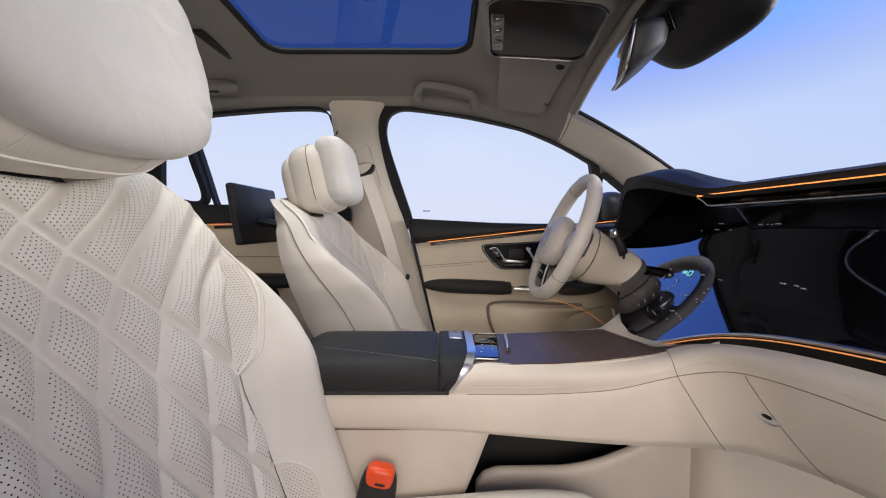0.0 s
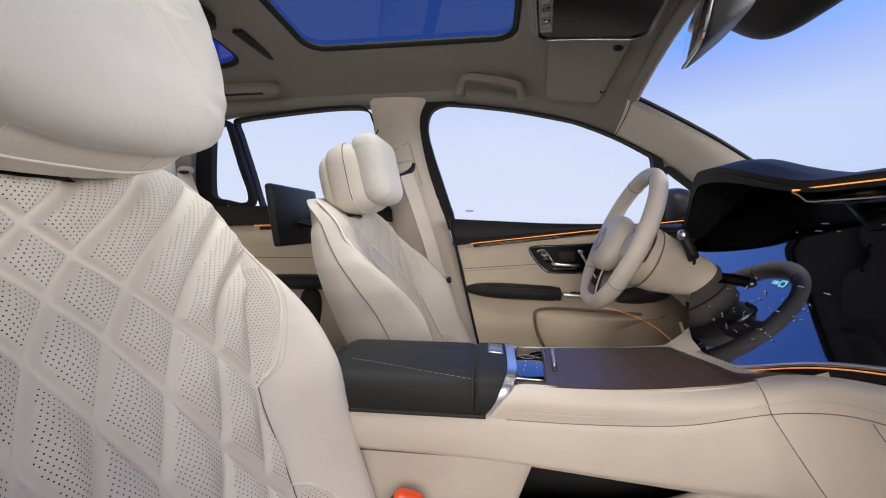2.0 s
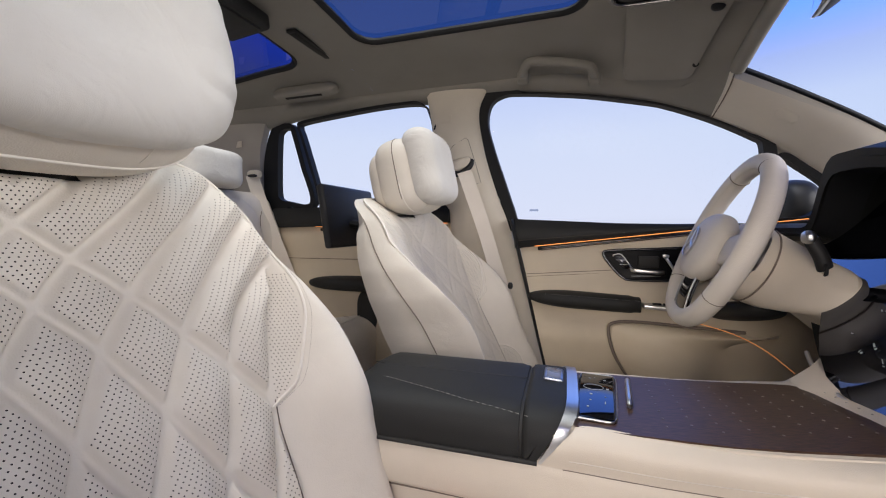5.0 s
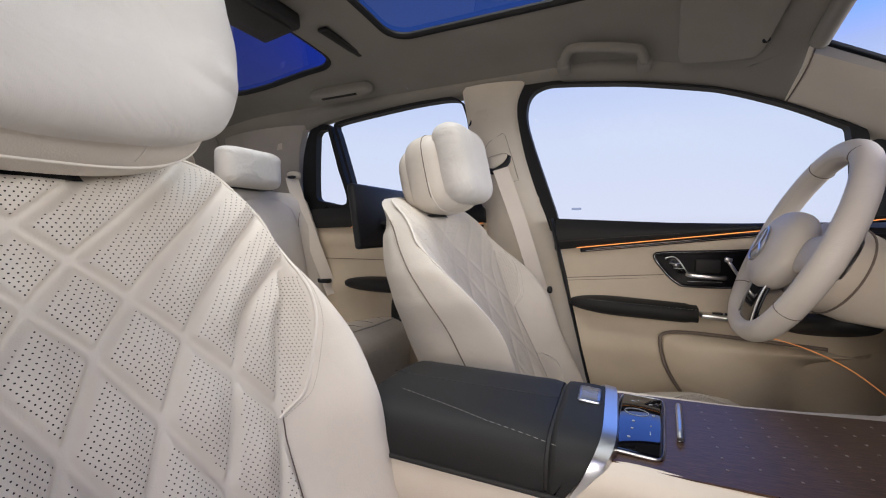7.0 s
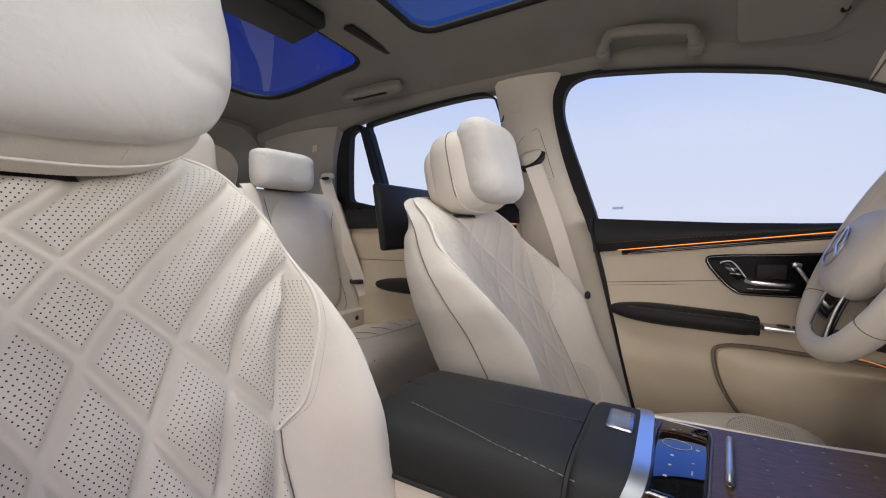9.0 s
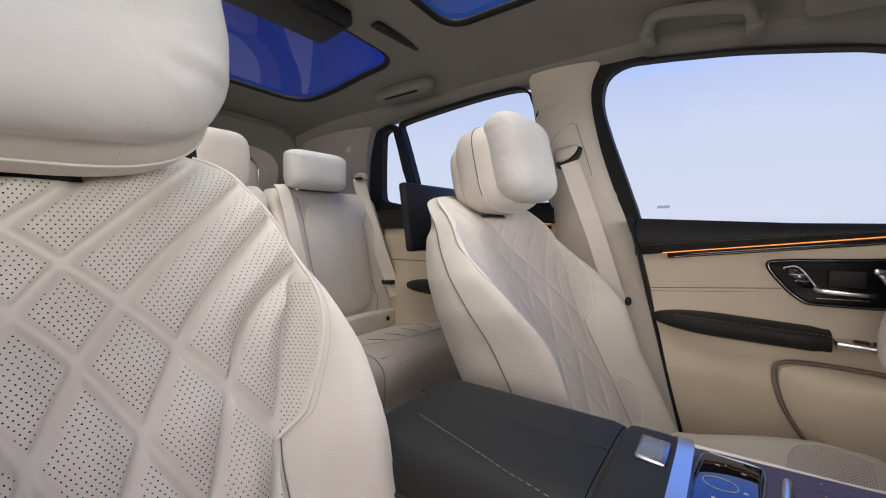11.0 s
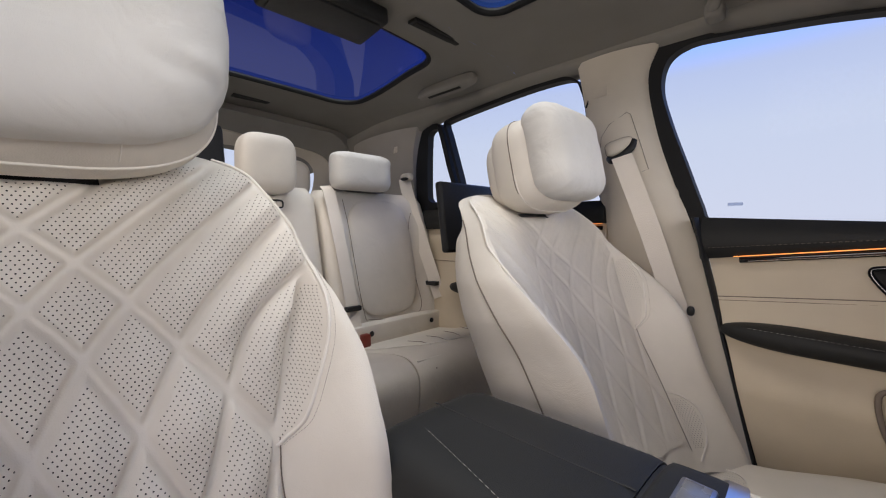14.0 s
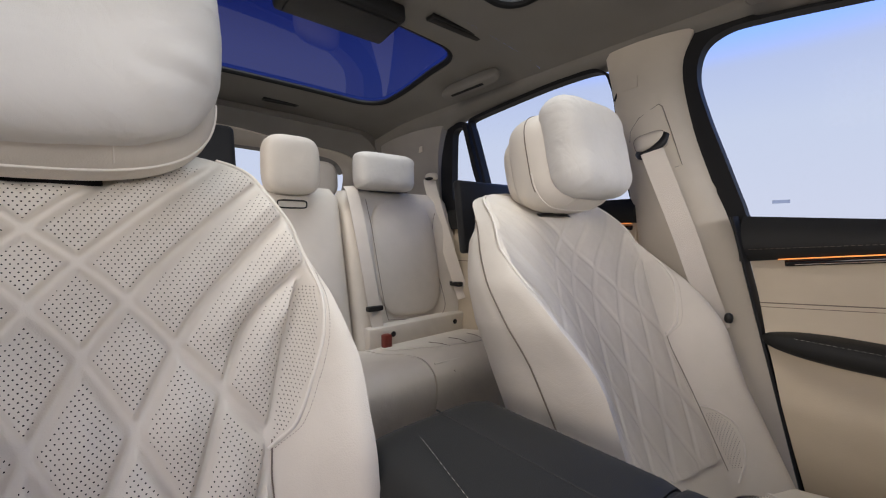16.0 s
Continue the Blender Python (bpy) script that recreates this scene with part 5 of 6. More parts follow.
rings = []
for x in lin(-0.285, 0.30, 32) + lin(0.31, 0.46, 24):
    ze, zt = con_edge(x), con_top(x)
    low = interp(x, [(-0.3, 0.367), (-0.07, 0.367), (0.079, 0.362), (0.24, 0.352), (0.442, 0.346)])
    hw = min(0.135, con_half(x)) - 0.010      # core, inside the side trim
    if x < 0.03:
        zt, hw = 0.420, 0.092
    nw = min(hw - 0.010, interp(x, [(-0.3, 0.094), (0.2, 0.099), (0.29, 0.103), (0.356, 0.111), (0.44, 0.12)]))
    zf = zt if x < 0.03 else con_top(x, 0.1)
    hf = hw if x < 0.03 else con_far(x)
    zi = (lambda y: zt - 0.004) if x < 0.03 else (lambda y: con_top(x, y) - 0.007)
    H = [(0.0, zi(CY)), (nw, zi(CY - nw)), (nw + 0.006, zt), (max(hw - 0.010, nw + 0.007), (zt + ze) / 2 + 0.008 + 0.004 * smooth(0.28, 0.37, x)), (hw - 0.002, ze + 0.004), (hw, ze), (hw + 0.001, ze - 0.003), (hw, (ze + low) / 2), (hw - 0.004, low + 0.006), (hw - 0.011, low), (hw - 0.03, low - 0.004), (0.0, low - 0.004)]
    near = [Vector((x, CY - a, b)) for a, b in H]
    lift = 0.016 * smooth(0.34, 0.42, x)
    F = [(0.09, zf - 0.004), (0.096, zf), (hf - 0.010, zf + lift - 0.004), (hf - 0.002, zf + lift - 0.012), (hf, zf + lift - 0.03), (hf, zf + lift - 0.04), (hf, 0.41), (hf - 0.004, low + 0.006), (hf - 0.011, low), (hf - 0.03, low - 0.004)]
    far_ = [Vector((x, CY + a, b)) for a, b in reversed(F)]
    rings.append(near + far_)
part("body", loft(rings), TRIM, con)
# side trim: one skin that runs along the console and swings round into the dashboard; stations of (top edge, shoulder, lower edge)
FLANK = [((-0.285, -0.084, 0.428), (-0.285, -0.0905, 0.425), (-0.285, -0.088, 0.362)), ((-0.10, -0.085, 0.428), (-0.10, -0.091, 0.425), (-0.10, -0.090, 0.362)),
         ((0.004, -0.085, 0.429), (0.000, -0.0925, 0.425), (0.0, -0.092, 0.360)), ((0.048, -0.079, 0.4695), (0.045, -0.095, 0.4255), (0.045, -0.094, 0.3585)),
         ((0.15, -0.0865, 0.4725), (0.15, -0.102, 0.4285), (0.14, -0.100, 0.353)), ((0.26, -0.089, 0.4810), (0.26, -0.115, 0.4405), (0.27, -0.116, 0.351)),
         ((0.33, -0.090, 0.4915), (0.33, -0.130, 0.463), (0.362, -0.137, 0.358)), ((0.36, -0.093, 0.4985), (0.352, -0.140, 0.473), (0.400, -0.180, 0.379)),
         ((0.386, -0.098, 0.507), (0.372, -0.158, 0.4845), (0.412, -0.204, 0.389)), ((0.403, -0.125, 0.518), (0.388, -0.190, 0.4985), (0.421, -0.232, 0.397)),
         ((0.413, -0.180, 0.5325), (0.396, -0.230, 0.508), (0.428, -0.262, 0.404)), ((0.424, -0.262, 0.5455), (0.400, -0.300, 0.517), (0.435, -0.320, 0.416)),
         ((0.432, -0.375, 0.555), (0.405, -0.400, 0.523), (0.443, -0.420, 0.428)), ((0.445, -0.72, 0.575), (0.425, -0.72, 0.535), (0.46, -0.72, 0.44))]
def flank_at(k, i):
    P = [Vector(q[k]) for q in FLANK]
    P = [2 * P[0] - P[1]] + P + [2 * P[-1] - P[-2]]
    j = min(int(i), len(FLANK) - 2)
    w = i - j
    a, b, c, d = P[j:j + 4]
    t0, t1 = (c - a) * 0.5, (d - b) * 0.5
    m = (c - b).length
    t0, t1 = t0 * min(1, 1.6 * m / max(t0.length, 1e-6)), t1 * min(1, 1.6 * m / max(t1.length, 1e-6))
    return b * (1 + 2 * w) * (1 - w) ** 2 + t0 * w * (1 - w) ** 2 + c * w * w * (3 - 2 * w) + t1 * w * w * (w - 1)
def flank(i, t):
    """Point of the side trim at station i; t runs 0 at the top edge, 0.4 at the shoulder, 0.9 at the lower edge, 1 underneath."""
    A, B, C = flank_at(0, i), flank_at(1, i), flank_at(2, i)
    d = flank_at(1, min(i + 0.05, len(FLANK) - 1)) - flank_at(1, max(i - 0.05, 0))
    n = Vector((d.y, -d.x, 0)).normalized()      # outwards, to the passenger
    if t < 0.4:
        s = t / 0.4
        h = (A - B).length
        p = A.lerp(B, s) + (n + Vector((0, 0, 0.9))) * 0.20 * h * math.sin(math.pi * s) * (0.8 + 0.4 * s)
    elif t <= 0.9:
        s = (t - 0.4) / 0.5
        p = B.lerp(C, s) + n * (0.0012 * min(1, s * 12) + 0.004 * math.sin(math.pi * s)) - n * 0.006 * smooth(0.88, 1.0, s)
    else:
        s = (t - 0.9) / 0.1
        p = C - n * (0.006 + 0.05 * s) - Vector((0, 0, 0.003 * s))
    return p
part("side_trim", sheet(flank, lin(0, len(FLANK) - 1, 150), lin(0, 0.4, 15) + lin(0.403, 0.9, 24) + lin(0.91, 1.0, 5)), TRIM, con, "cream leather side trim sweeping up into the dashboard")
part("shoulder_seam", sweep([flank(i, 0.4) for i in lin(2.9, 13, 120)], 0.0006, 0.0006), SEAM, con)
part("stitch_line", sweep([flank(i, 0.335) + Vector((-0.0003, -0.0003, 0.0003)) for i in lin(3.0, 13, 120)], 0.00045, 0.00045), STITCH, con)
part("end_seam", sweep([flank(7.0, t) + Vector((-0.0002, -0.0004, 0)) for t in lin(0.02, 0.9, 40)], 0.0005, 0.0005), SEAM, con)
part("end_seam", sweep([flank(9.7 + 2.0 * (t - 0.41), t) + Vector((-0.0004, -0.0002, 0)) for t in lin(0.41, 0.9, 30)], 0.0004, 0.0004), SEAM, con)
part("lower_body", loft([[Vector((x, CY + sy_ * w, z)) for sy_, w, z in ((-1, 0.092, 0.37), (-1, 0.097, 0.29), (-1, 0.092, 0.10), (1, 0.092, 0.10), (1, 0.097, 0.29), (1, 0.092, 0.37))] for x in lin(-0.32, -0.04, 8)] + [[Vector((-0.032 + 0.395 * (z - 0.10), CY + sy_ * w, z)) for sy_, w, z in ((-1, 0.092, 0.37), (-1, 0.097, 0.29), (-1, 0.092, 0.10), (1, 0.092, 0.10), (1, 0.097, 0.29), (1, 0.092, 0.37))]] + [[Vector((-0.02 + 0.395 * (z - 0.10), CY + sy_ * (w - 0.01), z)) for sy_, w, z in ((-1, 0.092, 0.37), (-1, 0.097, 0.29), (-1, 0.092, 0.10), (1, 0.092, 0.10), (1, 0.097, 0.29), (1, 0.092, 0.37))]]), TRIM, con)
part("lower_seam", sweep([(x, CY - 0.094, 0.362) for x in lin(-0.30, 0.06, 12)], 0.002, 0.002), SEAM, con)
def tray_top(x):
    return interp(x, [(0.062, 0.222), (0.075, 0.240), (0.10, 0.249), (0.22, 0.251), (0.26, 0.257), (0.30, 0.268), (0.343, 0.285), (0.40, 0.312), (0.46, 0.336)])
def tray_ring(x):
    zt = tray_top(x)
    prof_ = [(-0.016, 0.10), (-0.020, 0.16), (-0.020, zt - 0.02), (-0.020, zt - 0.010), (-0.0175, zt - 0.004), (-0.012, zt - 0.0008), (-0.006, zt), (0.0, zt - 0.003), (0.005, zt - 0.012), (0.008, 0.15), (0.008, 0.11), (0.0, 0.10)]
    return [Vector((x, y, z)) for y, z in prof_]
part("tray", loft([tray_ring(x) for x in lin(0.062, 0.10, 8) + lin(0.11, 0.46, 50)]), TRIM, con, "cream storage tray below the console bridge")
# near-black boxes in place of the deep shade under the bridge
part("tray_well", join(box(0.03, 0.47, CY + 0.075, CY + 0.095, 0.10, 0.345, 0.004), box(0.03, 0.47, 0.010, CY + 0.074, 0.08, 0.12, 0.004)), HOLE, con, "near-black boxes for the shade behind the tray")
part("footwell_panel", box(0.455, 0.95, -0.065, 0.20, 0.04, 0.372, 0.045, 6), TRIM, con, "rounded cream panel of the footwell")

# wood panel
wood = sheet(lambda x, s: Vector((x, CY + s * interp(x, [(0.03, 0.088), (0.1, 0.095), (0.2, 0.100), (0.29, 0.102), (0.356, 0.110), (0.42, 0.118)]) if s < 0 else CY + s * interp(x, [(0.03, 0.084), (0.2, 0.09), (0.30, 0.10), (0.42, 0.11)]), con_top(x, CY + 0.1 * s) + 0.0015 - 0.011 * smooth(0.335, 0.385, x) * smooth(-0.9, -0.3, s))), lin(0.045, 0.415, 40), lin(-1, 1, 14), (0, 0, -0.006))
part("wood_panel", wood, WOOD, con, "dark open-pore wood with tiny star inlays")
part("panel_split", sweep([(0.125, CY + 0.083, 0.4712), (0.113, CY, 0.4712), (0.105, CY - 0.090, 0.4710)], 0.0012, 0.0012), HOLE, con)
stars = []
rng = random.Random(3)
for i in range(9):
    for j in range(8):
        x = 0.15 + 0.027 * i
        y = CY - 0.07 + 0.021 * j + (0.010 if i % 2 else 0)
        if y < CY + 0.085 and y > CY - interp(x, [(0.2, 0.088), (0.42, 0.095)]):
            for a in (0, 60, 120):
                stars.append(turned(box(-0.0013, 0.0013, -0.0002, 0.0002, -0.0002, 0.0002, 0), Matrix.Translation((x, y, con_top(x, y) + 0.0020)) @ Matrix.Rotation(radians(a), 4, "Z")))
tagged(part("star_inlay", join(*stars), STAR, con), kind="stuff")

# touch pad, slider
pad_m = Matrix.Translation((0.080, CY + 0.000, 0.4720)) @ Matrix.Rotation(radians(-5.5), 4, "Z")
part("control_pad", turned(box(-0.024, 0.024, -0.074, 0.074, -0.004, 0.004, 0.0035, 3), pad_m), SCREEN, con, "glossy black touch pad with white symbols")
part("pad_frame", turned(sweep([Vector((0.0255 * math.copysign(abs(math.cos(a)) ** 0.25, math.cos(a)), 0.0755 * math.copysign(abs(math.sin(a)) ** 0.25, math.sin(a)), 0.0015)) for a in lin(0, 2 * math.pi, 65)[:-1]], 0.0011, 0.0018, closed=True, sides=8), pad_m), CHROME, con)
ic = []
for ix, iy, w, h in ((-0.010, 0.052, 0.006, 0.0016), (-0.004, 0.056, 0.002, 0.002), (0.010, 0.050, 0.006, 0.0016), (-0.006, -0.005, 0.005, 0.0045), (-0.006, -0.024, 0.004, 0.004), (-0.008, -0.045, 0.005, 0.0045), (0.012, -0.028, 0.0016, 0.012), (0.012, -0.010, 0.003, 0.001), (0.014, 0.018, 0.005, 0.004)):
    w, h = 0.62 * w, 0.62 * h
    ic.append(turned(box(ix - w / 2, ix + w / 2, iy - h / 2, iy + h / 2, 0.0041, 0.0045, 0), pad_m))
ic.append(turned(sweep([Vector((-0.004 + 0.013 * math.cos(a), 0.020 + 0.0095 * math.sin(a), 0.0043)) for a in lin(0, 2 * math.pi, 25)[:-1]], 0.0004, 0.0003, closed=True, sides=6), pad_m))
tagged(part("pad_symbols", join(*ic), ICON, con), kind="stuff")
part("cover_handle", sweep(spline([(0.1255, CY + 0.048, 0.474), (0.1245, CY + 0.046, 0.480), (0.118, CY - 0.022, 0.480), (0.1175, CY - 0.026, 0.474)], 16), 0.0035, 0.0035, sides=10), CHROME, con, "chrome pull of the sliding cover")

# armrest lid
def lid_ring(x, grow=0.0, drop=0.0):
    pts = []
    for k in range(48):
        a = 2 * math.pi * k / 48
        c, q = math.cos(a), math.sin(a)
        y = CY + (0.103 + grow) * math.copysign(abs(c) ** (0.42 if q > 0 else 0.25), c)
        z = 0.430 + (0.054 + grow - drop) * abs(q) ** 0.55 if q > 0 else 0.430 - 0.004 * abs(q) ** 0.3
        pts.append(Vector((x, y, z)))
    return pts


rings = []
for i, x in enumerate(lin(-0.285, -0.012, 24)):
    e = min(1.0, (x + 0.285) / 0.05)
    d = 0.035 * (1 - math.sqrt(max(0, 1 - (1 - e) ** 2)))
    f = max(0.0, (x + 0.018) / 0.006)
    rings.append(lid_ring(x, -0.012 * (1 - e) - 0.002 * f, d))
part("armrest_lid", loft(rings), DARK, con, "graphite leather armrest lid")
rings = [lid_ring(x, g) for x, g in ((-0.008, -0.003), (-0.005, 0.0), (0.0, 0.001), (0.012, 0.001), (0.024, 0.0))]
fr = []
for r, x in zip(rings, (-0.008, -0.005, 0.0, 0.012, 0.024)):
    fr.append([Vector((p.x + (0.034 * ((p.z - 0.430) / 0.054) - 0.014) * (1 if x > 0.005 else 0), p.y, p.z)) for p in r])
part("armrest_front", loft(fr), DARK, con, "graphite leather armrest end")
part("lid_core", loft([lid_ring(x, -0.004) for x in (-0.04, 0.0, 0.015)]), HOLE, con)
ctop = [lid_ring(0.024, 0.0025)[k] for k in range(0, 25)]
band_path = [Vector((p.x + 0.034 * ((p.z - 0.430) / 0.054) - 0.011, p.y, p.z)) for p in ctop]
brings = []
for i, p in enumerate(band_path):
    w = 0.18 + 0.82 * smooth(0.438, 0.480, p.z)
    brings.append([p + Vector((-0.006 * w, 0, 0.0)), p + Vector((0.008 * w, 0, -0.001)), p + Vector((0.010 * w, 0, -0.012 * w)), p + Vector((-0.006 * w, 0, -0.010 * w))])
part("chrome_band", loft(brings), CHROME, con, "satin chrome band")
part("release_tab", turned(box(-0.015, 0.012, -0.023, 0.023, -0.003, 0.0025, 0.003), Matrix.Translation((0.026, CY + 0.026, 0.4862)) @ Matrix.Rotation(radians(4), 4, "Y")), mat("blue_grey_metal", (0.36, 0.39, 0.46), 0.32, 1.0, vary=0.05), con, "satin chrome release button")
part("tab_inset", turned(box(-0.0118, 0.0085, -0.0190, 0.0190, 0.000, 0.0030, 0.0015, 2), Matrix.Translation((0.026, CY + 0.026, 0.4862)) @ Matrix.Rotation(radians(4), 4, "Y")), mat("grey_gloss", (0.17, 0.17, 0.18), 0.28, vary=0.04), con, "grey inset of the release button")
part("lid_gap", sweep([(x, CY - 0.1030, 0.4265) for x in lin(-0.275, 0.01, 8)], 0.003, 0.003), HOLE, con)
for sg in (-1, 1):
    ly = (lambda x: interp(x, [(-0.24, -0.027), (-0.22, -0.032), (-0.156, -0.049), (-0.08, -0.068), (0.03, -0.085)])) if sg < 0 else (lambda x: CY + 0.086 - 0.010 * smooth(-0.1, -0.26, x))
    lz = lambda x, y: 0.430 + 0.054 * (1 - min(0.99, abs(y - CY) / 0.103) ** (2 / 0.42)) ** 0.275 - 0.006 * smooth(-0.2, -0.26, x)
    for xa, xz in ((-0.24, -0.014), (-0.006, 0.022)):
        part("stitch_line", dashes([(x, ly(x), lz(x, ly(x)) + 0.0006) for x in lin(xa, xz, 14)], r=0.00035), LIDSTITCH, con)
part("lid_seam", sweep([(x, CY + 0.008, 0.4840) for x in lin(-0.25, -0.012, 10)], 0.0012, 0.0006), HOLE, con)

# buckle by the passenger seat
bk = thing("belt_buckle", "black belt buckle with red release beside the console", "buckle")
bk_m = Matrix.Translation((-0.100, -0.125, 0.300)) @ Matrix.Rotation(radians(12), 4, "Y")
part("housing", turned(cushion(0.030, 0.0135, 0.070, 3.6, 32, 20), bk_m @ Matrix.Translation((0, 0, -0.044))), PLASTIC, bk)
rel = part("release", turned(cushion(0.0225, 0.0150, 0.017, 3.4, 28, 14), bk_m @ Matrix.Translation((0, -0.001, 0.0105))), RED, bk, "red release button")
part("latch_slot", turned(cushion(0.013, 0.0165, 0.0035, 3.0, 20, 10), bk_m @ Matrix.Translation((0.002, -0.001, 0.004))), HOLE, rel, "dark latch slot")

# ---- dashboard ----
dash = thing("dashboard", "dark dashboard with full-width black glass screen and cream lower pad", "dashboard")


def zb(y):
    return eased(y, [(-0.75, 0.590), (-0.36, 0.572), (-0.294, 0.566), (-0.226, 0.558), (-0.17, 0.548), (-0.11, 0.532), (-0.072, 0.516), (-0.03, 0.496), (0.0, 0.483), (0.03, 0.477), (0.09, 0.474), (0.17, 0.482), (0.22, 0.496), (0.30, 0.525), (0.42, 0.575), (0.75, 0.60)], 0.05)


def glass_x(z, y=-0.1):
    """The screen lies in one raked plane, steeper at the top, that turns slightly away before the driver."""
    return 0.426 + 0.76 * (z - 0.53) - 0.30 * 0.015 * math.log1p(math.exp((z - 0.675) / 0.015)) + 0.05 * (0.03 * math.log1p(math.exp((y + 0.02) / 0.03)))


def xb(y):
    return glass_x(zb(y), y)


def hood(y):
    return smooth(0.02, 0.27, y) * (1 - smooth(0.31, 0.47, y))


def x_top(y):
    return 0.515 - 0.03 * hood(y)


ys = lin(-0.72, 0.73, 90)
def top_pt(y, t):
    h = hood(y)
    e = -0.075 * smooth(0.31, 0.47, y)
    pr = [(1.10, 0.785), (0.85, 0.782 + e), (0.66, 0.780 + 0.018 * h + e), (0.57, 0.779 + 0.058 * h + e), (0.535, 0.776 + 0.060 * h + e), (x_top(y) - 0.006, 0.769 + 0.052 * h + e), (x_top(y) - 0.002, 0.7625 + 0.040 * h + e)]
    k = t * (len(pr) - 1)
    i = min(int(k), len(pr) - 2)
    f = k - i
    return Vector((pr[i][0] * (1 - f) + pr[i + 1][0] * f, y, pr[i][1] * (1 - f) + pr[i + 1][1] * f))
part("upper_pad", sheet(top_pt, ys, lin(0, 1, 31), (0, 0, -0.012)), DARK, dash, "graphite leather dashboard top")


def z_scr(y):
    return 0.735 + 0.056 * hood(y) - 0.075 * smooth(0.31, 0.47, y)


def scr(y, t):
    z = z_scr(y) * (1 - t) + zb(y) * t
    return Vector((glass_x(z, y), y, z))
part("screen", sheet(lambda u, t: scr(-0.72 + u * (0.72 + 0.47 - 0.27 * t ** 3.0 - 0.06 * max(0.0, (t - 0.85) / 0.15) ** 3), t), lin(0, 1, 130), lin(0, 1, 30), (0.012, 0, -0.004)), SCREEN, dash, "black glass screen panel")
def vent_low(y):
    """Height of the vent's lower lip: it turns up to meet the light strip at its end."""
    return 0.7375 + 0.018 * smooth(0.045, 0.078, y)
vent_ys = lin(-0.72, 0.078, 60)
part("vent_recess", sheet(lambda y, t: Vector((x_top(y) + 0.006 + 0.045 * math.sin(math.pi * t) ** 0.7, y, 0.7555 * (1 - t) + vent_low(y) * t)), vent_ys, lin(0, 1, 10)), PLASTIC, dash, "black air vent slot")
part("vent_lip", loft([[Vector((x_top(y) + a, y, vent_low(y) + b)) for a, b in ((0.000, 0.000), (0.001, 0.0022), (0.006, 0.003), (0.066, 0.003), (0.066, -0.006), (0.004, -0.0035))] for y in vent_ys]), BLACK, dash, "glossy black lower lip of the vent")
part("lip_edge", sweep([(x_top(y) - 0.0005, y, vent_low(y) - 0.001) for y in vent_ys], 0.0010, 0.0012), CHROME, dash)
part("hood_liner", sheet(lambda y, t: Vector((x_top(y) + 0.004 + 0.062 * t, y, (0.7585 + 0.037 * hood(y) - 0.075 * smooth(0.31, 0.47, y)) * (1 - t) + z_scr(y) * t)), lin(0.074, 0.73, 44), lin(0, 1, 8)), PLASTIC, dash, "black liner under the instrument hood")
part("light_strip", sweep([(x_top(y) - 0.002, y, 0.7575) for y in lin(-0.72, 0.074, 30)], 0.0022, 0.0020), GLOW, dash, "glowing amber light strip")
part("vent_bar", sweep([(x_top(y) + 0.022, y, 0.7445) for y in lin(-0.72, 0.02, 24)], 0.002, 0.0012), CHROME, dash)
for y in (-0.03, -0.16, -0.42):
    part("vent_knob", sweep([(x_top(y) + 0.016, y - 0.012, 0.7445), (x_top(y) + 0.016, y + 0.012, 0.7445)], 0.004, 0.003), CHROME, dash, "chrome vent slider")
# near-black filler strip, painted shade between metal edge and side trim
part("edge_recess", sheet(lambda y, t: Vector((xb(y) + 0.004 + 0.006 * t, y, zb(y) - 0.004 - 0.03 * t)), lin(-0.6, 0.12, 60), (0.0, 0.5, 1.0), (0.004, 0, 0)), HOLE, dash, "near-black strip for the shade under the metal edge")
part("screen_edge", sweep([(xb(y) - 0.003, y, zb(y) - 0.003) for y in ys if y < 0.235], 0.0035, 0.003), CHROME, dash, "brushed metal lower edge")
part("lower_light_strip", sweep([(xb(y) - 0.0065, y, zb(y) - 0.0082) for y in ys if y < 0.085], 0.0007, 0.0009), GLOW_SOFT, dash, "glowing amber light strip")


lock_m = Matrix.Translation((0.4065, -0.241, 0.460)) @ Matrix.Rotation(radians(-84), 4, "Z") @ Matrix.Rotation(radians(-20), 4, "X")
lock = tagged(new("glovebox_lock"), "oval chrome glovebox lock on the cream trim", "lock")
part("bezel", turned(cushion(0.017, 0.0035, 0.0075, 2.2, 28, 10), lock_m), CHROME, lock)
part("keyhole", turned(cushion(0.011, 0.0041, 0.0042, 2.2, 20, 8), lock_m), BLACK, lock, "dark key slot")
# driver side below the screen: cream cowl sweeping from the console to the door
def sweep_cowl(y, t):
    x0, z0 = xb(y) + 0.006, zb(y) - 0.016
    pr = [(x0, z0), (x0 - 0.02, z0 - 0.004), (x0 - 0.035, z0 - 0.022), (x0 - 0.01, z0 - 0.055), (x0 + 0.06, z0 - 0.09), (x0 + 0.2, z0 - 0.2)]
    k = t * (len(pr) - 1)
    i = min(int(k), len(pr) - 2)
    f = k - i
    return Vector((pr[i][0] * (1 - f) + pr[i + 1][0] * f, y, pr[i][1] * (1 - f) + pr[i + 1][1] * f))
part("knee_panel", turned(cushion(0.055, 0.13, 0.022, 2.6, 36, 18), Matrix.Translation((0.435, 0.53, 0.500)) @ Matrix.Rotation(radians(-14), 4, "X")), DARK, dash, "dark rounded knee panel under the column")
part("knee_pad", sheet(lambda y, t: sweep_cowl(y, t) + Vector((0.05, 0, 0)), lin(0.26, 0.73, 36), lin(0, 1, 24)), DARK, dash, "dark knee pad below the instrument screen")

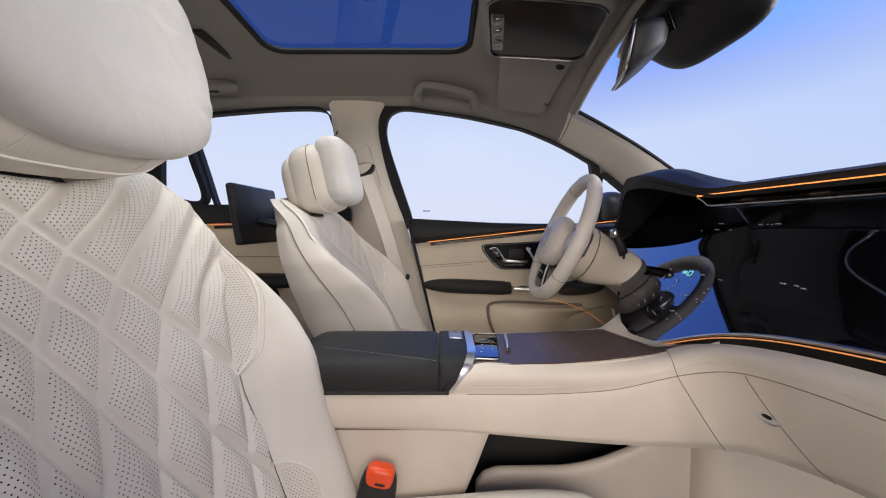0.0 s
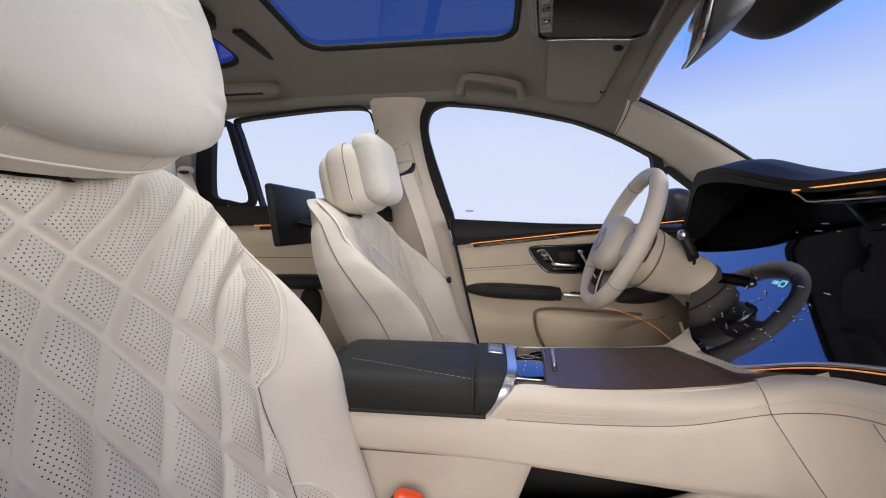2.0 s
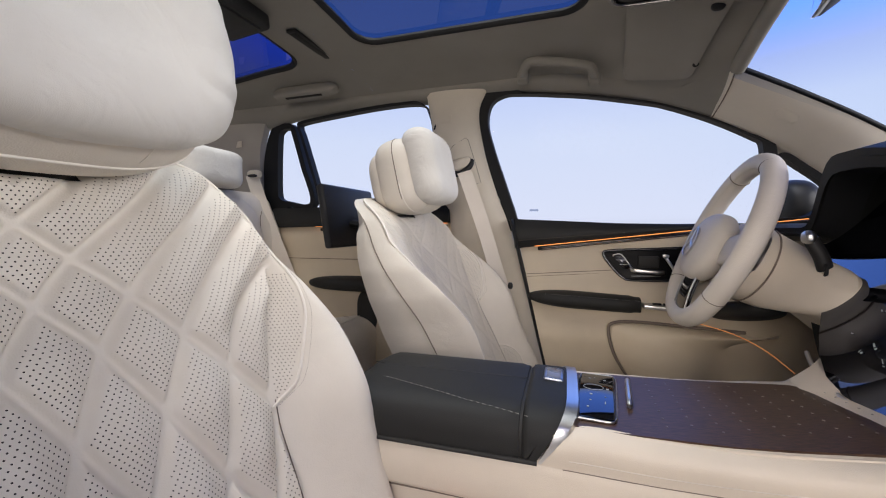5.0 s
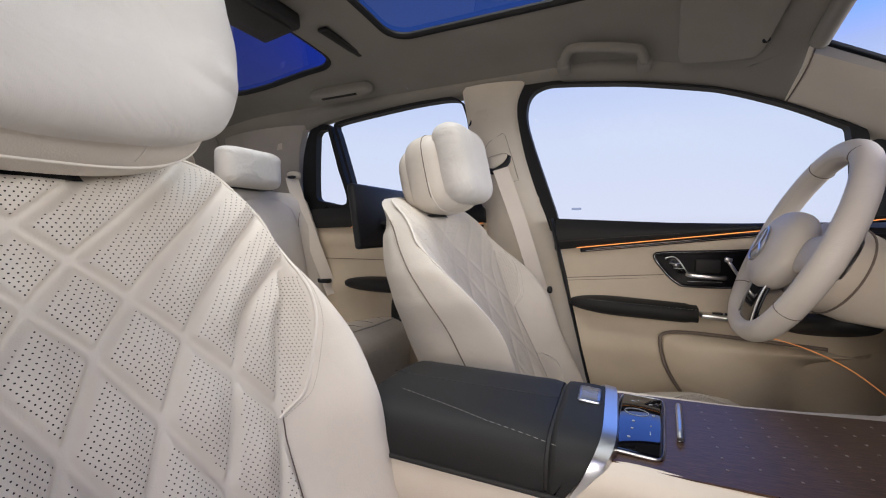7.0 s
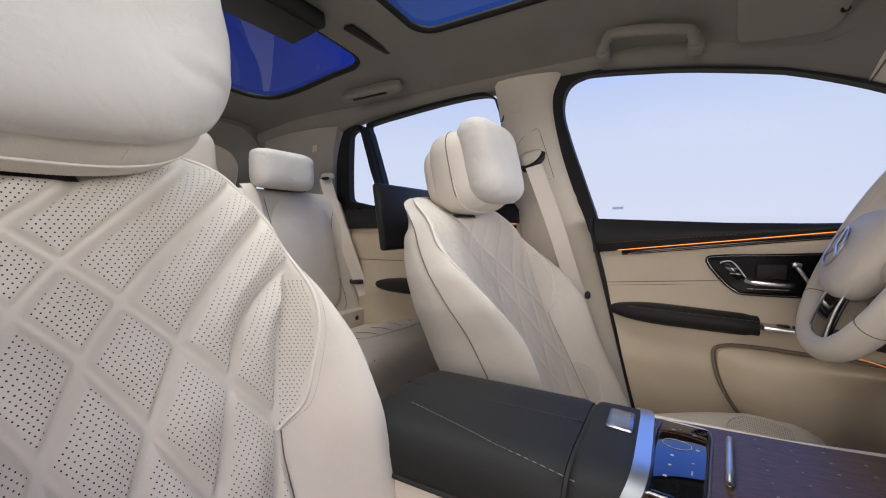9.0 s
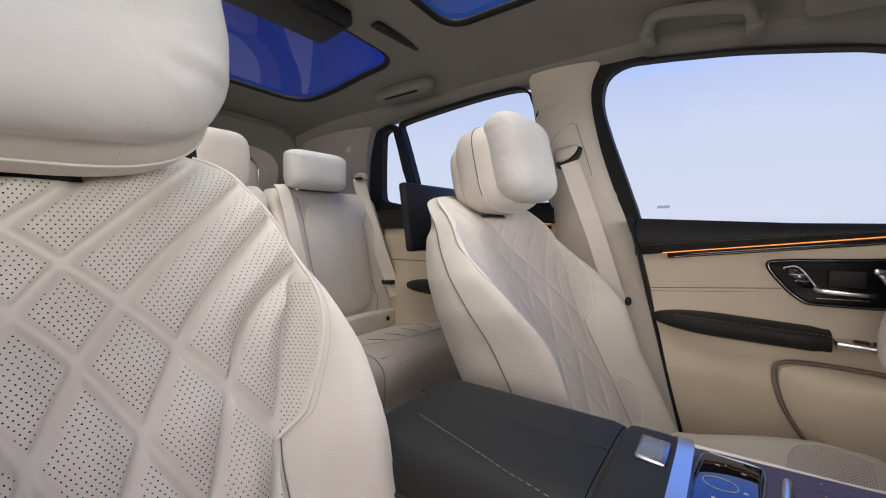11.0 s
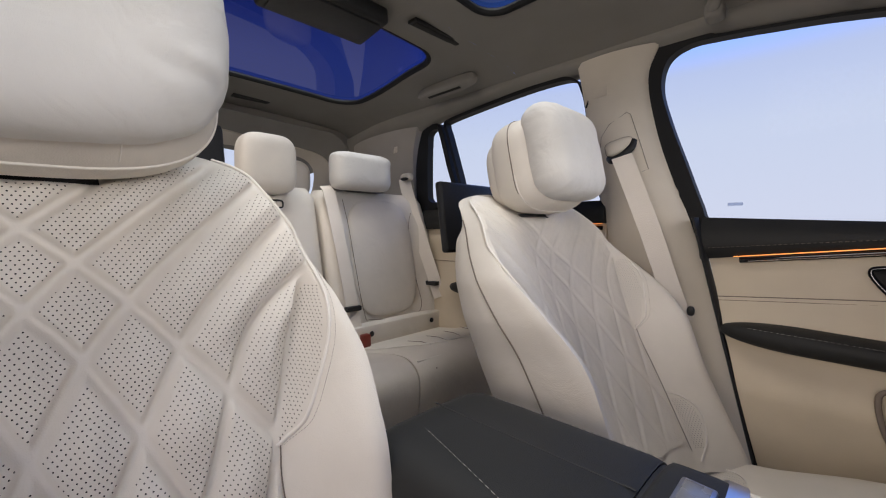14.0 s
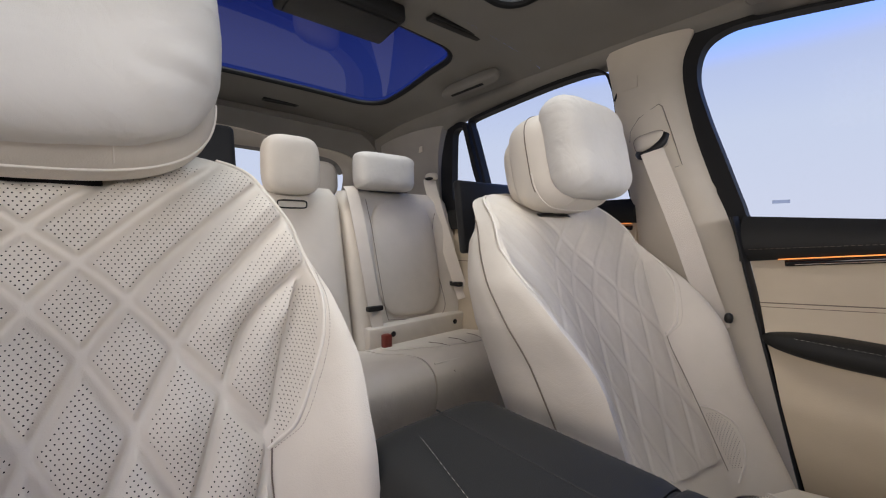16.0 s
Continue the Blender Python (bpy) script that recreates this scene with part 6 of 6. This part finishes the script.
# symbols on the screen
syms = []
rng = random.Random(8)
def on_screen(y, z):
    a, b = z_scr(y), zb(y)
    return scr(y, (a - z) / (a - b))
GLYPHS = ((0.171, 0.577), (0.132, 0.572), (0.179, 0.540), (0.127, 0.537), (0.083, 0.570), (0.072, 0.576), (0.073, 0.588), (0.110, 0.551), (0.078, 0.551), (0.138, 0.525), (0.093, 0.525), (0.051, 0.536),
          (0.062, 0.523), (0.033, 0.567), (0.014, 0.567), (0.024, 0.584), (-0.022, 0.567), (-0.036, 0.566), (-0.026, 0.579), (-0.029, 0.586), (0.019, 0.537), (0.0, 0.536), (-0.014, 0.534), (0.012, 0.523), (0.122, 0.605), (0.124, 0.587))
def mark(y, z, w, h, tip=0.0):
    """A flat bar on the glass, w wide and h high."""
    return turned(box(-0.0003, 0.0003, -w / 2, w / 2, -h / 2, h / 2, 0), Matrix.Translation(on_screen(y, z) + Vector((-0.0015, 0, 0.0008))) @ Matrix.Rotation(radians(37), 4, "Y") @ Matrix.Rotation(radians(tip), 4, "X"))
for y, z in GLYPHS:
    w = rng.choice((0.0035, 0.005, 0.007, 0.009))
    syms.append(mark(y, z, w, rng.choice((0.0008, 0.0013, 0.0022)), rng.choice((0, 0, 90, 35))))
    if rng.random() < 0.75:
        syms.append(mark(y - rng.uniform(0.004, 0.008), z - rng.uniform(-0.002, 0.005), 0.003, rng.choice((0.001, 0.003)), rng.choice((0, 40, 90))))
for y, z, w in ((0.063, 0.702, 0.014), (0.113, 0.687, 0.004), (0.066, 0.690, 0.012), (0.026, 0.690, 0.006), (-0.040, 0.700, 0.007), (-0.055, 0.700, 0.003), (-0.064, 0.700, 0.003), (-0.075, 0.701, 0.011), (-0.156, 0.615, 0.010), (-0.178, 0.615, 0.008), (-0.190, 0.613, 0.007), (-0.040, 0.604, 0.010), (0.012, 0.606, 0.012)):
    syms.append(mark(y, z, w, 0.0013))
blue_marks = [mark(0.068, 0.6045, 0.013, 0.0070)]
blue_marks += [mark(0.050 + 0.007 * math.cos(q), 0.6045 + 0.0045 * math.sin(q), 0.0045, 0.0018, -math.degrees(q) + 90) for q in lin(0, 2 * math.pi, 13)[:-1]]
tagged(part("blue_mark", join(*blue_marks), mat("cyan_lit", (0.2, 0.6, 0.7), 0.4, vary=0.0, emit=(0.25, 0.75, 0.9), power=0.5), dash), kind="stuff")
tagged(part("screen_symbols", join(*syms), ICON, dash), kind="stuff")

# ---- steering wheel ----
WC, WY = Vector((0.350, 0.442, 0.660)), 23.0
wm = Matrix.Translation(WC) @ Matrix.Rotation(radians(-3), 4, "Z") @ Matrix.Rotation(radians(WY), 4, "Y")      # local -x faces the driver, z up the rim
wheel = thing("steering_wheel", "cream leather steering wheel with round chrome badge", "steering wheel")
rim = []
for k in range(96):
    a = 2 * math.pi * k / 96
    flat = 1 - 0.05 * max(0, -math.sin(a)) ** 6
    rim.append(Vector((0, 0.180 * math.cos(a), 0.182 * math.sin(a) * flat)))
rb_ = sweep(rim, 0.0185, 0.0205, (1, 0, 0), True, 18)
part("rim", turned(rb_, wm), LEATHER, wheel, "cream leather rim")
for a in (62, 118, -35, 215):
    c = Vector((0, 0.180 * math.cos(radians(a)), 0.180 * math.sin(radians(a))))
    t = Vector((0, -math.sin(radians(a)), math.cos(radians(a))))
    rr = c.normalized()
    part("rim_seam", turned(sweep([c + rr * 0.0188 * math.cos(b) + Vector((0.0208 * math.sin(b), 0, 0)) for b in lin(0, 2 * math.pi, 25)[:-1]], 0.0008, 0.0008, tuple(t), True, 6), wm), SEAM, wheel)
for k0, k1 in ((-30, 58), (64, 116), (122, 210)):
    inner = [Vector((-0.012, 0.1635 * math.cos(radians(a)), 0.1655 * math.sin(radians(a)))) for a in lin(k0, k1, 40)]
    part("rim_stitch", turned(dashes(inner, 0.004, 0.003, 0.0006, (1, 0, 0)), wm), STITCH, wheel)
part("hub", turned(cushion(0.034, 0.088, 0.076, 2.5, 40, 24), wm @ Matrix.Translation((-0.012, 0, -0.014))), LEATHER, wheel, "cream airbag cover")
for sg in (1, -1):
    part("spoke", turned(sweep(spline([(0.004, sg * 0.06, -0.014), (-0.002, sg * 0.12, -0.008), (0.0, sg * 0.175, 0.0)], 12), 0.031, 0.012, (1, 0, 0), sides=16, power=2.6), wm), LEATHER, wheel, "cream leather spoke")
    part("spoke_edge", turned(sweep(spline([(-0.016, sg * 0.044, -0.055), (-0.015, sg * 0.047, -0.11), (-0.007, sg * 0.052, -0.163)], 12), 0.002, 0.002, (1, 0, 0), sides=8), wm), CHROME, wheel)
    part("shift_paddle", turned(sweep(spline([(0.035, sg * 0.10, 0.035), (0.032, sg * 0.135, 0.03), (0.032, sg * 0.14, -0.01), (0.035, sg * 0.125, -0.03)], 14), 0.004, 0.008, (1, 0, 0), sides=8), wm), CHROME, wheel, "chrome shift paddle")
part("lower_spoke", turned(sweep(spline([(-0.012, 0, -0.05), (-0.010, 0, -0.11), (-0.002, 0, -0.170)], 12), 0.044, 0.006, (1, 0, 0), sides=20, power=5), wm), BLACK, wheel, "glossy black lower spoke with chrome edges")
badge = [sweep([Vector((-0.0475, 0.033 * math.cos(a), -0.014 + 0.033 * math.sin(a))) for a in lin(0, 2 * math.pi, 41)[:-1]], 0.002, 0.002, (1, 0, 0), True, 8)]
for k in range(3):
    a = radians(90 + 120 * k)
    badge.append(sweep([(-0.0475, 0, -0.014), (-0.0475, 0.032 * math.cos(a), -0.014 + 0.032 * math.sin(a))], 0.0034, 0.0014, (1, 0, 0), sides=6))
part("badge", turned(join(*badge), wm), CHROME, wheel, "round chrome badge")
# column
col = thing("steering_column", "cream steering column shroud with chrome-tipped stalk", "steering column")
cm = Matrix.Translation(WC) @ Matrix.Rotation(radians(WY), 4, "Y")
rings = []
for x, cy, wy, cz, wz, n in ((0.020, 0, 0.045, -0.012, 0.043, 2), (0.024, 0, 0.072, -0.012, 0.068, 2), (0.035, 0, 0.082, -0.013, 0.078, 2), (0.075, 0, 0.085, -0.0155, 0.081, 2), (0.080, 0, 0.082, -0.0155, 0.078, 2),
                             (0.083, 0, 0.084, -0.0155, 0.080, 2), (0.105, -0.018, 0.100, -0.020, 0.074, 2.2), (0.125, -0.040, 0.118, -0.022, 0.062, 2.6), (0.150, -0.062, 0.128, -0.020, 0.050, 3.0), (0.24, -0.075, 0.13, -0.055, 0.045, 3.0)):
    rings.append([Vector((x, cy + wy * math.copysign(abs(math.cos(a)) ** (2 / n), math.cos(a)), cz + wz * math.copysign(abs(math.sin(a)) ** (2 / n), math.sin(a)))) for a in lin(0, 2 * math.pi, 61)[:-1]])
part("shroud", turned(loft(rings), cm), TRIM, col)
part("shroud_gap", turned(sweep([Vector((0.079, 0.0845 * math.cos(a), -0.0155 + 0.081 * math.sin(a))) for a in lin(0, 2 * math.pi, 41)[:-1]], 0.0016, 0.0016, (1, 0, 0), True, 6), cm), SEAM, col)
st = part("stalk", sweep(spline([(0.472, 0.306, 0.618), (0.462, 0.302, 0.645), (0.447, 0.303, 0.675)], 12), 0.010, 0.012, (1, 0, 0), sides=12), PLASTIC, col, "black control stalk")
part("stalk_tip", turned(cushion(0.010, 0.0125, 0.0125, 2.4, 20, 12), Matrix.Translation((0.444, 0.303, 0.678))), CHROME, st, "chrome stalk button")
part("stalk_socket", sweep([Vector((0.468 + 0.004 * math.cos(a), 0.304 + 0.0155 * math.cos(a), 0.621 + 0.012 * math.sin(a))) for a in lin(0, 2 * math.pi, 25)[:-1]], 0.003, 0.003, (1, 0, 0), True, 8), RUBBER, col)
part("stalk", turned(sweep(spline([(0.11, 0.06, 0.02), (0.10, 0.11, 0.028), (0.085, 0.165, 0.05)], 14), 0.011, 0.013, sides=12), cm), PLASTIC, col, "black control stalk")

# ---- overhead ----
ohc = thing("overhead_console", "cream overhead console with glossy black lamp panel", "overhead console")
def oh(x, y, d):
    return Vector((x, y, roof(x, y) - d))
oy = YC + 0.02
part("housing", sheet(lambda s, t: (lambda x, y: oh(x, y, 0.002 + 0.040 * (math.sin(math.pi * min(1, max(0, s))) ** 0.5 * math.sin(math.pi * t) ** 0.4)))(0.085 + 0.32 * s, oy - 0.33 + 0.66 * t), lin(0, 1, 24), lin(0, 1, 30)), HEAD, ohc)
LP = [(0.088, 0.095), (0.122, 0.335), (0.345, 0.292), (0.338, 0.095)]
def lamp_pt(u, t, d):
    x = (LP[0][0] * (1 - u) + LP[3][0] * u) * (1 - t) + (LP[1][0] * (1 - u) + LP[2][0] * u) * t
    y = (LP[0][1] * (1 - u) + LP[3][1] * u) * (1 - t) + (LP[1][1] * (1 - u) + LP[2][1] * u) * t
    return oh(x, y, d)
lamp_rim = rounded_rect(0.0, 1.0, 0.0, 1.0, 0.14)
lamp_ring = lambda g, d: [lamp_pt(0.5 + (q[0] - 0.5) * g, 0.5 + (q[1] - 0.5) * g, d) for q in lamp_rim]
part("bezel", loft([lamp_ring(1.16, 0.030), lamp_ring(1.10, 0.046), lamp_ring(1.02, 0.051), lamp_ring(1.0, 0.050)], True, False), HEAD, ohc, "greige bezel round the lamp panel")
part("lamp_panel", loft([lamp_ring(1.0, 0.050), lamp_ring(0.93, 0.047), lamp_ring(0.86, 0.036), lamp_ring(0.5, 0.031), lamp_ring(0.06, 0.031)]), LAMPBOWL, ohc, "glossy black lamp bowl")
part("lamp_lens", loft([[lamp_pt(0.56 + (q[0] - 0.5) * 0.62 * g, 0.58 + (q[1] - 0.5) * 0.5 * g, d) for q in lamp_rim] for g, d in ((1.0, 0.032), (1.0, 0.040), (0.94, 0.043), (0.4, 0.044), (0.05, 0.044))]), PLASTIC, ohc, "smoked reading lamp lens")
part("button_plate", loft([[lamp_pt(0.085 + (q[0] - 0.5) * 0.13 * g, 0.55 + (q[1] - 0.5) * 0.66 * g, d) for q in lamp_rim] for g, d in ((1.0, 0.040), (1.0, 0.0505), (0.9, 0.0525), (0.1, 0.0525))]), DARKCHROME, ohc, "dark satin metal button plate")
part("lens_band", sheet(lambda s, t: (lambda x, y: oh(x, y, 0.044 + 0.010 * math.sin(math.pi * s)))(0.095 + 0.25 * s, -0.30 + 0.375 * t), lin(0, 1, 16), lin(0, 1, 20), (0, 0, 0.012)), PLASTIC, ohc, "dark smoked lamp lens")
part("panel_frame", sweep(lamp_ring(1.0, 0.0515), 0.003, 0.0035, closed=True, sides=8), DARKCHROME, ohc)
for k in range(3):
    part("button", turned(box(-0.008, 0.008, -0.016, 0.016, -0.0015, 0.0015, 0.0012), Matrix.Translation(lamp_pt(0.085, 0.36 + 0.19 * k, 0.0530))), DARKCHROME, ohc)

pod = thing("mirror_camera_pod", "black ribbed camera housing at the windscreen top", "camera housing")
part("housing", turned(cushion(0.088, 0.145, 0.056, 3.6, 44, 22), Matrix.Translation((0.478, YC + 0.022, 1.104)) @ Matrix.Rotation(radians(28), 4, "Y")), PLASTIC, pod)
for k in range(9):
    part("rib", turned(box(-0.02, 0.02, -0.0018, 0.0018, -0.003, 0.003, 0.001), Matrix.Translation((0.410, YC - 0.02 + 0.009 * k, 1.070)) @ Matrix.Rotation(radians(70), 4, "Y")), BLACK, pod)
mirr = thing("rear_view_mirror", "frameless rear-view mirror with dark back on a short arm", "mirror")
mm = Matrix.Translation((0.360, 0.045, 1.010)) @ Matrix.Rotation(radians(-17), 4, "Z") @ Matrix.Rotation(radians(9), 4, "X") @ Matrix.Rotation(radians(8), 4, "Y")
def back_ring(d, g, lift):
    return [Vector((-0.019 + d, 0.118 * g * math.copysign(abs(math.cos(a)) ** 0.4, math.cos(a)), lift + (0.045 * g - 0.5 * lift) * math.copysign(abs(math.sin(a)) ** 0.4, math.sin(a)))) for a in lin(0, 2 * math.pi, 49)[:-1]]
part("housing", turned(loft([back_ring(0.0, 0.98, 0.0), back_ring(0.004, 1.0, 0.001), back_ring(0.020, 0.97, 0.010), back_ring(0.042, 0.86, 0.022), back_ring(0.056, 0.60, 0.026), back_ring(0.060, 0.25, 0.028)]), mm), PLASTIC, mirr)
MIRROR = mat("mirror_glass", (0.85, 0.86, 0.88), 0.02, 1.0, vary=0)
part("mirror_glass", turned(box(-0.0235, -0.019, -0.113, 0.113, -0.039, 0.039, 0.002), mm), MIRROR, mirr)
part("rim", turned(sweep([Vector((-0.021, 0.1175 * math.copysign(abs(math.cos(a)) ** 0.45, math.cos(a)), 0.0435 * math.copysign(abs(math.sin(a)) ** 0.45, math.sin(a)))) for a in lin(0, 2 * math.pi, 49)[:-1]], 0.0025, 0.0022, (1, 0, 0), True, 8), mm), CHROME, mirr, "thin bright rim")
part("arm", sweep([(0.385, 0.055, 1.03), (0.40, 0.05, 1.07), (0.43, 0.05, 1.10)], 0.016, 0.014), PLASTIC, mirr)

def visor(sg):
    v = thing("sun_visor", "folded greige fabric sun visor below the headliner", "sun visor", "sun visors")
    A, B, C, D = (0.150, 0.335), (0.180, 0.640), (0.322, 0.567), (0.338, 0.335)
    def f(u, t, d):
        x = (A[0] * (1 - u) + D[0] * u) * (1 - t) + (B[0] * (1 - u) + C[0] * u) * t
        y = (A[1] * (1 - u) + D[1] * u) * (1 - t) + (B[1] * (1 - u) + C[1] * u) * t
        return Vector((x, y, roof(x, y) - d))
    out = rounded_rect(0.0, 1.0, 0.0, 1.0, 0.09)
    ring = lambda g, d: [f(0.5 + (q[0] - 0.5) * g, 0.5 + (q[1] - 0.5) * g, d) for q in out]
    bm = loft([ring(0.3, 0.027), ring(0.7, 0.027), ring(0.95, 0.0265), ring(0.985, 0.025), ring(1.0, 0.020), ring(1.0, 0.013), ring(0.97, 0.009), ring(0.5, 0.009)])
    clip = turned(cushion(0.013, 0.010, 0.012, 2.5, 14, 8), Matrix.Translation(f(0.88, 0.12, 0.022)))
    arm = sweep([f(0.88, 0.12, 0.03), f(0.88, 0.12, 0.0)], 0.006, 0.006)
    hinge = sweep([f(0.97, 0.80, 0.026), f(0.97, 0.86, 0.0)], 0.007, 0.007)
    if sg < 0:
        bm, clip, arm, hinge = [turned(b, mir) for b in (bm, clip, arm, hinge)]
        for b in (bm, clip, arm, hinge):
            bmesh.ops.reverse_faces(b, faces=b.faces)
    part("flap", bm, VISOR, v)
    part("clip", join(clip, arm), PLASTIC, v)
    part("hinge", hinge, PLASTIC, v)


visor(1)
visor(-1)


def grab(x0, x1, y, z0, z1):
    g = thing("grab_handle", "cream grab handle above a side window", "grab handle", "grab handles")
    p = [(x0, y + 0.034, z0 - 0.008), (x0, y + 0.006, z0 - 0.010), (x0 + 0.010, y - 0.006, z0 + 0.010), (x0 + 0.03, y - 0.010, z0 + 0.018), ((x0 + x1) / 2, y - 0.012, (z0 + z1) / 2 + 0.021),
         (x1 - 0.03, y - 0.010, z1 + 0.018), (x1 - 0.010, y - 0.006, z1 + 0.010), (x1, y + 0.006, z1 - 0.010), (x1, y + 0.034, z1 - 0.008)]
    part("bar", sweep(spline(p, 44), 0.0105, 0.0115, sides=14, power=3.2), HEAD, g)
    for x, z in ((x0, z0), (x1, z1)):
        part("foot", turned(cushion(0.017, 0.022, 0.017, 4, 20, 12), Matrix.Translation((x, y + 0.022, z - 0.012))), HEAD, g)
    return g


grab(-0.086, 0.108, 0.620, 1.142, 1.116)
gf = thing("grab_handle", "folded cream grab handle with a dark slot", "grab handle", "grab handles")
part("bar", turned(cushion(0.125, 0.020, 0.020, 3.6, 36, 16), Matrix.Translation((-0.80, 0.605, 1.152)) @ Matrix.Rotation(radians(-20), 4, "X")), HEAD, gf)
part("slot", turned(box(-0.07, 0.07, -0.004, 0.004, -0.0015, 0.0015, 0.001), Matrix.Translation((-0.80, 0.5945, 1.1335)) @ Matrix.Rotation(radians(-20), 4, "X")), HOLE, gf)

# cross bar between the roof panels
rpod = thing("rear_lamp_pod", "glossy black lamp pod on the roof cross bar", "lamp pod")
part("housing", turned(box(-0.060, 0.060, -0.128, 0.128, -0.016, 0.024, 0.010, 4), Matrix.Translation((-0.692, 0.124, 1.174)) @ Matrix.Rotation(radians(-6), 4, "Y")), PLASTIC, rpod)
part("lens", turned(box(-0.046, 0.046, -0.112, 0.112, -0.003, 0.003, 0.0025, 3), Matrix.Translation((-0.693, 0.124, 1.1570)) @ Matrix.Rotation(radians(-6), 4, "Y")), PLASTIC, rpod, "glossy black lens")
for x, y, w in ((-0.622, 0.393, 0.085), (-1.45, 0.24, 0.065)):
    v = thing("roof_vent", "slim dark slot vent in the headliner", "vent", "roof vents")
    part("frame", box(x - 0.014, x + 0.014, y - w, y + w, roof(x, y) - 0.004, roof(x, y) + 0.004, 0.002), PLASTIC, v)
    part("slot", box(x - 0.008, x + 0.008, y - w + 0.008, y + w - 0.008, roof(x, y) - 0.006, roof(x, y) - 0.0035, 0.001), HOLE, v)

# printed mark on the door glass
mk = Matrix.Translation((-0.062, side_y(0.752) + 0.008, 0.752))
tagged(part("window_mark", turned(box(-0.014, 0.014, -0.0004, 0.0004, -0.0035, 0.0035, 0), mk), glass("printed_mark", (0.72, 0.75, 0.82), 0.05)), "small grey printed bar on the door glass", "mark")

# small plate on the pillar
tagged(part("airbag_tag", turned(box(-0.020, 0.020, -0.001, 0.001, -0.013, 0.013, 0.001), Matrix.Translation(b_pt(1.045, -0.335, 0.0)) @ Matrix.Rotation(radians(-14), 4, "Z")), PILLAR), "small embossed tag on the pillar trim", "tag")
hook = tagged(part("coat_hook", sweep(spline([(-0.375, 0.735, 1.06), (-0.37, 0.715, 1.055), (-0.375, 0.705, 1.03), (-0.382, 0.71, 1.02)], 12), 0.003, 0.003), PLASTIC), "small dark coat hook at the pillar", "hook")


# pieces that belong to one part of their thing
SUB = {
    "front_seat": {"backrest": ("quilted_insert", "perforation", "side_patch", "patch_stitch", "piping", "side_seam", "insert_seam"), "seat_cushion": ("cushion_piping",), "headrest": ("headrest_shell", "headrest_seam", "lip_seam", "lip_piping", "pillow")},
    "rear_seat_screen": {"housing": ("display",)},
    "seat_belt": {"guide_cover": ("cover_seam", "guide_loop"), "webbing": ("tongue", "latch_plate", "keeper")},
    "rear_bench_section": {"backrest": ("panel_seam", "panel_pad", "pull_tag"), "headrest": ("headrest_foot",)},
    "rear_seat_cushion": {"cushion": ("piping", "tuft_seam")},
    "door_1": {"upper_trim": ("stitch_line", "light_strip"), "handle_panel": ("door_handle", "seat_switch", "switch_rim", "switch_key", "lock_lever", "lever_head", "panel_rim", "handle_line", "handle_recess"), "armrest": ("armrest_stitch",), "switch_plate": ("window_switch",), "map_pocket": ("pocket_gap",), "panel": ("panel_seam",)},
    "door_2": {"upper_trim": ("light_strip",), "panel": ("panel_seam",)},
    "centre_console": {"armrest_lid": ("lid_seam",), "side_trim": ("shoulder_seam", "stitch_line", "end_seam"), "wood_panel": ("star_inlay", "panel_split", "cover_handle"), "control_pad": ("pad_frame", "pad_symbols"), "armrest_front": ("chrome_band", "release_tab", "tab_inset")},
    "dashboard": {"screen": ("screen_symbols", "screen_edge"), "vent_recess": ("vent_bar", "vent_knob", "vent_lip", "lip_edge"), "upper_pad": ("light_strip",)},
    "steering_wheel": {"rim": ("rim_seam", "rim_stitch"), "hub": ("badge",), "lower_spoke": ("spoke_edge",)},
    "overhead_console": {"lamp_panel": ("panel_frame", "lamp_lens"), "button_plate": ("button",)},
    "mirror_camera_pod": {"housing": ("rib",)},
    "rear_view_mirror": {"housing": ("mirror_glass", "rim")},
    "rear_lamp_pod": {"housing": ("lens",)},
    "grab_handle": {"bar": ("slot",)},
}
stem = lambda o: o.name.split(".")[0]
for ob in [o for o in scene.objects if o.parent is None and stem(o) in SUB]:
    kids = list(ob.children)
    for owner, names in SUB[stem(ob)].items():
        home = [k for k in kids if stem(k) == owner]
        for k in kids:
            if home and stem(k) in names:
                k.parent = home[0]

# anchor every thing at the middle of its base
for ob in [o for o in scene.objects if o.parent is None and o.type == "EMPTY"]:
    kids = [o for o in scene.objects if o.parent == ob]
    pts = [k.location + v.co for k in kids if k.type == "MESH" for v in k.data.vertices]
    if pts:
        base = Vector(((min(p.x for p in pts) + max(p.x for p in pts)) / 2, (min(p.y for p in pts) + max(p.y for p in pts)) / 2, min(p.z for p in pts)))
        ob.location = ob.location + base
        for k in kids:
            k.location = k.location - base
